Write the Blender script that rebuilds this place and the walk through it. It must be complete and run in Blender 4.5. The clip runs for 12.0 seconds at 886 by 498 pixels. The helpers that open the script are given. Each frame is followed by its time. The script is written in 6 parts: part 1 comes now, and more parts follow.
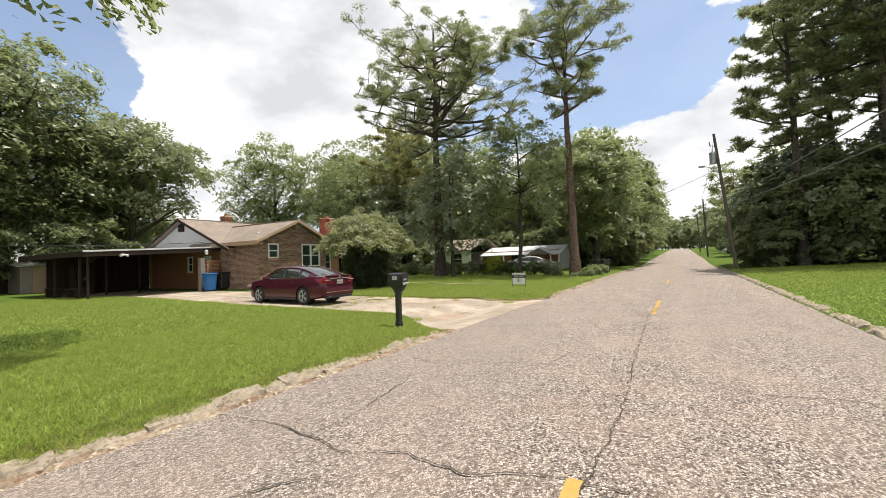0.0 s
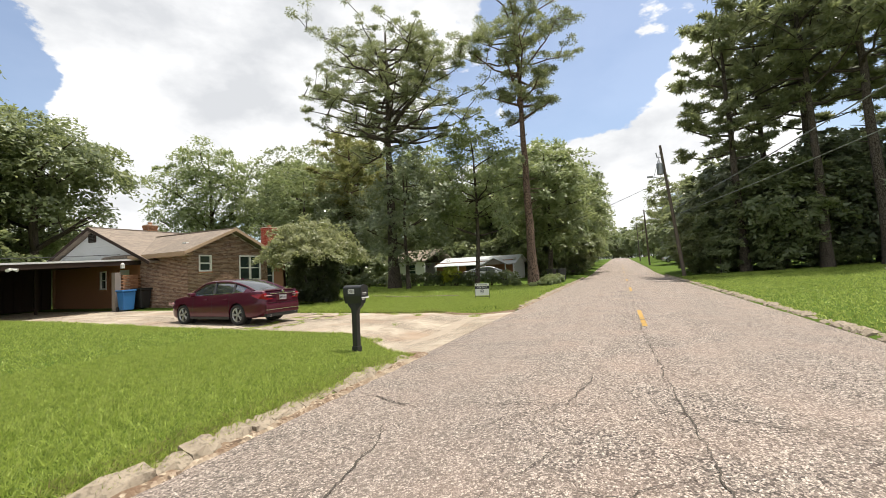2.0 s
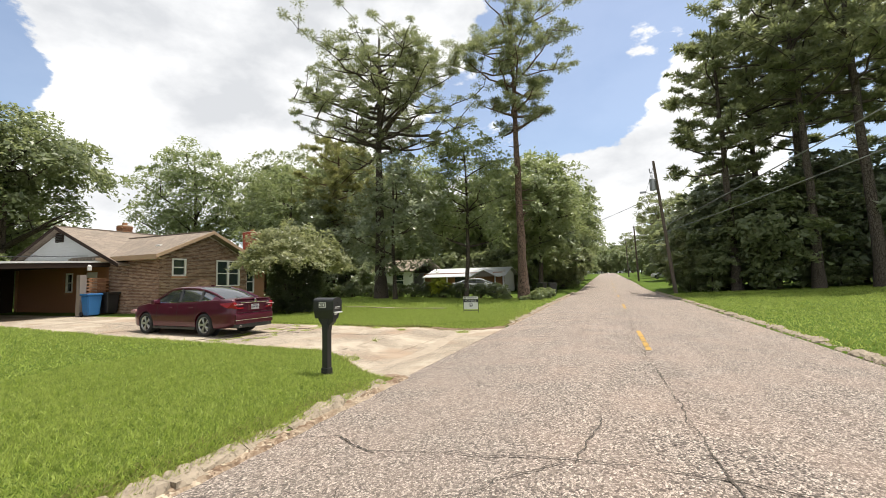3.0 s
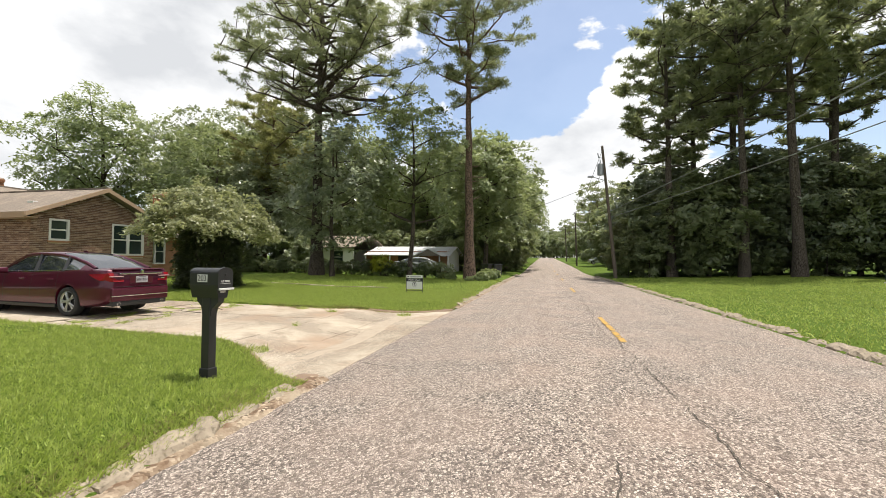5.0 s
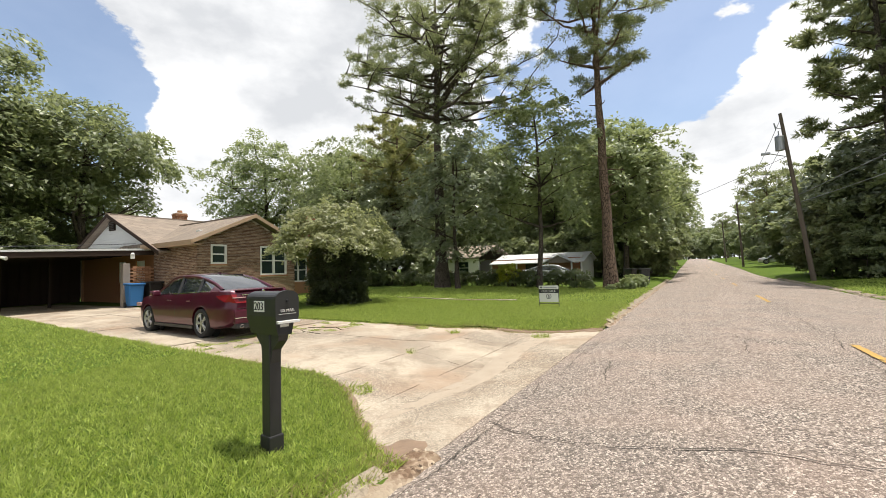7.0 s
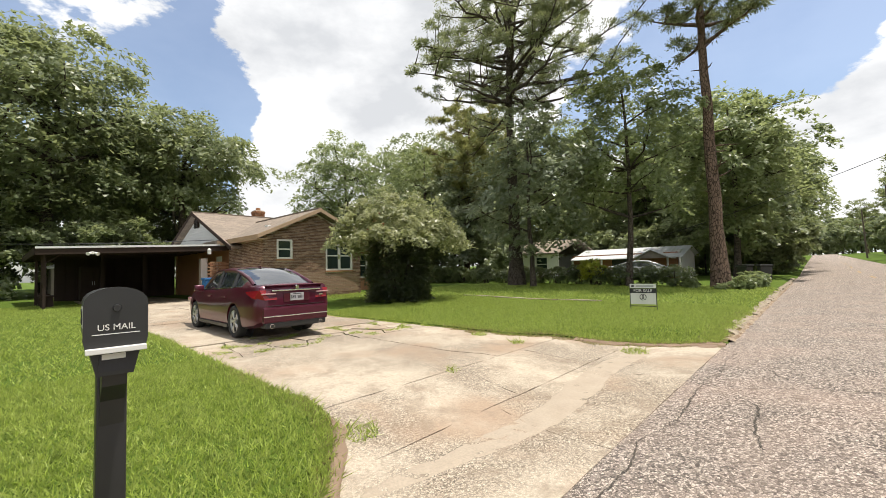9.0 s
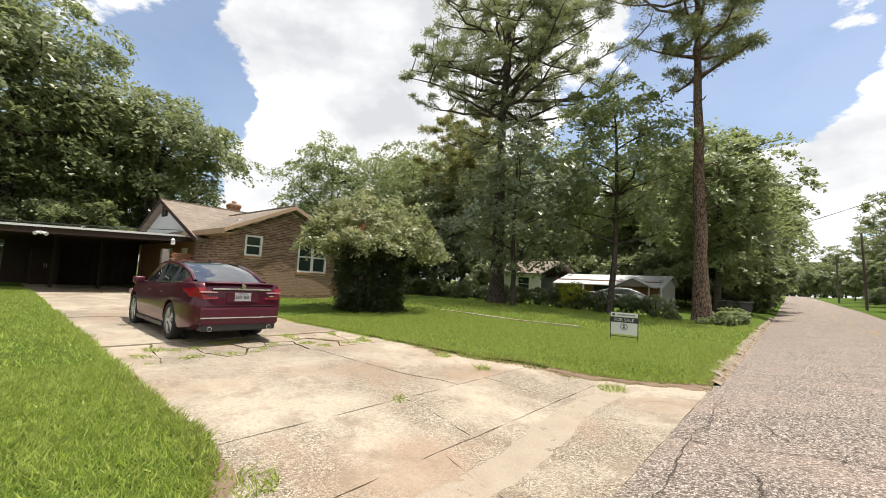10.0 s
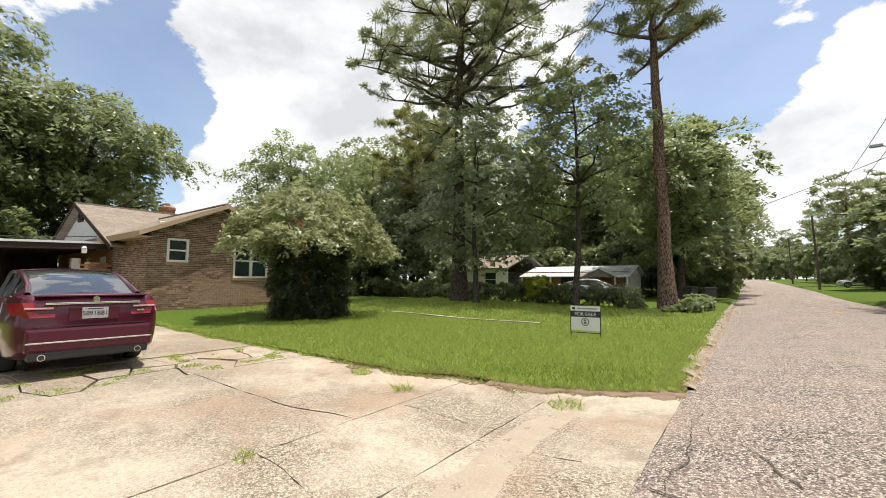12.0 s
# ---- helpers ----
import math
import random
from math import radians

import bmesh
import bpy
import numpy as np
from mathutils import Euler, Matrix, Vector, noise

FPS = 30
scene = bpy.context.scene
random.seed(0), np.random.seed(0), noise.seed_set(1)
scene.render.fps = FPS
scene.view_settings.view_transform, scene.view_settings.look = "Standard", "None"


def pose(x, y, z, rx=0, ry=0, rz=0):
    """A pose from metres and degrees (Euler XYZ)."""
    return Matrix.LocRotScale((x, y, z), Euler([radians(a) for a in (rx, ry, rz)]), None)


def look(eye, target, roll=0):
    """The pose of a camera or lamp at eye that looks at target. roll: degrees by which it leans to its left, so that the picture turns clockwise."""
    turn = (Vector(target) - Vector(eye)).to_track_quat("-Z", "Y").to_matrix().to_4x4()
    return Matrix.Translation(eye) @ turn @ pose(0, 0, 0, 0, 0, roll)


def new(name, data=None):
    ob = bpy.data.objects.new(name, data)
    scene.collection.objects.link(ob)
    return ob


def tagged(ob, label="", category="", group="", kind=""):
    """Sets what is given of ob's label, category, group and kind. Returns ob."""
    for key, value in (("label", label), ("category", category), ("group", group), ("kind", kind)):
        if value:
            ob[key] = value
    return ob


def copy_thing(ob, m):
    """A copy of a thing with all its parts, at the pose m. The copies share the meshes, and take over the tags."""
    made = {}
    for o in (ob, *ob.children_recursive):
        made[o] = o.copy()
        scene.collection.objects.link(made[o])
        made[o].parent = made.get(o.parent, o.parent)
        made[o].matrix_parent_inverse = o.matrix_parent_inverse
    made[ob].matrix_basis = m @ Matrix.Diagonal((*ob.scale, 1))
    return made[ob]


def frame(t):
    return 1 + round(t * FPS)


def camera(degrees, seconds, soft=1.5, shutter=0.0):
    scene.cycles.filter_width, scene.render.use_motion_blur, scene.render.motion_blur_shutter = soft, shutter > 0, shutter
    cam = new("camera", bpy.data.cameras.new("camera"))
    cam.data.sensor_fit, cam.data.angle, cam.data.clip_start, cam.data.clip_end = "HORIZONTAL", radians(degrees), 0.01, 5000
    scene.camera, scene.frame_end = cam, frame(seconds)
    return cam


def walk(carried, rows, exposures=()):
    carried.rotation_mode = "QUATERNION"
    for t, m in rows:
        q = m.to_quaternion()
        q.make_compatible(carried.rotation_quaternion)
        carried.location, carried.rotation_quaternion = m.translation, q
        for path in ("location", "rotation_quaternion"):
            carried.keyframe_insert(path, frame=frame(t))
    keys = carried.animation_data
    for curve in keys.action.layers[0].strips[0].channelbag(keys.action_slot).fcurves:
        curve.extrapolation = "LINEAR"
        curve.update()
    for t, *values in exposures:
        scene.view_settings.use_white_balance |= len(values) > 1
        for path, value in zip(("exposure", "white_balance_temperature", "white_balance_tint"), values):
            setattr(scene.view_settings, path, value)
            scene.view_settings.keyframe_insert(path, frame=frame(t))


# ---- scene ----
cam = camera(94.3, 12.0, soft=0.8)
PATH = [
    (0, (0.362, 0.518, 1.397), (-0.642, 2.247, 1.454), -2.0),
    (0.5, (0.096, 0.7, 1.389), (-0.695, 2.535, 1.47), -2.8),
    (1, (-0.166, 0.902, 1.411), (-0.821, 2.793, 1.408), -4.1),
    (1.5, (-0.396, 1.292, 1.406), (-1.135, 3.147, 1.515), -3.6),
    (2, (-0.663, 1.662, 1.354), (-1.448, 3.499, 1.458), -2.8),
    (2.5, (-0.792, 2.018, 1.347), (-1.492, 3.89, 1.428), -2.4),
    (3, (-0.927, 2.443, 1.395), (-1.663, 4.296, 1.548), -1.3),
    (3.2, (-0.99, 2.582, 1.385), (-1.692, 4.448, 1.553), -1.6),
    (4.8, (-1.448, 3.852, 1.28), (-1.993, 5.77, 1.437), 2.9),
    (5, (-1.504, 4.041, 1.278), (-1.983, 5.981, 1.333), 0.6),
    (5.5, (-1.663, 4.451, 1.288), (-2.206, 6.368, 1.466), 1.2),
    (6, (-1.847, 4.854, 1.276), (-2.608, 6.699, 1.419), 1.0),
    (6.5, (-1.99, 5.24, 1.285), (-2.724, 7.098, 1.389), -2.6),
    (7, (-2.235, 5.742, 1.285), (-3.27, 7.45, 1.391), -1.75),
    (7.2, (-2.305, 5.907, 1.265), (-3.371, 7.591, 1.431), -0.9),
    (8.8, (-2.796, 7.244, 1.229), (-4.111, 8.744, 1.355), -0.1),
    (9, (-2.856, 7.413, 1.207), (-4.198, 8.892, 1.31), -1.6),
    (9.5, (-2.948, 7.789, 1.199), (-4.343, 9.22, 1.282), -0.1),
    (10, (-3.137, 8.152, 1.206), (-4.424, 9.674, 1.37), 3.0),
    (10.5, (-3.237, 8.523, 1.189), (-4.57, 10.008, 1.331), 0.9),
    (11, (-3.285, 8.878, 1.209), (-4.525, 10.443, 1.329), 1.4),
    (11.5, (-3.333, 9.271, 1.186), (-4.347, 10.99, 1.305), 1.1),
    (12, (-3.382, 9.685, 1.201), (-4.563, 11.29, 1.364), 0.3),
]
walk(cam, [(t, look(eye, target, roll)) for t, eye, target, roll in PATH], [(0.0, 0.54), (12.0, 0.54)])

# ---- light ----
SUN_TO = Vector((0.20, 0.15, 1.0)).normalized()
sun_data = bpy.data.lights.new("sun", "SUN")
sun_data.energy, sun_data.angle, sun_data.color = 4.0, radians(0.6), (1.0, 0.94, 0.85)
sun = new("sun", sun_data)
sun.matrix_world = look((0, 0, 40), Vector((0, 0, 40)) - SUN_TO)

world = bpy.data.worlds.new("sky")
scene.world = world
world.use_nodes = True
wn = world.node_tree
wn.nodes.clear()


def wnode(kind, **props):
    n = wn.nodes.new(kind)
    for k, v in props.items():
        n.inputs[k.replace("_", " ")].default_value = v
    return n


def wmath(op, a, b=0.0, clamp=False):
    n = wn.nodes.new("ShaderNodeMath")
    n.operation, n.use_clamp = op, clamp
    for i, v in enumerate((a, b)):
        if isinstance(v, (int, float)):
            n.inputs[i].default_value = v
        else:
            wn.links.new(v, n.inputs[i])
    return n.outputs[0]


sky = wn.nodes.new("ShaderNodeTexSky")
sky.sky_type, sky.sun_disc = "NISHITA", False
sky.sun_elevation, sky.sun_rotation = math.asin(SUN_TO.z), math.atan2(SUN_TO.x, SUN_TO.y)
sky.air_density, sky.dust_density = 1.0, 1.5
blue = wn.nodes.new("ShaderNodeBackground")
blue.inputs["Strength"].default_value = 0.125
wn.links.new(sky.outputs[0], blue.inputs["Color"])
way = wn.nodes.new("ShaderNodeTexCoord").outputs["Generated"]
squash = wn.nodes.new("ShaderNodeMapping")
squash.inputs["Scale"].default_value = (1.0, 1.0, 1.9)
squash.inputs["Location"].default_value = (0.37, 0.1, 0.2)
wn.links.new(way, squash.inputs["Vector"])
puffs = wnode("ShaderNodeTexNoise", Scale=3.1, Detail=9.0, Roughness=0.56, Distortion=0.15)
wn.links.new(squash.outputs[0], puffs.inputs["Vector"])


def lobe(azimuth, height, wide, amount):
    """A bank of cloud (or a gap) round one direction of the sky."""
    a, h = radians(azimuth), radians(height)
    dot = wn.nodes.new("ShaderNodeVectorMath")
    dot.operation = "DOT_PRODUCT"
    dot.inputs[1].default_value = (math.sin(a) * math.cos(h), math.cos(a) * math.cos(h), math.sin(h))
    wn.links.new(way, dot.inputs[0])
    ramp = wn.nodes.new("ShaderNodeMapRange")
    ramp.interpolation_type = "SMOOTHSTEP"
    ramp.inputs["From Min"].default_value, ramp.inputs["From Max"].default_value = math.cos(radians(wide)), 1.0
    ramp.inputs["To Max"].default_value = amount
    wn.links.new(dot.outputs["Value"], ramp.inputs["Value"])
    return ramp.outputs[0]


cover = puffs.outputs["Fac"]
for bank in ((-50, 24, 24, 0.40), (-38, 36, 22, 0.3), (-62, 9, 10, 0.30), (-5, 9, 11, 0.30), (12, 17, 10, 0.22), (2, 28, 6, 0.12), (-10, 20, 5, 0.12), (-88, 34, 14, 0.14),
             (-73, 22, 9, -0.34), (-80, 14, 10, -0.1), (-4, 24, 11, -0.24), (6, 34, 14, -0.1), (110, 40, 60, 0.15), (190, 35, 60, 0.1)):
    cover = wmath("ADD", cover, lobe(*bank))
frill = wnode("ShaderNodeTexNoise", Scale=9.0, Detail=8.0, Roughness=0.6)
wn.links.new(squash.outputs[0], frill.inputs["Vector"])
cover = wmath("ADD", cover, wmath("MULTIPLY", wmath("SUBTRACT", frill.outputs["Fac"], 0.5), 0.5))
edge = wn.nodes.new("ShaderNodeMapRange")
edge.interpolation_type = "SMOOTHSTEP"
edge.inputs["From Min"].default_value, edge.inputs["From Max"].default_value, edge.inputs["To Min"].default_value = 0.515, 0.575, 0.14
wn.links.new(cover, edge.inputs["Value"])
folds = wnode("ShaderNodeTexNoise", Scale=4.2, Detail=8.0, Roughness=0.55)
wn.links.new(squash.outputs[0], folds.inputs["Vector"])
grey = wmath("ADD", folds.outputs["Fac"], lobe(-46, 33, 19, 0.16))
shade = wn.nodes.new("ShaderNodeValToRGB")
shade.color_ramp.elements[0].position, shade.color_ramp.elements[0].color = 0.42, (1.0, 1.0, 1.0, 1)
shade.color_ramp.elements[1].position, shade.color_ramp.elements[1].color = 0.70, (0.64, 0.655, 0.68, 1)
wn.links.new(grey, shade.inputs["Fac"])
white = wn.nodes.new("ShaderNodeBackground")
white.inputs["Strength"].default_value = 0.82
wn.links.new(shade.outputs["Color"], white.inputs["Color"])
mix = wn.nodes.new("ShaderNodeMixShader")
wn.links.new(edge.outputs[0], mix.inputs[0])
wn.links.new(blue.outputs[0], mix.inputs[1])
wn.links.new(white.outputs[0], mix.inputs[2])
wout = wn.nodes.new("ShaderNodeOutputWorld")
wn.links.new(mix.outputs[0], wout.inputs["Surface"])

# ---- materials ----


class Mat:
    """A small builder of node materials on world position."""

    def __init__(self, name, rough=0.7, metal=0.0, spec=0.5):
        self.m = bpy.data.materials.new(name)
        self.m.use_nodes = True
        self.t = self.m.node_tree
        self.b = self.t.nodes["Principled BSDF"]
        self.b.inputs["Roughness"].default_value = rough
        self.b.inputs["Metallic"].default_value = metal
        self.b.inputs["Specular IOR Level"].default_value = spec
        self.pos = self.t.nodes.new("ShaderNodeNewGeometry").outputs["Position"]

    def put(self, socket, v):
        if isinstance(v, bpy.types.NodeSocket):
            self.t.links.new(v, socket)
        elif isinstance(v, (tuple, list)) and len(v) == 3 and socket.type == "RGBA":
            socket.default_value = (*v, 1)
        else:
            socket.default_value = v

    def noise(self, scale, detail=4.0, rough=0.55, vec=None, stretch=None):
        n = self.t.nodes.new("ShaderNodeTexNoise")
        n.inputs["Scale"].default_value, n.inputs["Detail"].default_value, n.inputs["Roughness"].default_value = scale, detail, rough
        v = vec or self.pos
        if stretch:
            mp = self.t.nodes.new("ShaderNodeMapping")
            mp.inputs["Scale"].default_value = stretch
            self.t.links.new(v, mp.inputs["Vector"])
            v = mp.outputs[0]
        self.t.links.new(v, n.inputs["Vector"])
        return n.outputs["Fac"]

    def cells(self, scale, feature="F1", out="Color"):
        n = self.t.nodes.new("ShaderNodeTexVoronoi")
        n.feature = feature
        n.inputs["Scale"].default_value = scale
        self.t.links.new(self.pos, n.inputs["Vector"])
        return n.outputs[out]

    def ramp(self, fac, *stops):
        n = self.t.nodes.new("ShaderNodeValToRGB")
        e = n.color_ramp.elements
        while len(e) < len(stops):
            e.new(0.5)
        for el, (p, c) in zip(e, stops):
            el.position = p
            el.color = (*c, 1) if isinstance(c, tuple) else (c, c, c, 1)
        self.t.links.new(fac, n.inputs["Fac"])
        return n.outputs["Color"]

    def mix(self, fac, a, b, mode="MIX"):
        n = self.t.nodes.new("ShaderNodeMix")
        n.data_type, n.blend_type = "RGBA", mode
        self.put(n.inputs["Factor"], fac)
        self.put(n.inputs["A"], a)
        self.put(n.inputs["B"], b)
        return n.outputs["Result"]

    def bump(self, height, strength=0.3, distance=0.01):
        n = self.t.nodes.new("ShaderNodeBump")
        n.inputs["Strength"].default_value, n.inputs["Distance"].default_value = strength, distance
        self.t.links.new(height, n.inputs["Height"])
        self.t.links.new(n.outputs[0], self.b.inputs["Normal"])
        return self

    def color(self, v):
        self.put(self.b.inputs["Base Color"], v)
        return self

    def island(self):
        return self.t.nodes.new("ShaderNodeNewGeometry").outputs["Random Per Island"]

    def rand(self):
        return self.t.nodes.new("ShaderNodeObjectInfo").outputs["Random"]


def worn(name, c1, c2, scale=3.0, rough=0.7, fine=60.0, depth=0.15, metal=0.0, spec=0.5, fleck=0.25):
    """Paint, wood, plaster or metal with large stains and a fine grain."""
    k = Mat(name, rough, metal, spec)
    big = k.mix(k.noise(scale), c1, c2)
    grain = k.noise(fine, 3.0)
    k.color(k.mix(fleck, big, k.mix(grain, big, (0.02, 0.02, 0.02)), "MIX"))
    return k.bump(grain, depth, 0.004).m


def leafy(name, dark, mid, light, gloss=0.45, shine=0.35, pale=0.9, deep=1.3):
    """Leaves: colour by leaf and by clump, some light let through."""
    k = Mat(name, gloss, 0.0, shine)
    c = k.ramp(k.island(), (0.0, dark), (0.45, mid), (0.8, mid), (1.0, light))
    # noise paints sunlit pale clumps and shaded dark gaps into the leaf colour
    c = k.mix(k.ramp(k.noise(pale, 3.0), (0.40, 0.0), (0.66, 0.6)), c, light)
    c = k.mix(k.ramp(k.noise(deep, 2.0), (0.36, 0.6), (0.52, 0.0)), c, dark)
    k.color(c)
    thin = k.t.nodes.new("ShaderNodeBsdfTranslucent")
    k.t.links.new(k.mix(0.5, c, (0.40, 0.43, 0.17)), thin.inputs["Color"])
    add = k.t.nodes.new("ShaderNodeMixShader")
    add.inputs[0].default_value = 0.5
    out = k.t.nodes["Material Output"]
    k.t.links.new(k.b.outputs[0], add.inputs[1])
    k.t.links.new(thin.outputs[0], add.inputs[2])
    k.t.links.new(add.outputs[0], out.inputs["Surface"])
    return k.m


def asphalt():
    k = Mat("weathered_asphalt", 0.85, 0.0, 0.3)
    chip = k.ramp(k.cells(58.0), (0.14, (0.07, 0.056, 0.047)), (0.38, (0.265, 0.221, 0.186)), (0.6, (0.44, 0.37, 0.31)), (0.86, (0.70, 0.60, 0.515)))
    gap = k.ramp(k.cells(58.0, "DISTANCE_TO_EDGE", "Distance"), (0.02, 0.22), (0.15, 1.0))
    c = k.mix(1.0, chip, gap, "MULTIPLY")
    c = k.mix(k.ramp(k.noise(0.9, 5.0), (0.4, 0.0), (0.75, 0.4)), c, (0.43, 0.315, 0.25))
    c = k.mix(k.ramp(k.noise(0.35, 4.0, stretch=(1, 0.25, 1)), (0.42, 0.0), (0.7, 0.40)), c, (0.235, 0.20, 0.172))
    k.color(c)
    return k.bump(gap, 0.9, 0.006).m


def aggregate():
    k = Mat("washed_concrete", 0.85, 0.0, 0.3)
    chips = k.cells(80.0)
    base = k.ramp(chips, (0.15, (0.11, 0.082, 0.057)), (0.40, (0.33, 0.265, 0.195)), (0.65, (0.49, 0.41, 0.315)), (0.92, (0.66, 0.57, 0.45)))
    base = k.mix(1.0, base, k.ramp(k.cells(80.0, "DISTANCE_TO_EDGE", "Distance"), (0.02, 0.3), (0.16, 1.0)), "MULTIPLY")
    plain = k.mix(k.noise(1.1, 5.0), (0.54, 0.47, 0.37), (0.43, 0.36, 0.27))
    plain = k.mix(k.ramp(k.noise(30.0, 4.0), (0.5, 0.0), (0.7, 0.6)), plain, (0.26, 0.20, 0.14))
    c = k.mix(k.ramp(k.noise(0.55, 4.0), (0.38, 0.2), (0.58, 1.0)), plain, base)
    c = k.mix(k.ramp(k.noise(0.8, 5.0), (0.50, 0.0), (0.68, 0.7)), c, (0.30, 0.20, 0.13))
    c = k.mix(k.ramp(k.noise(2.6, 7.0, 0.65), (0.52, 0.0), (0.66, 0.6)), c, (0.20, 0.15, 0.105))
    c = k.mix(k.ramp(k.rand(), (0.0, 0.0), (1.0, 0.16)), c, (0.30, 0.275, 0.23))
    k.color(c)
    return k.bump(k.cells(80.0, "DISTANCE_TO_EDGE", "Distance"), 0.6, 0.006).m


def kerb_stone():
    k = Mat("old_kerb_concrete", 0.9, 0.0, 0.25)
    c = k.mix(k.noise(7.0, 5.0), (0.42, 0.35, 0.265), (0.17, 0.14, 0.10))
    c = k.mix(k.ramp(k.noise(26.0), (0.5, 0.0), (0.68, 0.7)), c, (0.10, 0.085, 0.06))
    k.color(c)
    return k.bump(k.noise(18.0, 6.0), 0.7, 0.02).m


def soil():
    k = Mat("lawn_soil", 0.95, 0.0, 0.1)
    c = k.mix(k.noise(1.2, 5.0), (0.06, 0.10, 0.016), (0.09, 0.14, 0.02))
    c = k.mix(k.ramp(k.noise(9.0, 5.0), (0.42, 0.0), (0.75, 0.5)), c, (0.12, 0.17, 0.025))
    c = k.mix(k.ramp(k.noise(0.35, 4.0), (0.5, 0.0), (0.75, 0.4)), c, (0.16, 0.185, 0.04))
    k.color(c)
    return k.bump(k.noise(45.0, 4.0), 1.0, 0.03).m


def brick_mat(name, stops):
    k = Mat(name, 0.85, 0.0, 0.25)
    c = k.ramp(k.island(), *stops)
    c = k.mix(k.ramp(k.rand(), (0.0, 0.0), (1.0, 0.3)), c, stops[0][1])
    c = k.mix(k.ramp(k.noise(40.0), (0.45, 0.0), (0.7, 0.35)), c, (0.10, 0.075, 0.06))
    k.color(c)
    return k.bump(k.noise(70.0, 5.0), 0.5, 0.006).m


def shingles():
    k = Mat("asphalt_shingle", 0.9, 0.0, 0.2)
    w = k.t.nodes.new("ShaderNodeTexBrick")
    w.inputs["Scale"].default_value = 1.0
    w.inputs["Brick Width"].default_value, w.inputs["Row Height"].default_value, w.inputs["Mortar Size"].default_value = 0.3, 0.14, 0.006
    w.inputs["Color1"].default_value, w.inputs["Color2"].default_value = (0.30, 0.245, 0.195, 1), (0.22, 0.18, 0.145, 1)
    w.inputs["Mortar"].default_value = (0.12, 0.10, 0.08, 1)
    mp = k.t.nodes.new("ShaderNodeMapping")
    mp.inputs["Rotation"].default_value = (0, 0, radians(90))
    k.t.links.new(k.pos, mp.inputs["Vector"])
    k.t.links.new(mp.outputs[0], w.inputs["Vector"])
    c = k.mix(k.ramp(k.noise(0.7, 5.0), (0.4, 0.0), (0.75, 0.4)), w.outputs["Color"], (0.13, 0.115, 0.10))
    k.color(c)
    return k.bump(k.noise(60.0), 0.4, 0.01).m


def bark(name, c1, c2, plates=6.0):
    k = Mat(name, 0.95, 0.0, 0.15)
    v = k.t.nodes.new("ShaderNodeTexVoronoi")
    v.feature = "DISTANCE_TO_EDGE"
    v.inputs["Scale"].default_value = plates
    mp = k.t.nodes.new("ShaderNodeMapping")
    mp.inputs["Scale"].default_value = (1, 1, 0.4)
    k.t.links.new(k.pos, mp.inputs["Vector"])
    k.t.links.new(mp.outputs[0], v.inputs["Vector"])
    crack = k.ramp(v.outputs["Distance"], (0.0, 0.0), (0.14, 1.0))
    c = k.mix(crack, (0.03, 0.022, 0.017), k.mix(k.noise(5.0, 5.0), c1, c2))
    k.color(c)
    return k.bump(crack, 0.8, 0.03).m


def glass_mat(name, tint, rough=0.03):
    k = Mat(name, rough, 0.0, 1.0)
    k.color(tint)
    return k.m


M_ASPHALT, M_CONC, M_KERB, M_SOIL = asphalt(), aggregate(), kerb_stone(), soil()
M_BRICK = brick_mat("brown_brick", ((0.0, (0.13, 0.077, 0.054)), (0.4, (0.205, 0.125, 0.086)), (0.75, (0.265, 0.17, 0.116)), (1.0, (0.38, 0.265, 0.185))))
M_BRICK_ORANGE = brick_mat("orange_brick", ((0.0, (0.24, 0.105, 0.055)), (0.5, (0.34, 0.165, 0.085)), (1.0, (0.42, 0.235, 0.13))))
M_BRICK_RED = brick_mat("red_brick", ((0.0, (0.30, 0.055, 0.035)), (0.6, (0.40, 0.085, 0.05)), (1.0, (0.46, 0.13, 0.08))))
M_MORTAR = worn("mortar", (0.70, 0.62, 0.51), (0.58, 0.51, 0.42), 4.0, 0.95)
M_SHINGLE = shingles()
M_WHITE = worn("white_paint", (0.78, 0.77, 0.74), (0.66, 0.65, 0.62), 2.0, 0.5, fleck=0.06)
M_TAN = worn("tan_fascia_paint", (0.46, 0.32, 0.21), (0.36, 0.25, 0.165), 1.5, 0.6, fleck=0.12)
M_SIDING = worn("grey_siding_paint", (0.55, 0.56, 0.57), (0.47, 0.48, 0.49), 1.0, 0.6, fleck=0.08)
M_DARKWOOD = worn("dark_carport_paint", (0.050, 0.032, 0.025), (0.030, 0.021, 0.017), 2.0, 0.8, spec=0.15)
M_GREYWOOD = worn("weathered_grey_timber", (0.34, 0.29, 0.25), (0.24, 0.20, 0.17), 3.0, 0.85)
M_METAL_ROOF = worn("pale_metal_roofing", (0.72, 0.73, 0.73), (0.6, 0.61, 0.61), 1.0, 0.35, metal=0.0, fleck=0.1)
M_BLACK = worn("black_plastic", (0.018, 0.018, 0.019), (0.030, 0.030, 0.031), 5.0, 0.42, fine=200, depth=0.05)
M_RUBBER = worn("tyre_rubber", (0.02, 0.02, 0.02), (0.03, 0.03, 0.03), 8.0, 0.85)
M_CHROME = worn("bright_metal", (0.78, 0.78, 0.79), (0.68, 0.68, 0.69), 8.0, 0.16, metal=1.0, fleck=0.03, depth=0.0)
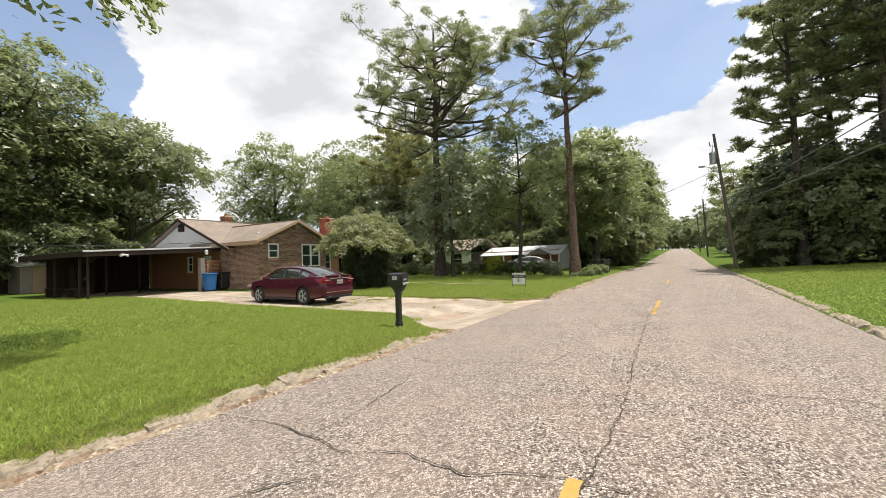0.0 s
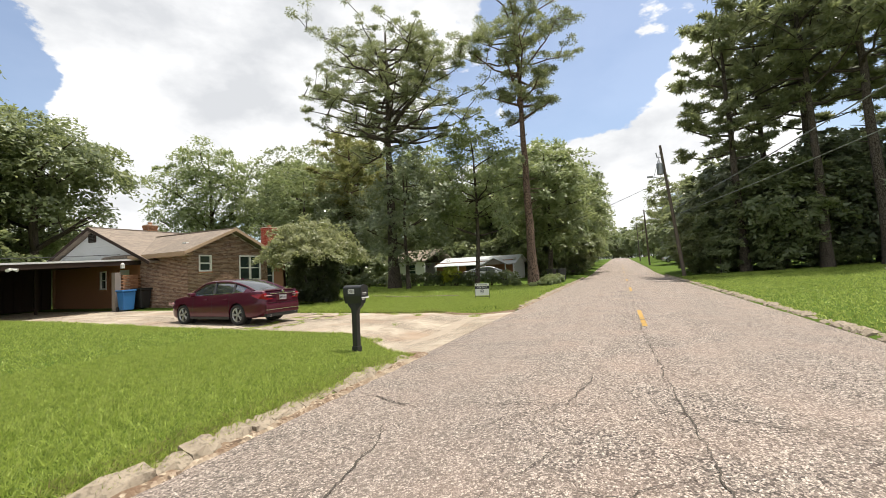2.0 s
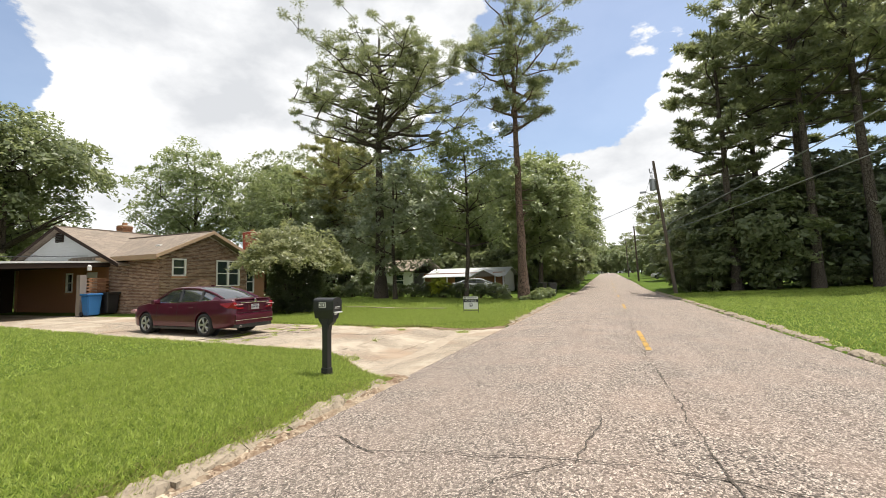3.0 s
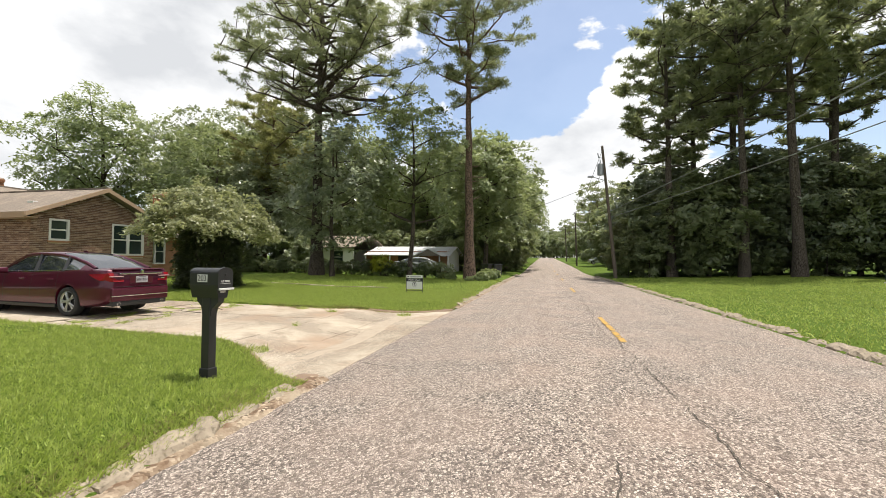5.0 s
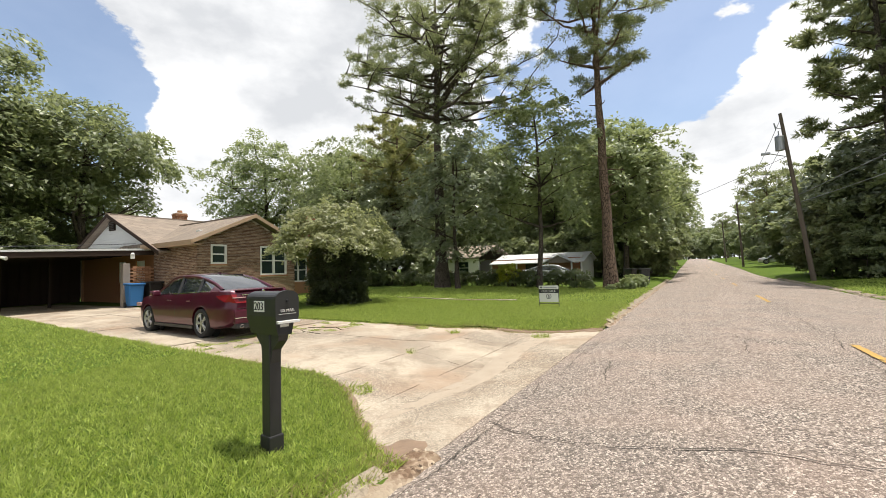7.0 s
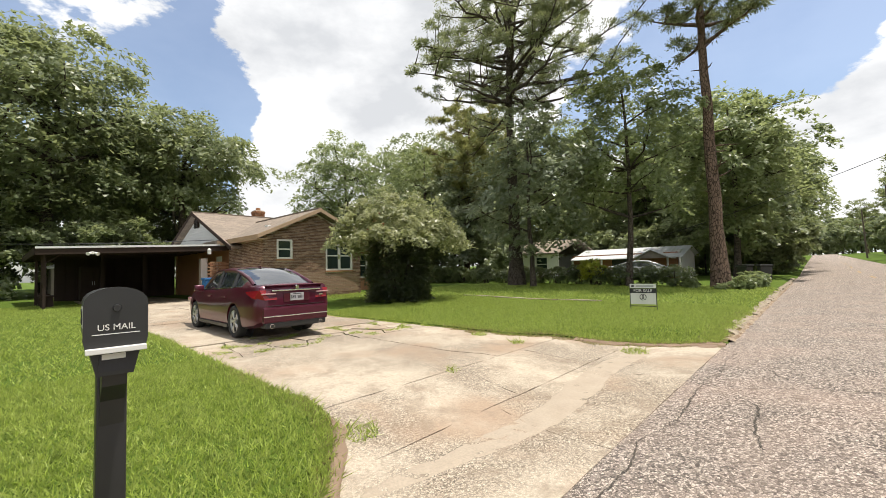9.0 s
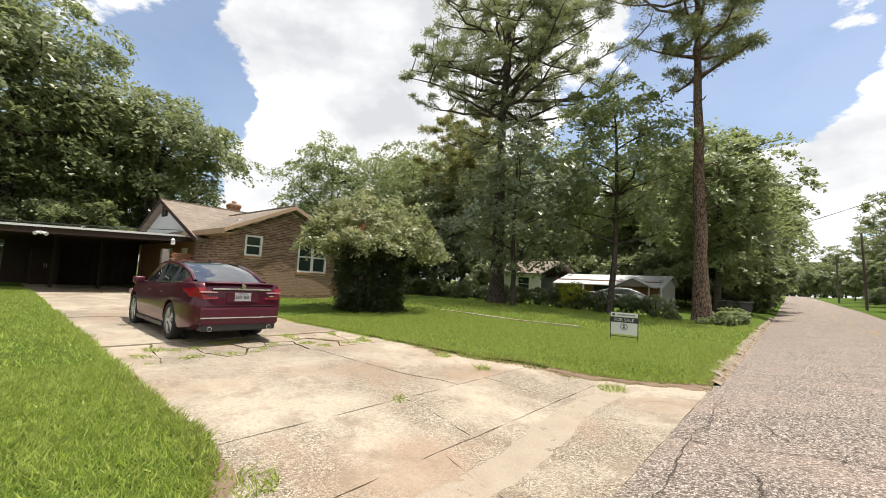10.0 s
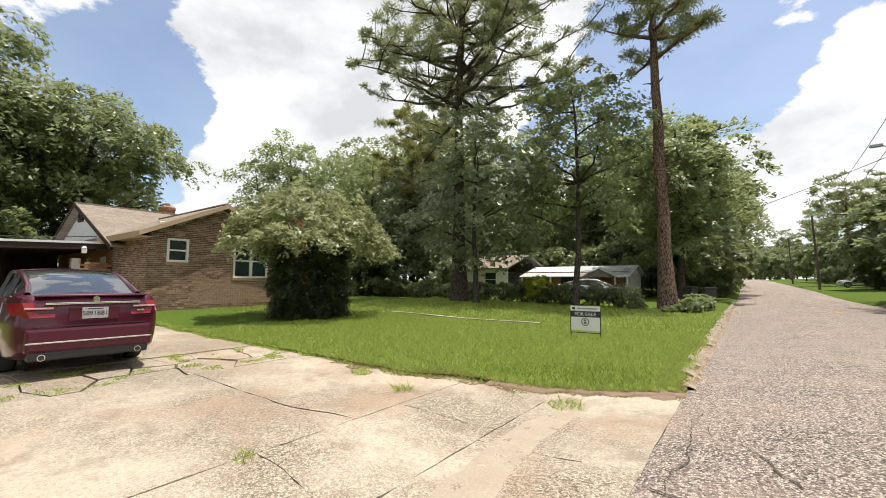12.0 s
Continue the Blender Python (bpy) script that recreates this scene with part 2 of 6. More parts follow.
M_ALLOY = worn("alloy_wheel_metal", (0.55, 0.55, 0.56), (0.45, 0.45, 0.46), 8.0, 0.3, metal=0.9, fleck=0.05, depth=0.0)
M_WINDOW = glass_mat("dark_window_glass", (0.028, 0.042, 0.040))
M_CARGLASS = glass_mat("tinted_car_glass", (0.03, 0.035, 0.042), 0.02)
M_CARGLASS.node_tree.nodes["Principled BSDF"].inputs["IOR"].default_value = 1.9
M_STEEL = worn("galvanised_steel", (0.42, 0.43, 0.44), (0.32, 0.33, 0.34), 5.0, 0.45, metal=0.7)
M_POLE = worn("creosoted_pole_timber", (0.16, 0.125, 0.095), (0.10, 0.078, 0.06), 2.0, 0.9)
M_YELLOW = worn("yellow_road_paint", (0.62, 0.36, 0.055), (0.46, 0.29, 0.09), 6.0, 0.8, fine=45, fleck=0.5)
M_CRACK = worn("crack_filler_dirt", (0.055, 0.045, 0.037), (0.09, 0.075, 0.055), 9.0, 0.95)
M_SAND = worn("washed_sand", (0.50, 0.42, 0.32), (0.39, 0.315, 0.235), 4.5, 0.95, fine=60, depth=0.4, fleck=0.5)
M_DIRT = worn("red_brown_dirt", (0.31, 0.215, 0.145), (0.16, 0.11, 0.075), 7.0, 0.95, fine=40, depth=0.6)

def grit():
    k = Mat("sandy_grit", 0.95, 0.0, 0.15)
    c = k.ramp(k.cells(34.0), (0.1, (0.07, 0.05, 0.035)), (0.4, (0.20, 0.145, 0.10)), (0.65, (0.33, 0.255, 0.18)), (0.9, (0.52, 0.44, 0.33)))
    c = k.mix(k.ramp(k.noise(6.0, 5.0), (0.42, 0.0), (0.62, 0.8)), c, (0.15, 0.095, 0.06))
    c = k.mix(k.ramp(k.noise(2.2, 5.0), (0.5, 0.0), (0.66, 0.75)), c, (0.36, 0.30, 0.22))
    k.color(c)
    return k.bump(k.cells(34.0, "DISTANCE_TO_EDGE", "Distance"), 0.9, 0.012).m


M_GRIT = grit()
M_BLUE = worn("blue_bin_plastic", (0.035, 0.17, 0.42), (0.028, 0.14, 0.36), 2.0, 0.5, fleck=0.06)
M_PINE_BARK = bark("pine_bark", (0.25, 0.165, 0.12), (0.15, 0.11, 0.085), 11.0)
M_BARK = bark("grey_bark", (0.15, 0.125, 0.10), (0.09, 0.075, 0.062), 12.0)
L_PINE = leafy("pine_needles", (0.125, 0.148, 0.078), (0.215, 0.245, 0.118), (0.37, 0.395, 0.20), 0.42, 0.6)
L_OAK = leafy("oak_leaves", (0.108, 0.138, 0.066), (0.180, 0.222, 0.102), (0.324, 0.366, 0.180), 0.4, 0.7)
L_LIGHT = leafy("bright_broad_leaves", (0.132, 0.176, 0.072), (0.209, 0.264, 0.105), (0.352, 0.402, 0.187), 0.4, 0.7)
# the magnolia's palest tone paints silvery glints onto its leaves
L_DARK = leafy("magnolia_leaves", (0.098, 0.130, 0.078), (0.176, 0.215, 0.124), (0.442, 0.481, 0.325), 0.33, 0.9)
L_BUSH = leafy("bush_leaves", (0.10, 0.118, 0.05), (0.24, 0.262, 0.11), (0.50, 0.495, 0.27), 0.4, 0.7)
L_BUSH_LOW = leafy("dense_dark_leaves", (0.012, 0.020, 0.009), (0.022, 0.036, 0.014), (0.05, 0.068, 0.032), 0.35, 0.7)
L_GOLDEN = leafy("yellowish_pine_needles", (0.15, 0.15, 0.05), (0.27, 0.26, 0.08), (0.40, 0.37, 0.14), 0.42, 0.6)
L_YELLOW = leafy("yellow_green_leaves", (0.22, 0.26, 0.02), (0.36, 0.40, 0.03), (0.5, 0.5, 0.05))
L_HEDGE = leafy("hedge_leaves", (0.04, 0.06, 0.025), (0.08, 0.11, 0.045), (0.17, 0.21, 0.095), 0.4, 0.6)
L_GRASS = leafy("grass_blades", (0.11, 0.18, 0.02), (0.345, 0.45, 0.06), (0.60, 0.68, 0.18), 0.5, 0.3, 9.0, 21.0)
L_DRY = leafy("dry_grass", (0.20, 0.15, 0.08), (0.32, 0.24, 0.13), (0.40, 0.33, 0.19), 0.8, 0.1)


def car_paint():
    k = Mat("dark_red_car_paint", 0.34, 0.25, 0.3)
    k.color(k.mix(k.noise(900.0, 1.0), (0.062, 0.006, 0.018), (0.088, 0.008, 0.025)))
    k.b.inputs["Coat Weight"].default_value = 0.55
    k.b.inputs["Coat Roughness"].default_value = 0.04
    return k.m


M_PAINT = car_paint()


# ---- building blocks ----
def mesh_of(name, verts, faces, material, smooth=False):
    me = bpy.data.meshes.new(name)
    me.from_pydata(verts, [], faces)
    if material:
        me.materials.append(material)
    if smooth:
        me.polygons.foreach_set("use_smooth", [True] * len(me.polygons))
    me.update()
    return me


def part(name, bm, material, parent=None, label="", smooth=False):
    """Links a bmesh as one mesh object, under its thing."""
    me = bpy.data.meshes.new(name)
    bmesh.ops.recalc_face_normals(bm, faces=bm.faces)
    bm.to_mesh(me)
    bm.free()
    me.materials.append(material)
    if smooth:
        me.polygons.foreach_set("use_smooth", [True] * len(me.polygons))
    ob = new(name, me)
    if parent:
        ob.parent = parent
    if label:
        tagged(ob, label)
    return ob


def thing(name, label, category, at=(0, 0, 0), turn=0, group="", kind=""):
    ob = new(name)
    ob.empty_display_size = 0.2
    ob.matrix_basis = pose(*at, 0, 0, turn)
    return tagged(ob, label, category, group, kind)


def box(bm, x0, x1, y0, y1, z0, z1, bevel=0.0, m=None):
    g = bmesh.ops.create_cube(bm, size=1.0)
    t = Matrix.LocRotScale(((x0 + x1) / 2, (y0 + y1) / 2, (z0 + z1) / 2), None, (abs(x1 - x0), abs(y1 - y0), abs(z1 - z0)))
    bmesh.ops.transform(bm, matrix=(m @ t) if m else t, verts=g["verts"])
    if bevel:
        es = list({e for v in g["verts"] for e in v.link_edges})
        bmesh.ops.bevel(bm, geom=es, offset=bevel, segments=2, affect="EDGES", profile=0.6)
    return bm


def boxes(*rows, bevel=0.0):
    bm = bmesh.new()
    for r in rows:
        box(bm, *r, bevel=bevel)
    return bm


def rod(bm, a, b, r0, r1=None, sides=10):
    a, b = Vector(a), Vector(b)
    r1 = r0 if r1 is None else r1
    q = (b - a).to_track_quat("Z", "Y").to_matrix().to_4x4()
    g = bmesh.ops.create_cone(bm, cap_ends=True, segments=sides, radius1=r0, radius2=r1, depth=(b - a).length)
    bmesh.ops.transform(bm, matrix=Matrix.Translation((a + b) / 2) @ q, verts=g["verts"])
    return bm


def prism(bm, outline, lo, hi, axis="z"):
    """An outline of (u, v) pushed from lo to hi along an axis."""
    def at(u, v, w):
        return {"z": (u, v, w), "y": (u, w, v), "x": (w, u, v)}[axis]
    a = [bm.verts.new(at(u, v, lo)) for u, v in outline]
    b = [bm.verts.new(at(u, v, hi)) for u, v in outline]
    n = len(outline)
    bm.faces.new(a[::-1])
    bm.faces.new(b)
    for i in range(n):
        bm.faces.new((a[i], a[(i + 1) % n], b[(i + 1) % n], b[i]))
    return bm


def ease(a, b, x):
    t = min(1.0, max(0.0, (x - a) / (b - a)))
    return t * t * (3 - 2 * t)


# ---- the lie of the land ----
ROAD_L, ROAD_R, ROAD_MID = -4.0, 3.15, -0.4
DRIVE_A, DRIVE_B = 9.45, 13.95


def rise(y):
    return 0.0172 * max(0.0, min(y, 235.0) - 45.0) * ease(45, 75, y) - 0.03 * max(0.0, y - 235.0)


def road_z(x, y):
    return rise(y) - 0.0118 * (x - ROAD_MID) ** 2


def lawn_z(x, y):
    if x < -0.5:
        d = ROAD_L - x
        z = -0.13 + 0.13 * ease(0.0, 0.55, d) + 0.045 * ease(0.4, 5, d) + 0.14 * ease(5, 16, d)
    else:
        d = x - ROAD_R
        z = -0.13 + 0.12 * ease(0.0, 0.5, d) + 0.04 * max(0.0, min(d, 12.0) - 0.4)
    z += rise(y) + 0.035 * noise.noise(Vector((x * 0.35, y * 0.35, 3.0))) * ease(0.5, 2.5, abs(d))
    if -31.0 < x < ROAD_L and 7.0 < y < 17.5:
        away = max(drive_edge_a(x) - y, y - drive_edge_b(x), 0.0)
        near = 1 - ease(0.05, 1.1, away)
        z = z * (1 - near) + (drive_z(x) + 0.035) * near
    return z


def drive_z(x):
    d = ROAD_L - x
    return -0.15 - 0.05 * ease(0, 1.0, d) + 0.175 * ease(1.0, 2.6, d) + 0.03 * ease(2.6, 8, d) + 0.13 * ease(8, 16, d)


def drive_edge_a(x):
    """The near edge of the drive, flared to the road."""
    return DRIVE_A + 0.035 * max(0.0, -x - 7.0) - 1.25 * (1 - ease(0.0, 2.3, ROAD_L - x)) ** 1.0


def drive_edge_b(x):
    return DRIVE_B + 1.5 * (1 - ease(0.0, 3.2, ROAD_L - x)) ** 1.0 + 0.12 * noise.noise(Vector((x * 1.3, 7.0, 0)))


def in_drive(x, y, grow=0.0):
    if not -31.5 < x < ROAD_L:
        return False
    return drive_edge_a(x) - grow < y < drive_edge_b(x) + grow


def ground_z(x, y):
    if ROAD_L <= x <= ROAD_R:
        return road_z(x, y)
    return drive_z(x) if in_drive(x, y) else lawn_z(x, y)


# ---- ground, road, kerbs ----
def steps(*spans):
    out = []
    for a, b, s in spans:
        n = max(1, round((b - a) / s))
        out += [a + (b - a) * i / n for i in range(n)]
    return out + [spans[-1][1]]


def build_ground():
    xs = steps((-700, -120, 145), (-120, -40, 20), (-40, -14, 2), (-14, -6.6, 0.4), (-6.6, -3.8, 0.14), (-3.8, 3.0, 1.7), (3.0, 4.0, 0.2), (4.0, 30, 2), (30, 120, 30), (120, 700, 145))
    ys = steps((-300, -60, 80), (-60, -12, 6), (-12, 6, 0.75), (6, 18, 0.2), (18, 45, 1), (45, 120, 5), (120, 260, 20), (260, 900, 160))
    verts, faces = [], []
    for y in ys:
        for x in xs:
            if ROAD_L + 0.02 < x < ROAD_R - 0.02:
                z = road_z(x, y) - 0.12
            elif in_drive(x, y, -0.05):
                z = drive_z(x) - 0.05
            else:
                z = lawn_z(x, y)
            py = y
            if -31.0 < x < ROAD_L:
                for e in (drive_edge_a(x), drive_edge_b(x)):
                    if abs(y - e) <= 0.1001:
                        py, z = e, drive_z(x) - 0.02
            verts.append((x, py, z))
    n = len(xs)
    for j in range(len(ys) - 1):
        for i in range(n - 1):
            a = j * n + i
            faces.append((a, a + 1, a + n + 1, a + n))
    return tagged(new("ground", mesh_of("ground", verts, faces, M_SOIL, True)), "green lawns of clumpy grass with bare edges", "ground", kind="structure")


ground = build_ground()


def build_road():
    ys = steps((-60, -8, 4), (-8, 45, 0.5), (45, 120, 3), (120, 240, 8), (240, 420, 30))
    cols = 14
    verts, faces = [], []
    for y in ys:
        l = ROAD_L + 0.05 * noise.noise(Vector((y * 0.9, 1, 0))) - 0.06
        r = ROAD_R + 0.05 * noise.noise(Vector((y * 0.9, 5, 0))) + 0.06
        for i in range(cols + 1):
            x = l + (r - l) * i / cols
            verts.append((x, y, road_z(x, y) + 0.006 * noise.noise(Vector((x * 0.8, y * 0.8, 2)))))
    w = cols + 1
    for j in range(len(ys) - 1):
        for i in range(cols):
            a = j * w + i
            faces.append((a, a + 1, a + w + 1, a + w))
    return tagged(new("road", mesh_of("road", verts, faces, M_ASPHALT, True)), "pale worn asphalt road with pinkish stone chips", "road", kind="structure")


road = build_road()


def ribbon(points, wide, lift, seed):
    """A thin ragged ribbon that lies on the ground along points."""
    rnd = random.Random(seed)
    line = []
    for (x0, y0), (x1, y1) in zip(points, points[1:]):
        n = max(2, int(math.hypot(x1 - x0, y1 - y0) / 0.035))
        for i in range(n):
            t = i / n
            line.append((x0 + (x1 - x0) * t, y0 + (y1 - y0) * t))
    line.append(points[-1])
    verts, faces, off = [], [], 0.0
    for i, (x, y) in enumerate(line):
        a, b = line[max(0, i - 1)], line[min(len(line) - 1, i + 1)]
        d = Vector((b[0] - a[0], b[1] - a[1])).normalized()
        off = off * 0.93 + rnd.uniform(-0.016, 0.016)
        w = wide * rnd.uniform(0.5, 1.25) * (0.45 + 0.55 * abs(math.sin(i * 0.07 + seed)))
        for s in (-1, 1):
            px, py = x - d.y * (off + s * w / 2), y + d.x * (off + s * w / 2)
            verts.append((px, py, ground_z(px, py) + lift))
    for i in range(len(line) - 1):
        a = 2 * i
        faces.append((a, a + 1, a + 3, a + 2))
    return verts, faces


def crack(name, points, wide, seed, parent, material=None, lift=0.012):
    v, f = ribbon(points, wide, lift, seed)
    ob = new(name, mesh_of(name, v, f, material or M_CRACK))
    ob.parent = parent
    return ob


wander = random.Random(5)
crack("long_crack", [(-0.3 + 0.1 * math.sin(y * 0.35) + wander.uniform(-0.05, 0.05), y) for y in range(-4, 34)], 0.014, 1, road)
for k, y0 in enumerate((0.1, 3.0, 5.75, 9.2, 12.9, 17.5, 22.5, 28.0, 35.0)):
    row = [(-3.95 + i * 0.5, y0 + 0.12 * math.sin(i * 0.9 + k) + wander.uniform(-0.08, 0.08)) for i in range(15)]
    crack("cross_crack", row[:9] if k % 2 else row, 0.017, 20 + k, road)
for k, (x0, y0, dx, dy) in enumerate(((-1.3, 5.8, 0.15, 1.1), (-1.3, 5.8, -0.7, -0.8), (-2.4, 3.0, -0.3, 2.0), (-1.7, 12.9, 0.2, 1.5), (-3.2, 13.2, -0.5, 1.1), (-3.3, 14.1, 0.55, 0.5),
                                      (-3.4, 12.4, 0.3, -1.4), (-2.7, 0.6, 0.9, 1.9))):
    pts = [(x0 + dx * i / 4 + wander.uniform(-0.1, 0.1), y0 + dy * i / 4) for i in range(5)]
    crack("branch_crack", pts, 0.014, 60 + k, road)
for k in range(34):
    x0, y0 = wander.uniform(-3.6, 2.8), wander.uniform(1.5, 30)
    a, long = wander.choice((0.0, 1.57)) + wander.gauss(0, 0.45), wander.uniform(0.5, 1.7)
    pts = [(x0, y0)]
    for _ in range(4):
        a += wander.gauss(0, 0.4)
        pts.append((max(-3.9, min(3.0, pts[-1][0] + math.cos(a) * long / 4)), pts[-1][1] + math.sin(a) * long / 4))
    crack("hair_crack", pts, 0.009, 120 + k, road)
crack("edge_joint", [(-3.86 + wander.uniform(-0.04, 0.04), 7.3 + i * 0.5) for i in range(16)], 0.012, 90, road)


def paint_line(y0, y1, seed):
    rnd = random.Random(seed)
    n = int((y1 - y0) / 0.06)
    verts, faces = [], []
    for i in range(n + 1):
        y = y0 + (y1 - y0) * i / n
        for s in (-1, 1):
            x = -0.27 + s * (0.052 + rnd.uniform(-0.012, 0.006))
            verts.append((x, y, road_z(x, y) + 0.014))
    for i in range(n):
        if rnd.random() > 0.06:
            a = 2 * i
            faces.append((a, a + 1, a + 3, a + 2))
    ob = new("yellow_dash", mesh_of("yellow_dash", verts, faces, M_YELLOW))
    ob.parent = road
    tagged(ob, "worn yellow centre dash")


for k in range(-1, 8):
    paint_line(11.05 + k * 10.95, 14.1 + k * 10.95, 40 + k)


def kerb_mesh(seed):
    """One broken length of low rolled kerb, running along y."""
    rnd = random.Random(seed)
    n, prof = 4, ((0.0, -0.09), (0.015, 0.015), (0.07, 0.065), (0.16, 0.10), (0.25, 0.105), (0.29, -0.09))
    verts, faces = [], []
    for j in range(n + 1):
        y = -0.5 + j / n
        for x, z in prof:
            verts.append((-x + rnd.uniform(-0.03, 0.03), y + rnd.uniform(-0.03, 0.03) * (0 < j < n), z + rnd.uniform(-0.028, 0.02) - (0.008 if j in (0, n) else 0)))
    m = len(prof)
    for j in range(n):
        for i in range(m - 1):
            a = j * m + i
            faces.append((a, a + m, a + m + 1, a + 1))
    faces += [tuple(range(m)), tuple(range(n * m + m - 1, n * m - 1, -1))]
    return mesh_of("kerb_stone", verts, faces, M_KERB)


KERBS = [kerb_mesh(s) for s in range(6)]


def lay_kerb(name, x, y0, y1, side, label):
    k = thing(name, label, "kerb", kind="structure")
    rnd = random.Random(int(y0 * 10) + side)
    y = y0
    while y < y1:
        long = rnd.uniform(0.22, 0.7)
        ob = new("kerb_stone", KERBS[rnd.randrange(6)])
        ob.parent = k
        s = Matrix.Diagonal((side * rnd.uniform(0.75, 0.95), long, rnd.uniform(0.7, 1.1), 1))
        ob.matrix_basis = pose(x + rnd.uniform(-0.03, 0.03), y + long / 2, road_z(ROAD_L if side > 0 else ROAD_R, y) + 0.01 + rnd.uniform(-0.02, 0.01), rnd.uniform(-2, 2), rnd.uniform(-4, 4), rnd.uniform(-3, 3)) @ s
        y += long + rnd.uniform(0.0, 0.015)
    return k


lay_kerb("kerb_near_lawn", ROAD_L - 0.02, -7, 7.7, 1, "crumbling low concrete kerb along the lawn")
lay_kerb("kerb_sale_lawn", ROAD_L - 0.02, 16.6, 46, 1, "crumbling low concrete kerb along the lawn")
lay_kerb("kerb_far_side", ROAD_R + 0.02, -4, 46, -1, "dirty low concrete kerb edged by grass")


# ---- the drive ----
drive = thing("driveway", "pale washed concrete driveway broken into slabs", "driveway", kind="structure")


def slab(corners, name="slab", inset=0.007, sag=0.0, n=5, seed=0, at=None):
    """A slab with four ragged sides that follows the fall of the drive."""
    rnd = random.Random(seed)
    c = [Vector(p) for p in corners]
    mid = sum(c, Vector((0, 0))) / 4
    c = [p + (mid - p).normalized() * inset * 1.4 for p in c]
    tx, ty = rnd.uniform(-0.002, 0.002), rnd.uniform(-0.002, 0.002)
    verts, faces, w = [], [], n + 1
    for j in range(w):
        for i in range(w):
            u, v = i / n, j / n
            p = c[0] * (1 - u) * (1 - v) + c[1] * u * (1 - v) + c[2] * u * v + c[3] * (1 - u) * v
            if at:
                p = mid + (Vector(at(u, v)) - mid) * 0.994
            if i in (0, n) or j in (0, n):
                p = p + Vector((rnd.uniform(-0.009, 0.009), rnd.uniform(-0.009, 0.009)))
            q = p - mid
            verts.append((p.x, p.y, drive_z(p.x) + tx * q.x + ty * q.y + sag))
    for j in range(n):
        for i in range(n):
            a = j * w + i
            faces.append((a, a + 1, a + w + 1, a + w))
    ring = [i for i in range(n)] + [n + j * w for j in range(n)] + [n * w + n - i for i in range(n)] + [(n - j) * w for j in range(n)]
    base = len(verts)
    verts += [(verts[r][0], verts[r][1], verts[r][2] - 0.12) for r in ring]
    for k in range(len(ring)):
        k2 = (k + 1) % len(ring)
        faces.append((ring[k2], ring[k], base + k, base + k2))
    ob = new(name, mesh_of(name, verts, faces, M_CONC))
    ob.parent = drive
    return ob


def strip_slabs(x0, x1, ys, seed):
    """Slabs between two cross joints; ys are shares of the drive's width."""
    for k, (a, b) in enumerate(zip(ys, ys[1:])):
        def at(x, s):
            return (x, drive_edge_a(x) + (drive_edge_b(x) - drive_edge_a(x)) * s)
        slab([at(x1, a), at(x0, a), at(x0, b), at(x1, b)], seed=seed + k, n=12, at=lambda u, v: at(x1 + (x0 - x1) * u, a + (b - a) * v))


strip_slabs(-4.05, -5.35, (0, 0.32, 0.66, 1), 1)
strip_slabs(-5.35, -6.3, (0, 0.4, 0.72, 1), 5)
strip_slabs(-6.3, -9.3, (0, 0.6, 1), 9)
strip_slabs(-10.95, -15.0, (0, 0.52, 1), 12)
strip_slabs(-15.0, -19.4, (0, 0.5, 1), 15)
strip_slabs(-19.4, -23.4, (0, 0.5, 1), 18)
strip_slabs(-23.4, -31.0, (0, 0.5, 1), 21)
jit = random.Random(8)
NY = 8
rows = []
for i, x in enumerate((-9.3, -9.75, -10.3, -10.95)):
    line = []
    for j in range(NY + 1):
        s = j / NY
        inner = 0 < i < 3
        px = x + (jit.uniform(-0.16, 0.16) if inner else 0)
        s2 = s + (jit.uniform(-0.35, 0.35) / NY if 0 < j < NY else 0)
        line.append((px, drive_edge_a(px) + (drive_edge_b(px) - drive_edge_a(px)) * s2))
    rows.append(line)
for i in range(3):
    for j in range(NY):
        slab([rows[i + 1][j], rows[i][j], rows[i][j + 1], rows[i + 1][j + 1]], "broken_slab", jit.uniform(0.006, 0.02), jit.uniform(-0.02, 0.005), 3, 50 + i * 20 + j)


def mound(name, x, y, rx, ry, high, material, seed, label, category):
    """A low ragged patch of washed-out dirt."""
    verts, faces, rings, seg = [], [], 5, 22
    for r in range(rings + 1):
        for s in range(seg):
            a = 2 * math.pi * s / seg
            f = r / rings * (1 + 0.35 * noise.noise(Vector((math.cos(a) * 1.7, math.sin(a) * 1.7, seed))))
            px, py = x + rx * f * math.cos(a), y + ry * f * math.sin(a)
            verts.append((px, py, ground_z(px, py) + 0.006 + high * (1 - r / rings) + 0.012 * noise.noise(Vector((px * 7, py * 7, seed))) * (r < rings) - 0.02 * (r == rings)))
    for r in range(rings):
        for s in range(seg):
            a, b = r * seg + s, r * seg + (s + 1) % seg
            faces.append((a, b, b + seg, a + seg))
    return tagged(new(name, mesh_of(name, verts, faces, material, True)), label, category, kind="structure")


mound("dirt_patch", -4.35, 8.35, 0.22, 0.4, 0.015, M_DIRT, 1, "red-brown dirt washed out beside the lawn", "dirt")
mound("dirt_patch", -4.25, 15.45, 0.2, 0.3, 0.015, M_DIRT, 2, "red-brown dirt at the broken lawn corner", "dirt")


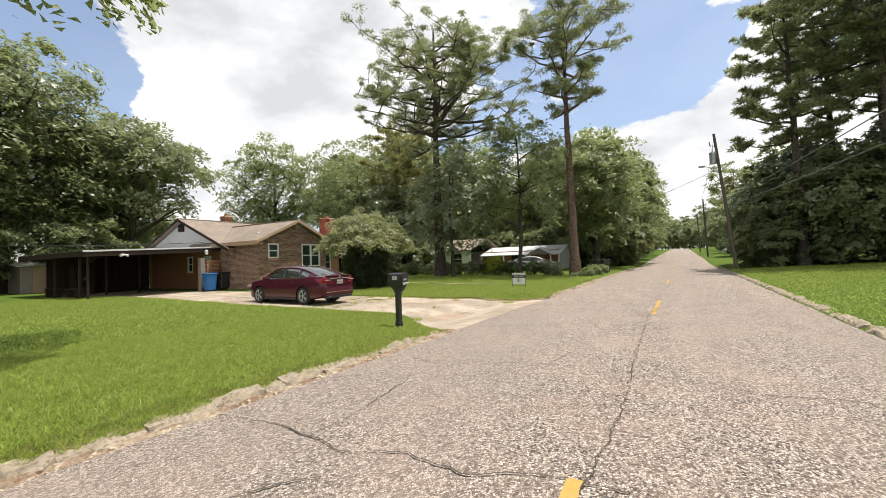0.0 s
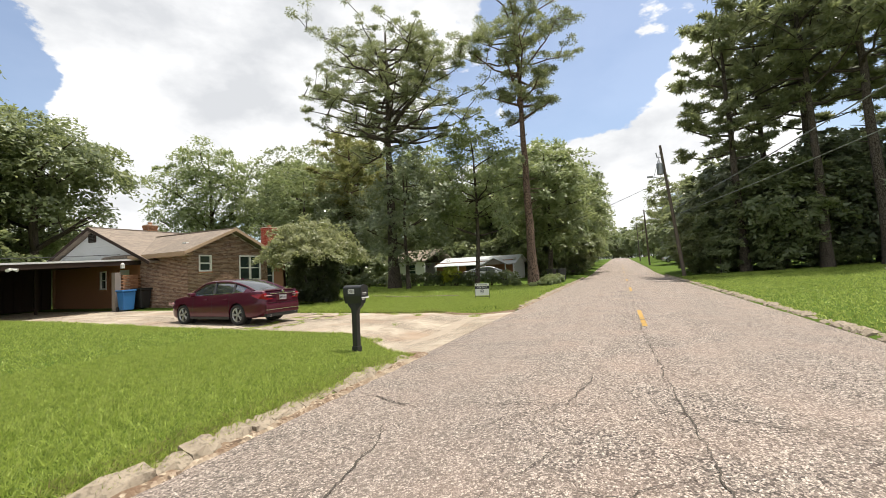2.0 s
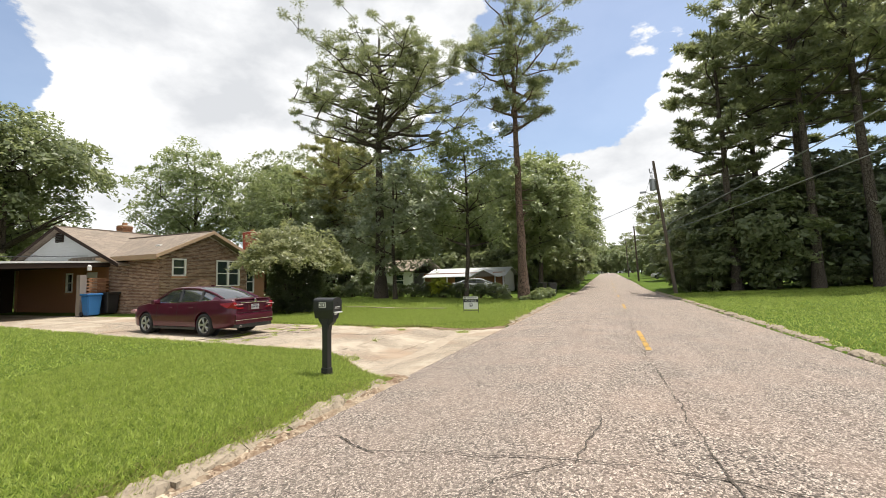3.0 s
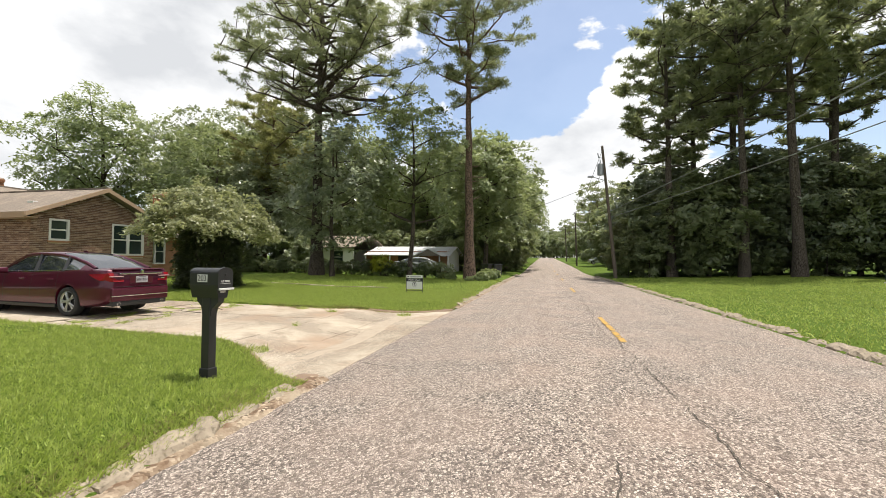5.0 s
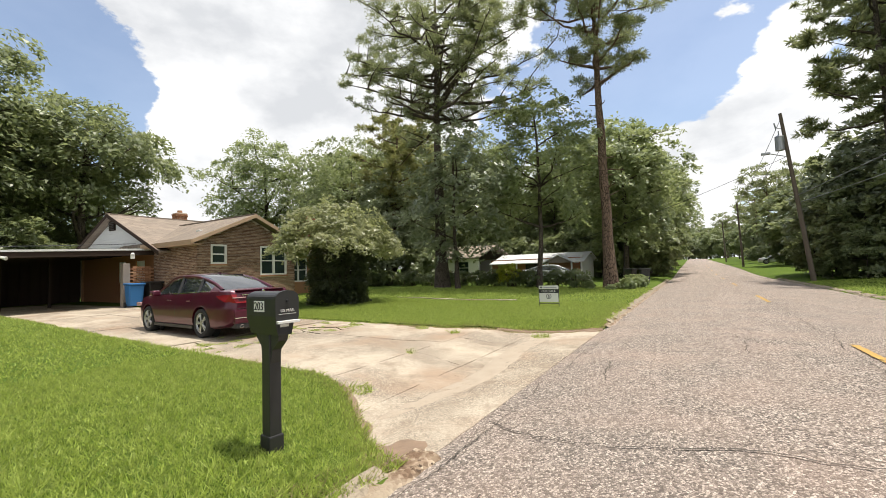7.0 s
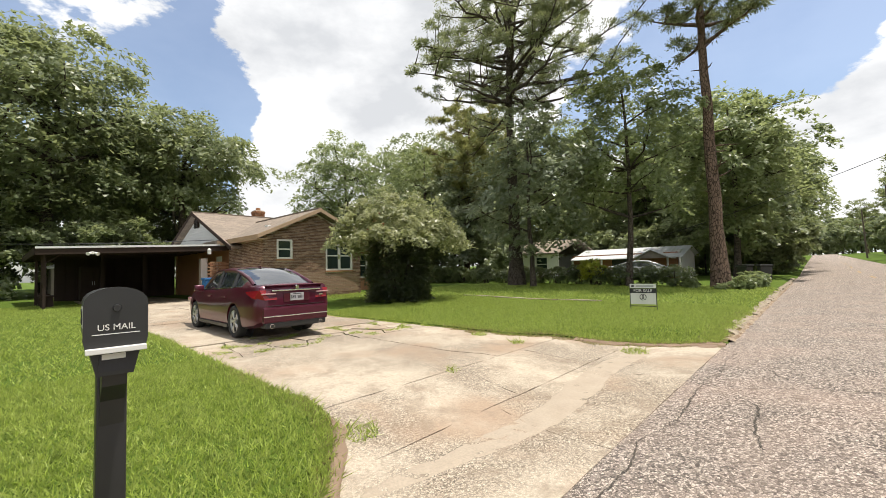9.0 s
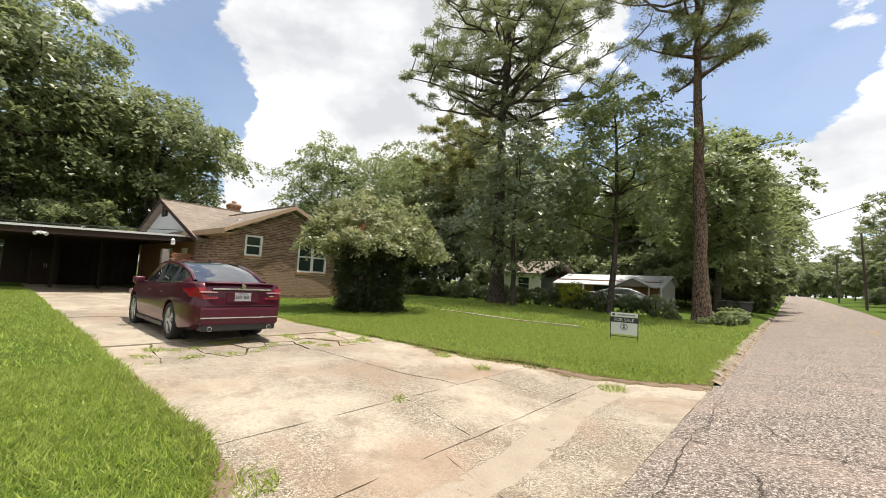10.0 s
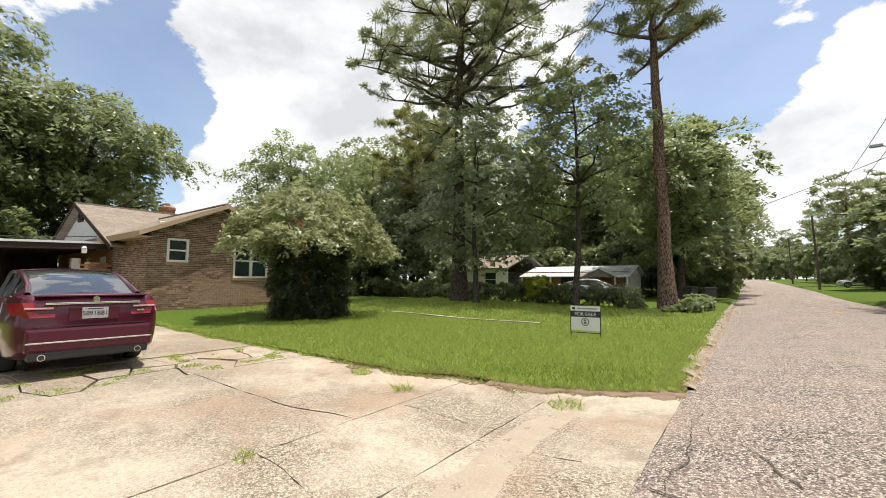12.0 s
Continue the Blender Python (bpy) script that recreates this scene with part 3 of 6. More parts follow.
def dirt_strip(name, label, rows, lift=0.012, material=None):
    """Bare grit laid on the ground; each row is a list of (x, y, z) across the strip."""
    verts, faces, w = [], [], len(rows[0])
    for r in rows:
        for i, (x, y, z) in enumerate(r):
            edge = i in (0, w - 1)
            verts.append((x, y, z + (-0.025 if edge else lift + 0.014 * noise.noise(Vector((x * 9, y * 9, 4))))))
    for j in range(len(rows) - 1):
        for i in range(w - 1):
            a = j * w + i
            faces.append((a, a + 1, a + w + 1, a + w))
    return tagged(new(name, mesh_of(name, verts, faces, material or M_GRIT, True)), label, "dirt", kind="structure")


def gutter_rows(y0, y1):
    rows, y = [], y0
    while y < y1:
        n1, n2 = noise.noise(Vector((y * 2.3, 11, 0))), noise.noise(Vector((y * 3.1, 17, 0)))
        a, b = ROAD_L - 0.26 + 0.08 * n1, ROAD_L + 0.06 + 0.10 * n2
        row = []
        for i in range(7):
            x = a + (b - a) * i / 6
            row.append((x, y, max(lawn_z(x, y), road_z(x, y)) if x < ROAD_L + 0.02 else road_z(x, y)))
        rows.append(row)
        y += 0.07
    return rows


def verge_rows(edge, side):
    """Along one edge of the drive; side is -1 for the near edge and 1 for the far one."""
    rows, x = [], ROAD_L - 0.02
    while x > -6.1:
        n1, n2 = noise.noise(Vector((x * 2.9, 21, side))), noise.noise(Vector((x * 3.7, 27, side)))
        e = edge(x)
        out, inn = 0.06 + 0.05 * n1, max(0.03, 0.10 + 0.22 * n2)
        row = []
        for i in range(8):
            s = out - (out + inn) * i / 7
            y = e + side * s
            fall = ease(-0.02, 0.2, -s)
            row.append((x, y, lawn_z(x, y) * (1 - fall) + drive_z(x) * fall))
        rows.append(row if side > 0 else row[::-1])
        x -= 0.06
    return rows


dirt_strip("gutter_grit", "sandy grit and dirt between kerb and asphalt", gutter_rows(-7.0, 8.5), 0.003)
dirt_strip("gutter_grit", "sandy grit and dirt between kerb and asphalt", gutter_rows(15.9, 40.0), 0.003)
dirt_strip("verge_dirt", "bare brown dirt where lawn meets the drive", verge_rows(drive_edge_a, -1), 0.003, M_DIRT)
dirt_strip("verge_dirt", "bare brown dirt where lawn meets the drive", verge_rows(drive_edge_b, 1), 0.003, M_DIRT)


def sand_rows(y0, y1):
    """The tongue of washed sand in the dip of the apron."""
    rows, y = [], y0
    while y < y1:
        t = (y - y0) / (y1 - y0)
        half = 0.24 * math.sin(math.pi * t) ** 0.5 + 0.05 * noise.noise(Vector((y * 2.1, 3, 8))) + 0.02
        mid = -4.95 + 0.12 * math.sin(y * 1.3)
        xs = [mid + half * (i / 3 - 1) for i in range(7)]
        rows.append([(x, y, drive_z(x)) for x in xs])
        y += 0.08
    return rows


dirt_strip("washed_sand", "pale sand washed into the dip of the apron", sand_rows(9.0, 15.0), 0.004, M_SAND)


# ---- plants ----
def tube(verts, faces, path, radii, sides):
    base = len(verts)
    up = Vector((0.31, 0.17, 0.93))
    for i, p in enumerate(path):
        d = (path[min(i + 1, len(path) - 1)] - path[max(i - 1, 0)]).normalized()
        s = d.cross(up if abs(d.z) < 0.9 else Vector((1, 0, 0))).normalized()
        t = d.cross(s)
        for k in range(sides):
            a = 2 * math.pi * k / sides
            verts.append(p + (s * math.cos(a) + t * math.sin(a)) * radii[i])
    for i in range(len(path) - 1):
        for k in range(sides):
            a, b = base + i * sides + k, base + i * sides + (k + 1) % sides
            faces.append((a, b, b + sides, a + sides))


def bend(rnd, start, end, n, wobble, lift=0.0):
    out = []
    side = Vector((rnd.uniform(-1, 1), rnd.uniform(-1, 1), rnd.uniform(-0.4, 0.4))) * wobble
    for i in range(n + 1):
        t = i / n
        p = start.lerp(end, t) + side * math.sin(math.pi * t) + Vector((0, 0, lift * math.sin(math.pi * t)))
        if 0 < i < n:
            p += Vector((rnd.uniform(-1, 1), rnd.uniform(-1, 1), rnd.uniform(-1, 1))) * wobble * 0.25
        out.append(p)
    return out


def leaves_mesh(name, centres, normals, long, wide, material, seed, along=None, droop=0.0):
    """Many pointed leaves as one mesh; each leaf is an island."""
    g = np.random.default_rng(seed)
    n = len(centres)
    nor = normals / np.maximum(np.linalg.norm(normals, axis=1, keepdims=True), 1e-6)
    if along is None:
        r = g.normal(size=(n, 3))
        a = np.cross(nor, r)
    else:
        a = along
    a /= np.maximum(np.linalg.norm(a, axis=1, keepdims=True), 1e-6)
    b = np.cross(nor, a)
    b /= np.maximum(np.linalg.norm(b, axis=1, keepdims=True), 1e-6)
    s = g.uniform(0.65, 1.25, (n, 1))
    v = np.stack([centres - a * long * 0.4 * s + b * wide * 0.5 * s, centres - a * long * 0.4 * s - b * wide * 0.5 * s, centres + a * long * 0.6 * s - np.array([0, 0, droop * long])], 1).reshape(-1, 3)
    me = bpy.data.meshes.new(name)
    me.vertices.add(3 * n)
    me.vertices.foreach_set("co", v.astype(np.float32).ravel())
    me.loops.add(3 * n)
    me.loops.foreach_set("vertex_index", np.arange(3 * n, dtype=np.int32))
    me.polygons.add(n)
    me.polygons.foreach_set("loop_start", np.arange(0, 3 * n, 3, dtype=np.int32))
    me.update(calc_edges=True)
    me.materials.append(material)
    return me


def cloud_leaves(g, clumps, per, flat=0.45):
    """Leaves on many small drooping sprays, each tilted a little outwards, some thin and some full."""
    c = np.array([k[:3] for k in clumps])
    r = np.array([k[3] for k in clumps])
    mid = c.mean(axis=0)
    face = (c - mid) / np.maximum(np.linalg.norm(c - mid, axis=1, keepdims=True), 1e-6) * 0.55 + np.array([0, 0, 1.0]) + g.normal(size=c.shape) * 0.28
    face /= np.linalg.norm(face, axis=1, keepdims=True)
    side = np.cross(face, g.normal(size=c.shape))
    side /= np.linalg.norm(side, axis=1, keepdims=True)
    other = np.cross(face, side)
    full = np.maximum(6, (per * g.uniform(0.35, 1.35, len(c)))).astype(int)
    idx = np.repeat(np.arange(len(c)), full)
    a, q = g.uniform(0, 2 * np.pi, len(idx)), np.sqrt(g.uniform(0.0, 1.0, len(idx)))
    q *= 1.0 + 0.3 * np.sin(a * 3 + idx * 1.7) + 0.2 * np.sin(a * 5 + idx)
    high = g.normal(0, 0.22, len(idx)) * flat * 2 - 0.35 * q ** 2
    off = (side[idx] * (q * np.cos(a))[:, None] + other[idx] * (q * np.sin(a))[:, None] + face[idx] * high[:, None]) * r[idx][:, None] * 1.15
    nor = face[idx] + g.normal(size=off.shape) * 0.42
    return c[idx] + off, nor


def plant_tree(name, label, category, at, high, wide, low, leaf, leaf_material, seed, clumps=150, per=80, trunk=0.25, bark_material=None, limbs=9, shape="round", squash=1.0,
               leaf_wide=0.6, group="", lean=(0, 0), clump=0.16):
    """A broad-leaved tree: trunk, limbs, and clumps of leaves hung about the limbs' ends. low: height of the lowest leaves."""
    rnd, g = random.Random(seed), np.random.default_rng(seed)
    verts, faces = [], []
    top = Vector((lean[0], lean[1], high * 0.86))
    stem = bend(rnd, Vector((0, 0, -0.15)), top, 9, 0.02 * high)
    tube(verts, faces, stem, [trunk * (1.35 if i == 0 else 1 - 0.085 * i) for i in range(10)], 10)
    blobs = []
    for i in range(limbs):
        t = rnd.uniform(0.25, 0.8) if low > 1 else rnd.uniform(0.1, 0.8)
        s = stem[min(9, int(t * 9) + 1)]
        a = i * 2.4 + rnd.uniform(-0.5, 0.5)
        reach = wide * rnd.uniform(0.55, 0.95)
        zz = min(high * 0.93, max(low + 0.3, s.z + reach * rnd.uniform(0.15, 0.6)))
        e = Vector((math.cos(a) * reach * squash, math.sin(a) * reach, zz))
        path = bend(rnd, s, e, 5, reach * 0.08)
        r = trunk * (0.5 - 0.25 * t)
        tube(verts, faces, path, [r * (1 - 0.16 * k) for k in range(6)], 6)
        for _ in range(2):
            q = path[rnd.randint(2, 4)]
            e2 = q + Vector((rnd.uniform(-1, 1), rnd.uniform(-1, 1), rnd.uniform(0, 0.9))) * reach * 0.4
            tube(verts, faces, bend(rnd, q, e2, 3, reach * 0.04), [r * 0.4, r * 0.3, r * 0.2, r * 0.1], 5)
            blobs.append(e2)
        blobs.append(e)
    mid, half = (high + low) / 2, (high - low) / 2
    cl = []
    while len(cl) < clumps * 0.72:
        d = Vector((rnd.gauss(0, 1), rnd.gauss(0, 1), rnd.gauss(0, 1))).normalized()
        f = rnd.uniform(0.45, 1.0)
        z = d.z * f
        w = {"round": 1.0, "cone": 1.0 - 0.55 * (z * 0.5 + 0.5), "egg": 1.0 - 0.3 * max(0, z), "column": 1.0}[shape]
        lump = 1 + 0.32 * noise.noise(Vector((d.x * 1.8 + seed, d.y * 1.8, d.z * 2.2)))
        p = Vector((d.x * wide * w * f * lump * squash + lean[0] * 0.6, d.y * wide * w * f * lump + lean[1] * 0.6, mid + half * z * (0.85 + 0.15 * lump)))
        cl.append((*p, wide * clump * rnd.uniform(0.5, 1.15)))
    cl += [(*b, wide * clump) for b in blobs if low < b.z < high]
    pos, nor = cloud_leaves(g, cl, per)
    t = thing(name, label, category, (*at[:2], at[2] if len(at) > 2 else lawn_z(*at[:2])), group=group)
    tr = new("trunk", mesh_of("trunk", verts, faces, bark_material or M_BARK, True))
    tr.parent = t
    cr = new("crown", leaves_mesh("crown", pos, nor, leaf * 1.15, leaf * 1.15 * leaf_wide, leaf_material, seed))
    cr.parent = t
    return t


def plant_pine(name, label, at, high, lowest, reach, seed, trunk=0.33, lean=(0, 0), limbs=26, tufts=700, blades=16, long=0.32, flat_top=0.45, group="", hook=None, needle_wide=0.15, material=None, spread=None, lift=(0.05, 0.5), bark_material=None, puff=0.42, stubs=0):
    """A long-needled pine: bare trunk, crooked limbs from a height, and round puffs of needles at the twigs' ends."""
    rnd, g = random.Random(seed), np.random.default_rng(seed)
    verts, faces = [], []
    top = Vector((lean[0], lean[1], high * 0.97))
    stem = bend(rnd, Vector((0, 0, -0.2)), top, 14, 0.008 * high)
    tube(verts, faces, stem, [trunk * (1.45 if i == 0 else 1.08 if i == 1 else 1.0 - 0.06 * i) for i in range(15)], 12)
    twigs = []

    def limb(s, e, r):
        path = bend(rnd, s, e, 6, (e - s).length * 0.09, (e - s).length * -0.05)
        tube(verts, faces, path, [r * (1 - 0.14 * k) for k in range(7)], 6)
        for _ in range(max(3, int((e - s).length * 1.3))):
            q = path[rnd.randint(2, 6)]
            d = (e - s).length * rnd.uniform(0.18, 0.42)
            e2 = q + Vector((rnd.uniform(-1, 1), rnd.uniform(-1, 1), rnd.uniform(-0.1, 0.75))) * d
            tube(verts, faces, bend(rnd, q, e2, 2, d * 0.1), [r * 0.35, r * 0.25, r * 0.12], 4)
            twigs.append((q, e2))
        twigs.append((path[4], e))

    for i in range(limbs):
        t = lowest / high + (0.95 - lowest / high) * ((i + rnd.random()) / limbs)
        k = t * 14
        s = stem[int(k)].lerp(stem[min(14, int(k) + 1)], k % 1)
        a = i * 2.39996 + rnd.uniform(-0.4, 0.4)
        u = (t - lowest / high) / (1 - lowest / high)
        wide = spread(u) if spread else math.sin(math.pi * min(1, 0.18 + 0.82 * u)) ** flat_top
        l = reach * max(0.22, wide) * rnd.uniform(0.65, 1.1)
        e = s + Vector((math.cos(a) * l, math.sin(a) * l, l * rnd.uniform(*lift)))
        limb(s, e, trunk * (0.34 - 0.18 * u))
    if hook:
        s, m, e = (Vector(p) for p in hook)
        path = bend(rnd, s, m, 6, 0.25) + bend(rnd, m, e, 5, 0.2)[1:]
        tube(verts, faces, path, [trunk * (0.55 - 0.03 * k) for k in range(12)], 8)
        for _ in range(9):
            q = path[rnd.randint(7, 11)]
            limb(q, q + Vector((rnd.uniform(-1.6, 1.6), rnd.uniform(-1.6, 1.6), rnd.uniform(0.2, 1.4))), trunk * 0.14)
    for _ in range(stubs):
        k = rnd.uniform(0.18, lowest / high) * 14
        q, a = stem[int(k)].lerp(stem[int(k) + 1], k % 1), rnd.uniform(0, 6.28)
        l = rnd.uniform(0.4, 1.3)
        tube(verts, faces, bend(rnd, q, q + Vector((math.cos(a) * l, math.sin(a) * l, l * rnd.uniform(-0.1, 0.5))), 3, 0.08), [0.05, 0.04, 0.028, 0.015], 5)
    centres, sizes = [], []
    for i in range(tufts):
        q, e = twigs[i % len(twigs)]
        along = 1.0 if i < len(twigs) else rnd.uniform(0.35, 1.0)
        centres.append(q.lerp(e, along) + Vector((rnd.gauss(0, 0.16), rnd.gauss(0, 0.16), rnd.gauss(0.08, 0.1))))
        sizes.append(puff * rnd.uniform(0.55, 1.25))
    c, r = np.array(centres), np.array(sizes)
    idx = np.repeat(np.arange(tufts), blades)
    way = g.normal(size=(len(idx), 3)) + np.array([0, 0, 0.35])
    way /= np.linalg.norm(way, axis=1, keepdims=True)
    pos = c[idx] + way * (r[idx] * g.uniform(0.3, 1.0, len(idx)))[:, None] * np.array([1.15, 1.15, 0.62])
    t = thing(name, label, "tree", (*at[:2], at[2] if len(at) > 2 else lawn_z(*at[:2])), group=group)
    tr = new("trunk", mesh_of("trunk", verts, faces, bark_material or M_PINE_BARK, True))
    tr.parent = t
    nor = np.cross(way, g.normal(size=way.shape))
    cr = new("crown", leaves_mesh("crown", pos, nor, long, long * needle_wide, material or L_PINE, seed, along=way.copy()))
    cr.parent = t
    return t


def shift(ob, x, y, turn, size, z=None):
    c = copy_thing(ob, pose(x, y, lawn_z(x, y) if z is None else z, 0, 0, turn))
    c.scale = (size, size, size)
    return c


# the wide-topped pine and the tall one by the kerb
plant_pine("pine_tree", "wide-crowned tall pine with a hooked dark limb", (-16.7, 29.4), 20.8, 11.2, 7.4, 3, 0.42, (0.2, -0.2), 44, 760, 150, 0.155, 0.42, lift=(-0.05, 0.34), bark_material=M_BARK, puff=0.46, needle_wide=0.34, stubs=6,
           hook=((0.1, -0.1, 12.3), (2.7, -0.7, 14.2), (3.9, -0.8, 16.6)), spread=lambda u: (0.72 + 0.8 * u if u < 0.35 else 1.0 - 0.55 * (u - 0.35)))
plant_pine("pine_tree", "tall slender pine with red-brown plated bark", (-6.25, 30.6), 21.5, 12.2, 4.7, 11, 0.33, (-0.25, 0.1), 32, 450, 140, 0.15, 0.4, puff=0.46, needle_wide=0.34, stubs=14, lift=(0.1, 0.6),
           spread=lambda u: 0.55 + 0.6 * u if u < 0.7 else 0.97 - 0.5 * (u - 0.7))

# trees behind the sale lawn and along the road's near side
LEFT = "trees behind the lawns"
plant_tree("magnolia_tree", "dark glossy-leaved tree growing round a pine trunk", "tree", (-15.0, 28.5), 11.4, 4.3, 1.5, 0.24, L_DARK, 21, 200, 70, 0.16, shape="egg", group=LEFT)
plant_tree("magnolia_tree", "dark glossy-leaved tree behind the hedge", "tree", (-25.5, 34.5), 10.5, 4.4, 0.8, 0.27, L_DARK, 22, 230, 80, 0.22, shape="egg", group=LEFT)
thin = plant_tree("sweetgum_tree", "slim broad-leaved tree with a pale bare stem", "tree", (-10.4, 30.6), 13.2, 4.0, 4.2, 0.21, L_LIGHT, 23, 190, 78, 0.17, limbs=18, shape="egg", group=LEFT)
oak = plant_tree("oak_tree", "large leafy oak with a rounded crown", "tree", (-55, 43), 22.0, 8.0, 4.0, 0.36, L_LIGHT, 24, 320, 100, 0.4, limbs=14, group=LEFT)
oak2 = plant_tree("oak_tree", "broad dense oak behind the house", "tree", (-41, 46), 20.5, 8.0, 2.5, 0.36, L_OAK, 25, 340, 100, 0.4, limbs=14, shape="egg", group=LEFT)
for x, y, turn, size, kind in ((-31, 46, 40, 0.95, oak2), (-27, 56, 120, 0.9, oak), (-47, 52, 200, 1.0, oak2), (-33, 38, 100, 0.66, oak), (-14, 62, 210, 0.95, oak2), (-38, 56, 10, 1.0, oak)):
    shift(kind, x, y, turn, size)
plant_pine("pine_tree", "yellowish leaning pine among the oaks", (-26.0, 36), 16.2, 7.0, 4.4, 31, 0.28, (1.0, 0), 26, 330, 70, 0.32, 0.5, puff=0.5, needle_wide=0.34, material=L_GOLDEN)
bank = plant_tree("roadside_tree", "dense bright-leaved tree leaning over the road edge", "tree", (-7.4, 46), 15.5, 5.6, 1.6, 0.32, L_LIGHT, 26, 300, 92, 0.26, limbs=13, shape="egg", group="trees along the road")
bank2 = plant_tree("roadside_tree", "dense leafy tree by the road", "tree", (-8.6, 54), 17.5, 5.8, 0.8, 0.34, L_LIGHT, 27, 300, 92, 0.28, limbs=13, shape="egg", group="trees along the road")
bank_far = plant_tree("roadside_tree", "leafy tree far along the road", "tree", (-7.6, 98), 16.0, 5.6, 1.0, 0.73, L_LIGHT, 28, 150, 36, 0.28, limbs=9, shape="egg", group="trees along the road")
for x, y, turn, size, kind in ((-17, 58, 60, 0.95, bank2), (-6.8, 62, 120, 1.05, bank), (-7.2, 74, 40, 1.05, bank2), (-7.4, 88, 200, 1.0, bank_far), (-9.0, 104, 80, 1.0, bank_far), (-9.0, 125, 10, 1.0, bank_far),
                               (-9.5, 150, 160, 1.0, bank_far), (-10, 185, 100, 1.1, bank_far), (-11, 225, 50, 1.1, bank_far), (-4, 262, 50, 1.2, bank_far), (6, 270, 120, 1.2, bank_far), (16, 262, 20, 1.2, bank_far), (-16, 62, 250, 1.0, bank_far)):
    shift(kind, x, y, turn, size)

# big oaks behind the carport
WEST = "big trees behind the carport"
big = plant_tree("oak_tree", "tall spreading oak behind the carport", "tree", (-41, 10), 19.5, 8.2, 3.0, 0.31, L_OAK, 41, 400, 135, 0.45, limbs=16, shape="egg", group=WEST)
limbed = plant_tree("oak_tree", "oak with a long low bough beyond the roof", "tree", (-40.5, 18.0), 14.8, 6.2, 6.6, 0.29, L_OAK, 42, 250, 120, 0.35, limbs=15, group=WEST)
for x, y, turn, size, kind in ((-47.5, 19.5, 140, 0.62, big), (-43, 0, 70, 0.95, big), (-37, -7, 160, 0.9, big), (-50, 14, 200, 0.85, big), (-57, 26, 30, 0.42, big), (-48, -14, 250, 1.0, big), (-33, -16, 20, 0.85, big), (-66, 34, 110, 0.5, big), (-60, 6, 110, 0.9, big)):
    shift(kind, x, y, turn, size)
plant_tree("shade_tree", "leafy tree standing in the near lawn", "tree", (-9.7, 0.5), 13.0, 4.2, 7.2, 0.22, L_LIGHT, 44, 330, 132, 0.25, limbs=14)

# woods across the road
EAST = "woods across the road"
plant_pine("pine_tree", "tall dark pine at the wood's edge", (14.6, 35.5), 25.5, 12.0, 5.6, 51, 0.34, (-0.6, 0), 22, 330, 70, 0.32, 0.5, group=EAST, bark_material=M_BARK, puff=0.48, needle_wide=0.34, stubs=8, lift=(0.1, 0.6))
pr = plant_pine("pine_tree", "tall dark pine at the wood's edge", (12.0, 36.8), 24.5, 11.0, 5.4, 52, 0.30, (-0.8, 0), 22, 310, 70, 0.32, 0.5, group=EAST, bark_material=M_BARK, puff=0.48, needle_wide=0.34, stubs=8, lift=(0.1, 0.6))
plant_pine("pine_tree", "tall pine with a wide ragged crown", (7.9, 38.5), 21.0, 8.5, 4.6, 53, 0.32, (-0.5, 0), 24, 330, 70, 0.32, 0.5, group=EAST, bark_material=M_BARK, puff=0.48, needle_wide=0.34, stubs=6, lift=(0.05, 0.55))
for x, y, turn, size in ((10.3, 42, 80, 0.95), (18.5, 39, 170, 1.02), (23, 36, 250, 0.95), (28, 33, 20, 1.0), (21, 44, 130, 1.0), (33, 28, 300, 0.9), (15, 46, 210, 1.05), (25.5, 31.5, 100, 1.0), (13.3, 41, 310, 1.1)):
    shift(pr, x, y, turn, size)
wood = plant_tree("understorey_tree", "dark leafy tree crowding the wood's edge", "tree", (10.5, 38.8), 8.6, 3.9, 0.3, 0.34, L_OAK, 54, 290, 76, 0.15, limbs=12, shape="egg", group=EAST)
wood2 = plant_tree("understorey_tree", "dark glossy tree in the wood's edge", "tree", (16.5, 40), 10.2, 4.4, 0.3, 0.36, L_DARK, 55, 300, 76, 0.18, limbs=12, shape="egg", group=EAST)
for x, y, turn, size, kind in ((6.9, 41.0, 40, 0.72, wood), (13.5, 40.5, 130, 1.0, wood2), (20, 39, 200, 1.0, wood), (24, 38, 300, 1.0, wood2), (28, 35.5, 70, 1.0, wood), (32, 32, 10, 1.1, wood2), (9.0, 45, 250, 1.1, wood2),
                               (36, 27, 140, 1.1, wood), (30, 22.5, 60, 0.62, wood), (40, 20, 220, 1.2, wood2), (19, 47, 90, 0.9, wood2), (27, 44, 20, 0.9, wood2), (12, 50, 170, 0.8, wood), (36, 36, 240, 1.1, wood2),
                               (22, 45, 110, 1.12, wood2), (35, 38, 290, 1.12, wood2), (5.6, 46.5, 300, 0.42, wood), (7.6, 50, 30, 0.8, wood2)):
    shift(kind, x, y, turn, size)
low = plant_tree("undergrowth_shrub", "rank green shrub at the wood's edge", "shrub", (6.4, 39.0), 3.0, 1.9, 0.0, 0.17, L_OAK, 56, 110, 125, 0.05, limbs=6, group=EAST)
for x, y, turn, size in ((5.2, 40.5, 50, 0.55), (9.5, 37.6, 120, 0.8), (13.8, 38.4, 200, 0.8), (17, 37.2, 20, 0.9), (21, 36.4, 80, 0.8), (25, 34.4, 160, 0.9), (29.5, 31.0, 260, 0.9), (12, 37.8, 300, 0.6), (34.5, 25, 10, 0.9)):
    shift(low, x, y, turn, size)
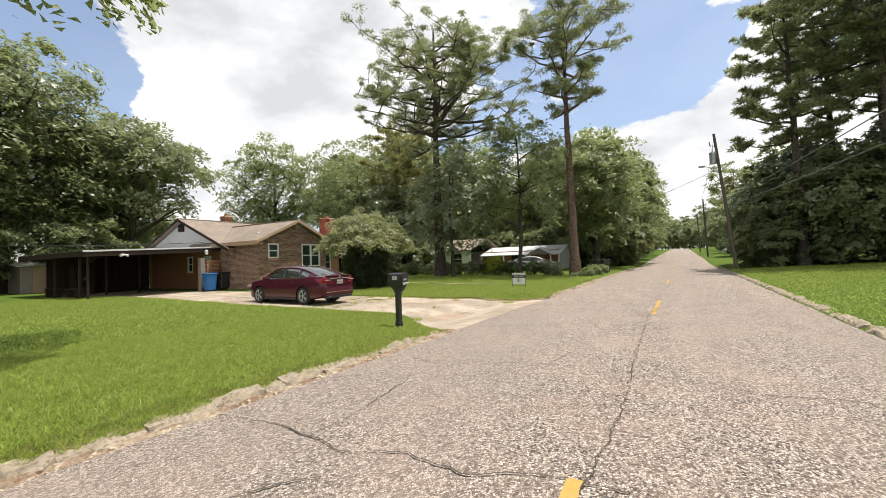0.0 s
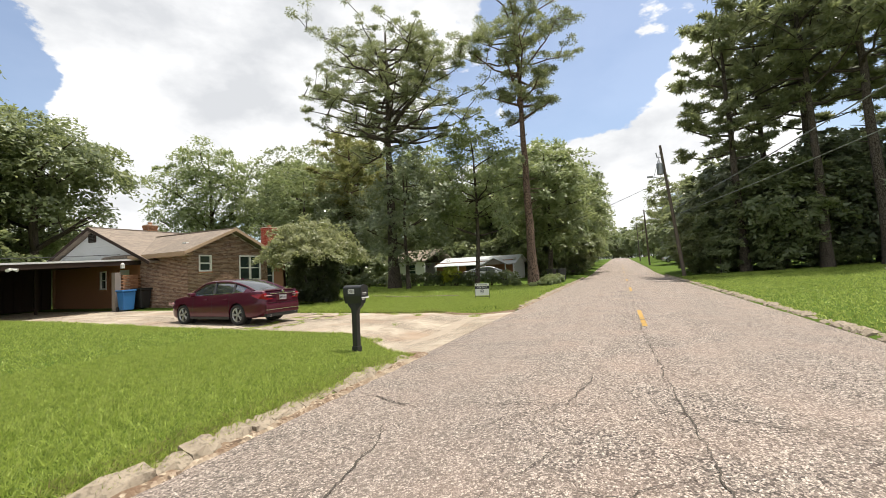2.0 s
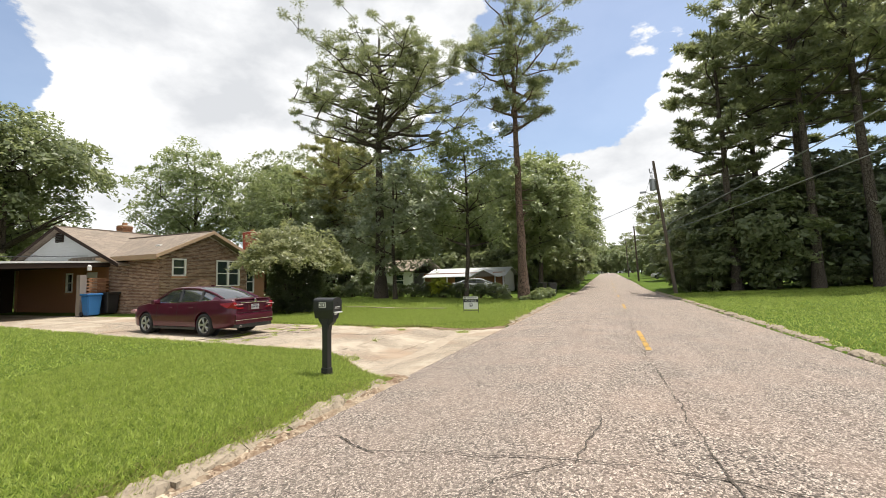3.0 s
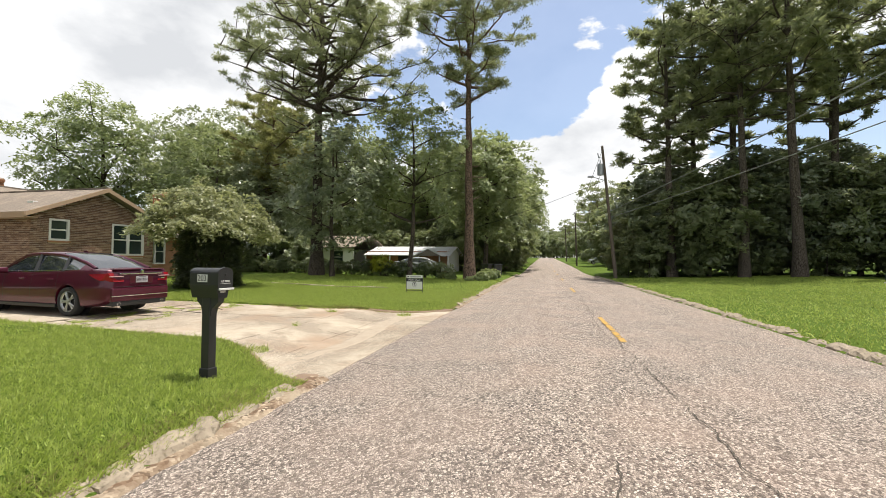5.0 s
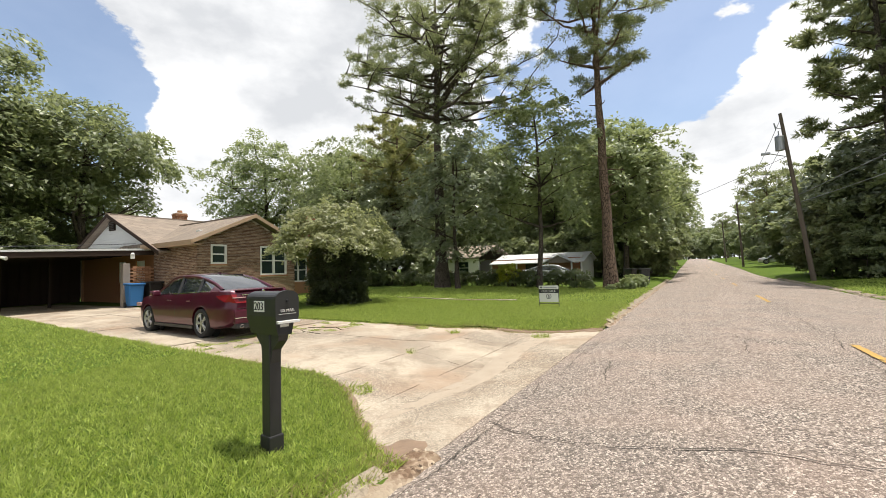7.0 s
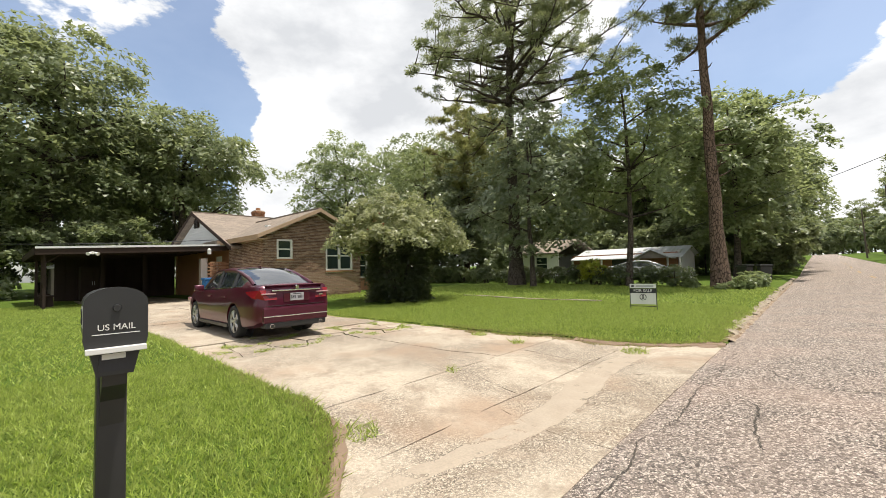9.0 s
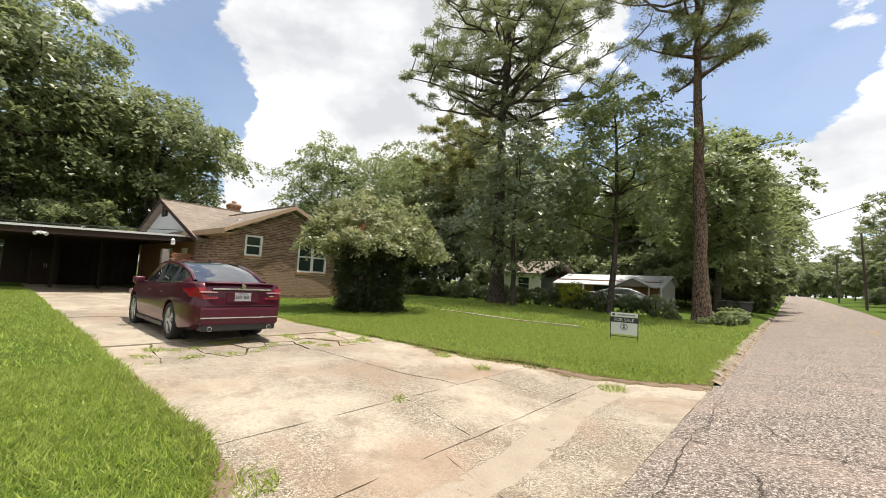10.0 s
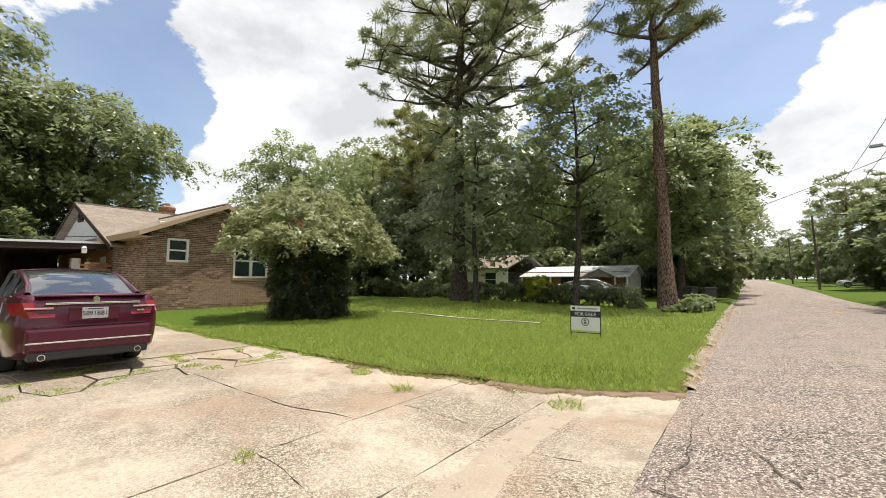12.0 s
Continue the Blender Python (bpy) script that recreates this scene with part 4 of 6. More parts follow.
far = plant_pine("far_pine", "pine far along the road", (9.5, 96), 17.0, 9.0, 4.5, 57, 0.26, (0, 0), 16, 150, 34, 0.55, 0.5, group=EAST, puff=0.8, needle_wide=0.3)
for x, y, turn, size in ((13, 80, 40, 0.8), (16, 104, 90, 1.0), (10, 118, 160, 0.9), (20, 125, 200, 1.0), (12, 140, 240, 1.0), (26, 110, 20, 1.0), (30, 92, 300, 0.9), (14, 165, 70, 1.0), (9, 190, 10, 1.0)):
    shift(far, x, y, turn, size)
wood_far = plant_tree("understorey_tree", "leafy tree far along the road", "tree", (9.5, 74), 11.5, 4.6, 0.3, 0.69, L_OAK, 58, 140, 36, 0.18, limbs=9, shape="egg", group=EAST)
for x, y, turn, size, kind in ((15, 66, 40, 0.72, wood_far), (22, 78, 140, 1.0, wood_far), (30, 70, 220, 1.1, wood_far), (18, 95, 300, 0.9, wood_far), (12, 112, 30, 0.8, wood_far), (26, 100, 120, 1.2, wood_far), (11, 132, 200, 0.9, wood_far), (19, 140, 80, 1.2, wood_far),
                               (10, 160, 10, 0.9, wood_far), (16, 185, 60, 1.2, wood_far), (9, 215, 150, 1.0, wood_far), (36, 84, 50, 1.2, wood_far), (40, 62, 170, 1.2, wood_far)):
    shift(kind, x, y, turn, size)
for x, y, turn, size in ((-37, 13, 40, 1.7), (-38, 7, 120, 1.6), (-39, 1, 200, 1.8), (-36, -5, 20, 1.7), (-35, -11, 80, 1.7), (-42, 20, 160, 1.2), (-44, 27, 260, 1.1), (-27, 32, 10, 1.4), (-31, 33, 70, 1.6),
                         (-36, 34, 130, 1.7), (-41, 36, 190, 1.8), (-46, 33, 250, 1.2), (-23, 35.5, 310, 1.3), (-29, 28.5, 310, 1.0)):
    shift(low, x, y, turn, size)
for x, y, turn, size in ((-62, 66, 0, 1.0), (-54, 70, 50, 1.6), (-46, 68, 100, 1.5), (-38, 72, 150, 1.6), (-30, 70, 200, 1.5), (-23, 74, 250, 1.4), (-17, 78, 300, 1.4), (-66, 52, 20, 0.9), (-72, 40, 70, 0.85),
                         (-70, 28, 120, 0.9), (-72, 14, 170, 1.5), (-68, 0, 220, 1.5), (-62, -12, 270, 1.5), (50, 60, 320, 1.5), (60, 44, 10, 1.5), (58, 24, 60, 1.5), (46, 76, 110, 1.5), (36, 104, 200, 1.5)):
    shift(wood_far, x, y, turn, size)
for k in range(15):
    shift(low, -37 + k * 2.2, 52.5 + 1.2 * (k % 3), 67 * k, 1.5 + 0.25 * (k % 3))
for k in range(9):
    shift(low, -7.6 - 0.7 * (k % 2), 60 + k * 8, 50 * k, 1.0 + 0.2 * (k % 3))
for k in range(8):
    shift(low, 8.5 + 1.2 * (k % 2), 58 + k * 9, 80 * k, 0.8 + 0.2 * (k % 3))
for k in range(14):
    shift(low, 12 + 2.4 * k, 92 + 5 * (k % 3), 40 * k, 1.3 + 0.3 * (k % 3))
for x, size in ((-14, 2.0), (-7, 2.2), (-1, 1.9), (5, 2.2), (11, 2.0), (18, 2.3)):
    shift(wood_far, x, 300 + 2 * size, 90 * size + x, size)
for i in range(11):
    shift(wood_far, -32 + 6.2 * i, 246 + 5 * (i % 3), 47 * i, 1.0 + 0.12 * (i % 4))
for x, y, turn, size in ((-10, 112, 30, 0.9), (-13, 138, 120, 1.1), (-9.5, 165, 220, 0.95), (-12, 195, 300, 1.1)):
    shift(wood_far, x, y, turn, size)


# ---- the brick house ----
WING_X, WING_A, WING_B, WING_MID, EAVE, PEAK = -19.7, 14.95, 19.8, 17.36, 2.82, 3.98
GROUND_H = 0.1
house = thing("house", "single-storey brown brick house with shingled gable roofs", "house")


def wall_with_holes(u0, u1, z0, z1, holes, thick, plane, axis, out, top=None):
    """A wall in u and z, with real openings; plane: its outer face; out: +1 or -1, the way it faces."""
    bm = bmesh.new()
    us = sorted({u0, u1, *[h[0] for h in holes], *[h[1] for h in holes]})
    zs = sorted({z0, z1, *[h[2] for h in holes], *[h[3] for h in holes]})
    for a, b in zip(us, us[1:]):
        for c, d in zip(zs, zs[1:]):
            if any(h[0] <= a and b <= h[1] and h[2] <= c and d <= h[3] for h in holes):
                continue
            p, q = sorted((plane, plane - out * thick))
            box(bm, *((p, q, a, b) if axis == "x" else (a, b, p, q)), c, d)
    bmesh.ops.remove_doubles(bm, verts=bm.verts, dist=0.0005)
    if top:
        p, q = sorted((plane, plane - out * thick))
        prism(bm, top, p, q, axis)
    return bm


SMALL = (15.52, 16.22, 1.88, 2.72)
DOUBLE = (17.86, 19.32, 1.345, 2.72)
gable = [(WING_A, EAVE), (WING_B, EAVE), (WING_MID, PEAK)]
part("wing_front_wall", wall_with_holes(WING_A, WING_B, -0.1, EAVE, [SMALL, DOUBLE], 0.22, WING_X, "x", 1, gable), M_MORTAR, house)
part("wing_side_wall", wall_with_holes(-23.3, WING_X - 0.22, -0.1, EAVE, [], 0.22, WING_A, "y", -1), M_MORTAR, house)
part("wing_far_wall", wall_with_holes(-22.4, WING_X - 0.22, -0.1, EAVE, [], 0.22, WING_B, "y", 1), M_MORTAR, house)
part("carport_inner_wall", wall_with_holes(-31.6, -23.3, -0.1, 3.0, [(-26.9, -26.3, 1.2, 2.2), (-25.2, -24.3, 0.2, 2.2)], 0.2, WING_A + 0.05, "y", -1), M_BRICK_ORANGE, house)
part("main_front_wall", wall_with_holes(WING_B, 24.0, -0.1, 2.75, [(21.6, 22.9, 0.9, 2.3)], 0.22, -22.4, "x", 1), M_BRICK_ORANGE, house)
part("main_end_wall", wall_with_holes(-31.6, -22.4, -0.1, 2.75, [], 0.22, 24.0, "y", 1), M_BRICK_ORANGE, house)
part("main_back_wall", wall_with_holes(WING_A, 24.0, -0.1, 2.75, [], 0.22, -31.6, "x", -1), M_BRICK_ORANGE, house)
MR = (-26.95, 4.62, 0.405)
bm = bmesh.new()
prism(bm, [(-31.1, 2.72), (-22.8, 2.72), (-26.95, 4.42)], 14.78, 14.93, "y")
part("grey_gable", bm, M_SIDING, house, "pale grey painted siding gable")
for k in range(11):
    z = 2.95 + k * 0.14
    half = (4.45 - z - 0.13) / 0.405 - 0.2
    if half > 0.1:
        part("siding_board", boxes((-26.95 - half, -26.95 + half, 14.755, 14.785, z, z + 0.128)), M_SIDING, house)
bm = bmesh.new()
box(bm, -27.35, -26.75, 14.68, 14.76, 3.80, 4.28)
part("gable_vent", bm, M_DARKWOOD, house, "small dark louvred vent")
for k in range(5):
    part("vent_slat", boxes((-27.33, -26.77, 14.65, 14.70, 3.84 + k * 0.085, 3.88 + k * 0.085)), M_BLACK, house)


def roof_plane(bm, p, thick=0.10):
    """A roof slope given by its four corners, with thickness."""
    v = [Vector(q) for q in p]
    a = [bm.verts.new(q) for q in v]
    b = [bm.verts.new(q - Vector((0, 0, thick))) for q in v]
    bm.faces.new(a)
    bm.faces.new(b[::-1])
    for i in range(4):
        bm.faces.new((a[i], b[i], b[(i + 1) % 4], a[(i + 1) % 4]))
    return bm


def rz(x):
    return MR[1] - MR[2] * abs(x - MR[0])


F = -21.75
bm = roof_plane(bmesh.new(), [(F, 14.45, rz(F)), (F, 24.4, rz(F)), (MR[0], 24.4, MR[1]), (MR[0], 14.45, MR[1])])
part("main_roof_front", bm, M_SHINGLE, house)
bm = roof_plane(bmesh.new(), [(MR[0], 14.45, MR[1]), (MR[0], 24.4, MR[1]), (-32.2, 24.4, rz(-32.2)), (-32.2, 14.45, rz(-32.2))])
part("main_roof_back", bm, M_SHINGLE, house)
SL = (4.15 - 2.86) / (WING_MID - 14.55)
WF = -19.28
for y in (14.55, 2 * WING_MID - 14.55):
    bm = roof_plane(bmesh.new(), [(WF, y, 2.86), (-25.9, y, 2.86), (-25.9, WING_MID, 4.15), (WF, WING_MID, 4.15)])
    part("wing_roof_slope", bm, M_SHINGLE, house)
    s = 1 if y > WING_MID else -1
    bm = roof_plane(bmesh.new(), [(WF + 0.03, y + s * 0.02, 2.85), (WF - 0.0, y + s * 0.02, 2.85), (WF, WING_MID, 4.145), (WF + 0.03, WING_MID, 4.145)], 0.16)
    part("rake_board", bm, M_TAN, house, "tan painted rake board")
part("eave_fascia", boxes((-23.6, WF, 14.51, 14.55, 2.64, 2.85)), M_TAN, house, "tan painted fascia board")
part("eave_soffit", boxes((-23.4, WF - 0.03, 14.55, WING_A, 2.66, 2.70)), M_TAN, house)
for y0, y1, tri in ((14.45, 14.42, 0),):
    for s in (-1, 1):
        e = MR[0] + s * 5.2
        bm = roof_plane(bmesh.new(), [(e, y1, rz(e) - 0.005), (e, y0, rz(e) - 0.005), (MR[0], y0, MR[1] - 0.005), (MR[0], y1, MR[1] - 0.005)], 0.17)
        part("gable_rake", bm, M_DARKWOOD, house)
part("ridge_cap", boxes((MR[0] - 0.11, MR[0] + 0.11, 14.43, 24.4, MR[1] - 0.03, MR[1] + 0.025)), M_SHINGLE, house)
part("wing_ridge_cap", boxes((-25.9, WF, WING_MID - 0.1, WING_MID + 0.1, 4.13, 4.175)), M_SHINGLE, house)
bm = bmesh.new()
box(bm, -21.0, -20.7, 15.6, 15.9, 3.30, 3.42, 0.02)
part("roof_vent", bm, M_WHITE, house, "small white roof vent")


def brick_chimney(name, x, y, w, z0, z1, material, label):
    c = part(name, boxes((x - w / 2, x + w / 2, y - w / 2, y + w / 2, z0, z1)), M_MORTAR, house, label)
    bm, rnd = bmesh.new(), random.Random(int(-x))
    z, k = z0, 0
    while z < z1 - 0.07:
        grow = 0.05 if z > z1 - 0.25 else 0.015
        for side in range(4):
            for i in range(3):
                a = -w / 2 + w * i / 3 + (0.0 if k % 2 else 0.02)
                m = Matrix.Translation((x, y, 0)) @ Matrix.Rotation(side * math.pi / 2, 4, "Z")
                box(bm, a + 0.006, a + w / 3 - 0.006, w / 2 - 0.02, w / 2 + grow, z + 0.005, z + 0.066, m=m)
        z, k = z + 0.073, k + 1
    ob = part("bricks", bm, material, c)
    tagged(ob, kind="stuff")
    part("flue", rod(bmesh.new(), (x, y, z1 - 0.05), (x, y, z1 + 0.16), 0.14, 0.13, 14), M_BRICK_ORANGE, c)


brick_chimney("brown_chimney", -28.3, 18.5, 0.55, 3.9, 5.2, M_BRICK_ORANGE, "square brown brick chimney")
brick_chimney("red_chimney", -24.0, 24.2, 0.8, 3.0, 5.1, M_BRICK_RED, "square red brick chimney")


def window_unit(name, plane, y0, y1, z0, z1, lights, axis="x", out=1, frame=0.075):
    """A white sash window set in its opening: frame, mullions, meeting rails and panes."""
    w = part(name, bmesh.new(), M_WHITE, house, "white-framed sash window")
    d0, d1 = plane - out * 0.10, plane + out * 0.025
    bm = bmesh.new()

    def slab_box(a, b, c, d, e0=d0, e1=d1):
        p, q = sorted((e0, e1))
        box(bm, *((p, q, a, b) if axis == "x" else (a, b, p, q)), c, d)
    slab_box(y0, y1, z0, z0 + frame)
    slab_box(y0, y1, z1 - frame, z1)
    slab_box(y0, y0 + frame, z0 + frame, z1 - frame)
    slab_box(y1 - frame, y1, z0 + frame, z1 - frame)
    n = part("window_frame", bm, M_WHITE, w)
    step = (y1 - y0) / lights
    zm = (z0 + z1) / 2
    for i in range(lights):
        a, b = y0 + i * step, y0 + (i + 1) * step
        if i:
            bm = bmesh.new()
            slab_box(a - 0.05, a + 0.05, z0 + frame, z1 - frame)
            part("mullion", bm, M_WHITE, w)
        lo, hi = a + (frame if i == 0 else 0.05), b - (frame if i == lights - 1 else 0.05)
        bm = bmesh.new()
        slab_box(lo, hi, zm - 0.028, zm + 0.028, plane - out * 0.07, plane - out * 0.01)
        part("meeting_rail", bm, M_WHITE, w)
        for c, d in ((z0 + frame, zm - 0.028), (zm + 0.028, z1 - frame)):
            bm = bmesh.new()
            slab_box(lo, hi, c, d, plane - out * 0.055, plane - out * 0.047)
            part("pane", bm, M_WINDOW, w)
    bm = bmesh.new()
    slab_box(y0 - 0.04, y1 + 0.04, z0 - 0.075, z0 - 0.004, plane - out * 0.06, plane + out * 0.05)
    part("window_sill", bm, M_BRICK_ORANGE, w, "brick sill")
    bm = bmesh.new()
    slab_box(y0 + 0.01, y1 - 0.01, z0 + 0.01, z1 - 0.01, plane - out * 0.40, plane - out * 0.34)
    part("blind", bm, worn("drawn_blind", (0.30, 0.33, 0.30), (0.24, 0.27, 0.25), 3.0, 0.8), w)


window_unit("small_window", WING_X, *SMALL, 1)
window_unit("double_window", WING_X, *DOUBLE, 2)
window_unit("porch_window", -22.4, 21.6, 22.9, 0.9, 2.3, 2)
window_unit("side_window", WING_A + 0.05, -26.9, -26.3, 1.2, 2.2, 1, "y", -1)
door = part("side_door", boxes((-25.2, -24.3, WING_A + 0.1, WING_A + 0.16, 0.2, 2.2)), M_WHITE, house, "white side door under the carport")
part("door_handle", rod(bmesh.new(), (-24.4, WING_A + 0.1, 1.1), (-24.4, WING_A + 0.03, 1.1), 0.025), M_CHROME, door)

# ---- the carport ----
carport = thing("carport", "flat-roofed open carport with dark brown timbers", "carport")
bm = roof_plane(bmesh.new(), [(-23.25, 8.5, 2.44), (-23.25, 14.93, 2.70), (-31.7, 14.93, 2.70), (-31.7, 8.5, 2.44)], 0.05)
part("roof_sheet", bm, M_METAL_ROOF, carport, "pale metal roof sheet")
for a, b, name in ((-23.25, -23.21, "front_fascia"), (-31.74, -31.70, "back_fascia")):
    bm = roof_plane(bmesh.new(), [(a, 8.46, 2.36), (b, 8.46, 2.36), (b, 14.92, 2.62), (a, 14.92, 2.62)], 0.21)
    part(name, bm, M_DARKWOOD, carport)
    bm = roof_plane(bmesh.new(), [(a - 0.02, 8.45, 2.445), (b + 0.03, 8.45, 2.445), (b + 0.03, 14.92, 2.705), (a - 0.02, 14.92, 2.705)], 0.075)
    part("drip_edge", bm, M_METAL_ROOF, carport, "pale metal drip edge")
part("side_fascia", boxes((-31.7, -23.25, 8.44, 8.48, 2.17, 2.43)), M_DARKWOOD, carport)
for k in range(7):
    x = -24.2 - k * 1.15
    bm = roof_plane(bmesh.new(), [(x, 8.5, 2.385), (x + 0.09, 8.5, 2.385), (x + 0.09, 14.9, 2.645), (x, 14.9, 2.645)], 0.18)
    part("rafter", bm, M_DARKWOOD, carport)
for x, y in ((-23.5, 8.72), (-27.4, 8.72), (-24.4, 8.72)):
    part("post", boxes((x - 0.045, x + 0.045, y - 0.045, y + 0.045, 0.0, 2.2), bevel=0.008), M_DARKWOOD, carport)
    part("knee_brace", rod(bmesh.new(), (x, y, 1.85), (x, y + 0.5, 2.25), 0.03, 0.03, 6), M_DARKWOOD, carport)
for y in (10.9, 12.5):
    part("inner_post", boxes((-27.46, -27.36, y - 0.05, y + 0.05, 0.0, 2.5)), M_DARKWOOD, carport)
part("back_wall", wall_with_holes(9.6, 14.9, -0.1, 2.45, [], 0.1, -31.6, "x", 1), M_DARKWOOD, carport)
for k in range(13):
    part("wall_board", boxes((-31.6, -31.57, 9.65 + k * 0.4, 10.0 + k * 0.4, 0.1, 2.4)), M_DARKWOOD, carport)
part("pier", boxes((-23.45, -23.17, 13.72, 13.98, 0.0, 2.02), bevel=0.012), M_GREYWOOD, carport, "weathered pinkish timber pier")
bm, rnd = bmesh.new(), random.Random(4)
for k in range(24):
    for i in range(4):
        a = 13.99 + i * 0.235 + (0.11 if k % 2 else 0)
        if a + 0.22 < 14.94:
            box(bm, -23.42, -23.20, a, a + 0.22, 0.1 + k * 0.075, 0.165 + k * 0.075)
tagged(part("screen_wall_bricks", bm, M_BRICK_ORANGE, carport), "brick screen wall beside the pier", kind="stuff")
lantern = thing("wall_lantern", "small white lantern under the carport eave", "lamp", (-23.19, 14.05, 2.22))
bm = box(bmesh.new(), -0.03, 0.10, -0.07, 0.07, 0.0, 0.2, 0.02)
part("lantern_body", bm, M_WHITE, lantern)
part("lantern_cap", rod(bmesh.new(), (0.04, 0, 0.2), (0.04, 0, 0.27), 0.09, 0.03, 8), M_WHITE, lantern)
for y in (10.0,):
    flood = thing("flood_light", "twin white flood lights on the carport fascia", "lamp", (-23.19, y, 2.24))
    part("base", rod(bmesh.new(), (0, 0, 0), (0.04, 0, 0), 0.06, 0.06), M_WHITE, flood)
    for s in (-1, 1):
        part("flood_head", rod(bmesh.new(), (0.04, s * 0.05, 0), (0.17, s * 0.15, -0.05), 0.035, 0.07, 12), M_WHITE, flood)


def wheelie_bin(label, material, x, y, turn):
    b = thing("wheelie_bin", label, "bin", (x, y, drive_z(x) if in_drive(x, y) else lawn_z(x, y)), turn, "wheeled bins")
    bm = bmesh.new()
    g = bmesh.ops.create_cube(bm, size=1.0)
    for v in g["verts"]:
        f = 1.0 if v.co.z > 0 else 0.8
        v.co = (v.co.x * 0.56 * f, v.co.y * 0.62 * f, 0.06 + (v.co.z + 0.5) * 0.88)
    bmesh.ops.bevel(bm, geom=bm.edges[:], offset=0.035, segments=3, affect="EDGES")
    part("body", bm, material, b)
    bm = box(bmesh.new(), -0.31, 0.31, -0.34, 0.36, 0.94, 1.03, 0.03)
    part("lid", bm, material, b)
    part("handle", rod(bmesh.new(), (-0.25, 0.4, 0.93), (0.25, 0.4, 0.93), 0.018), M_BLACK, b)
    for s in (-1, 1):
        part("wheel", rod(bmesh.new(), (s * 0.22, 0.26, 0.11), (s * 0.28, 0.26, 0.11), 0.11, 0.11, 16), M_RUBBER, b)


wheelie_bin("bright blue plastic wheeled bin by the wall", M_BLUE, -22.7, 13.95, 85)
wheelie_bin("black plastic wheeled bin by the wall", M_BLACK, -22.6, 14.6, 95)

# ---- bricks of the wing ----
BR = bmesh.new()
box(BR, -0.012, 0.05, -0.097, 0.097, -0.029, 0.029)
brick_one = bpy.data.meshes.new("brick")
BR.to_mesh(brick_one)
BR.free()
brick_one.materials.append(M_BRICK)


def brick_face(name, u0, u1, plane, axis, out, holes, top, singles, material):
    """Courses of brick on a wall; the lowest stretch near the drive as single pieces."""
    verts, faces, count, row = [], [], 0, 0
    rnd = random.Random(int(u0 * 7))
    z = 0.02
    face = new(name)
    face.parent = house
    while z < PEAK:
        u = u0 + (0.0 if row % 2 else -0.1015)
        while u < u1:
            a, b = max(u, u0), min(u + 0.194, u1)
            c, d = z, z + 0.058
            u += 0.203
            if b - a < 0.04 or top((a + b) / 2) < d + 0.02:
                continue
            for h in holes:
                if c < h[3] - 0.01 and d > h[2] - 0.08:
                    if a < h[0] < b:
                        b = h[0] - 0.004
                    elif a < h[1] < b:
                        a = h[1] + 0.004
                    elif a >= h[0] and b <= h[1]:
                        b = a
            if b - a < 0.02:
                continue
            proud = rnd.uniform(0.008, 0.016)
            if singles and count < 300 and b - a > 0.19 and 0.3 < z < 1.3 and 16.4 < (a + b) / 2 < 20.3:
                ob = new("brick", brick_one)
                ob.parent = face
                ob.matrix_basis = pose(plane + proud - 0.05, (a + b) / 2, (c + d) / 2, rnd.uniform(-0.6, 0.6), 0, rnd.uniform(-0.6, 0.6))
                count += 1
                continue
            k = len(verts)
            p, q = plane - out * 0.01, plane + out * proud
            for w in (p, q):
                for uu, zz in ((a, c), (b, c), (b, d), (a, d)):
                    verts.append((w, uu, zz) if axis == "x" else (uu, w, zz))
            faces += [tuple(k + i for i in f) for f in ((4, 5, 6, 7), (0, 1, 5, 4), (1, 2, 6, 5), (2, 3, 7, 6), (3, 0, 4, 7))]
        z, row = z + 0.0675, row + 1
    me = mesh_of("brickwork", verts, faces, material)
    fix = bmesh.new()
    fix.from_mesh(me)
    bmesh.ops.recalc_face_normals(fix, faces=fix.faces)
    fix.to_mesh(me)
    fix.free()
    ob = new("brickwork", me)
    ob.parent = face
    tagged(ob, kind="stuff")


# ---- the neighbour's house beyond the hedge ----
nh = thing("neighbour_house", "white neighbouring house with a pale metal roof", "house", (-17.0, 45.0, 0.0))
part("white_wall", wall_with_holes(-9.6, -3.2, -0.3, 2.6, [(-8.6, -7.6, 0.9, 2.1), (-5.4, -4.3, 0.9, 2.1)], 0.2, -3.0, "y", -1), M_WHITE, nh)
part("side_wall", wall_with_holes(-3.0, 5.0, -0.3, 2.6, [], 0.2, -9.6, "x", -1), M_WHITE, nh)
part("right_wall", wall_with_holes(0.0, 5.0, -0.3, 2.4, [], 0.2, 6.0, "x", 1), M_WHITE, nh)
part("back_wall", boxes((-9.6, 6.0, 4.9, 5.1, -0.3, 2.4)), M_WHITE, nh)
part("porch_wall", wall_with_holes(-3.2, 6.0, -0.3, 2.2, [(-2.2, -1.2, 0.0, 1.9), (0.5, 2.0, 0.8, 1.9)], 0.2, 0.0, "y", -1), M_BRICK_ORANGE, nh)
for a, b in ((-8.6, -7.6), (-5.4, -4.3)):
    w = part("window", boxes((a, b, -2.95, -2.90, 0.9, 2.1)), M_WINDOW, nh)
    part("frame", boxes((a - 0.06, a, -3.03, -2.86, 0.84, 2.16), (b, b + 0.06, -3.03, -2.86, 0.84, 2.16), (a, b, -3.03, -2.86, 0.84, 0.9), (a, b, -3.03, -2.86, 2.1, 2.16), (a, b, -3.0, -2.88, 1.47, 1.53)), M_WHITE, w)
part("door", boxes((-2.2, -1.2, 0.05, 0.1, 0.0, 1.9)), M_DARKWOOD, nh)
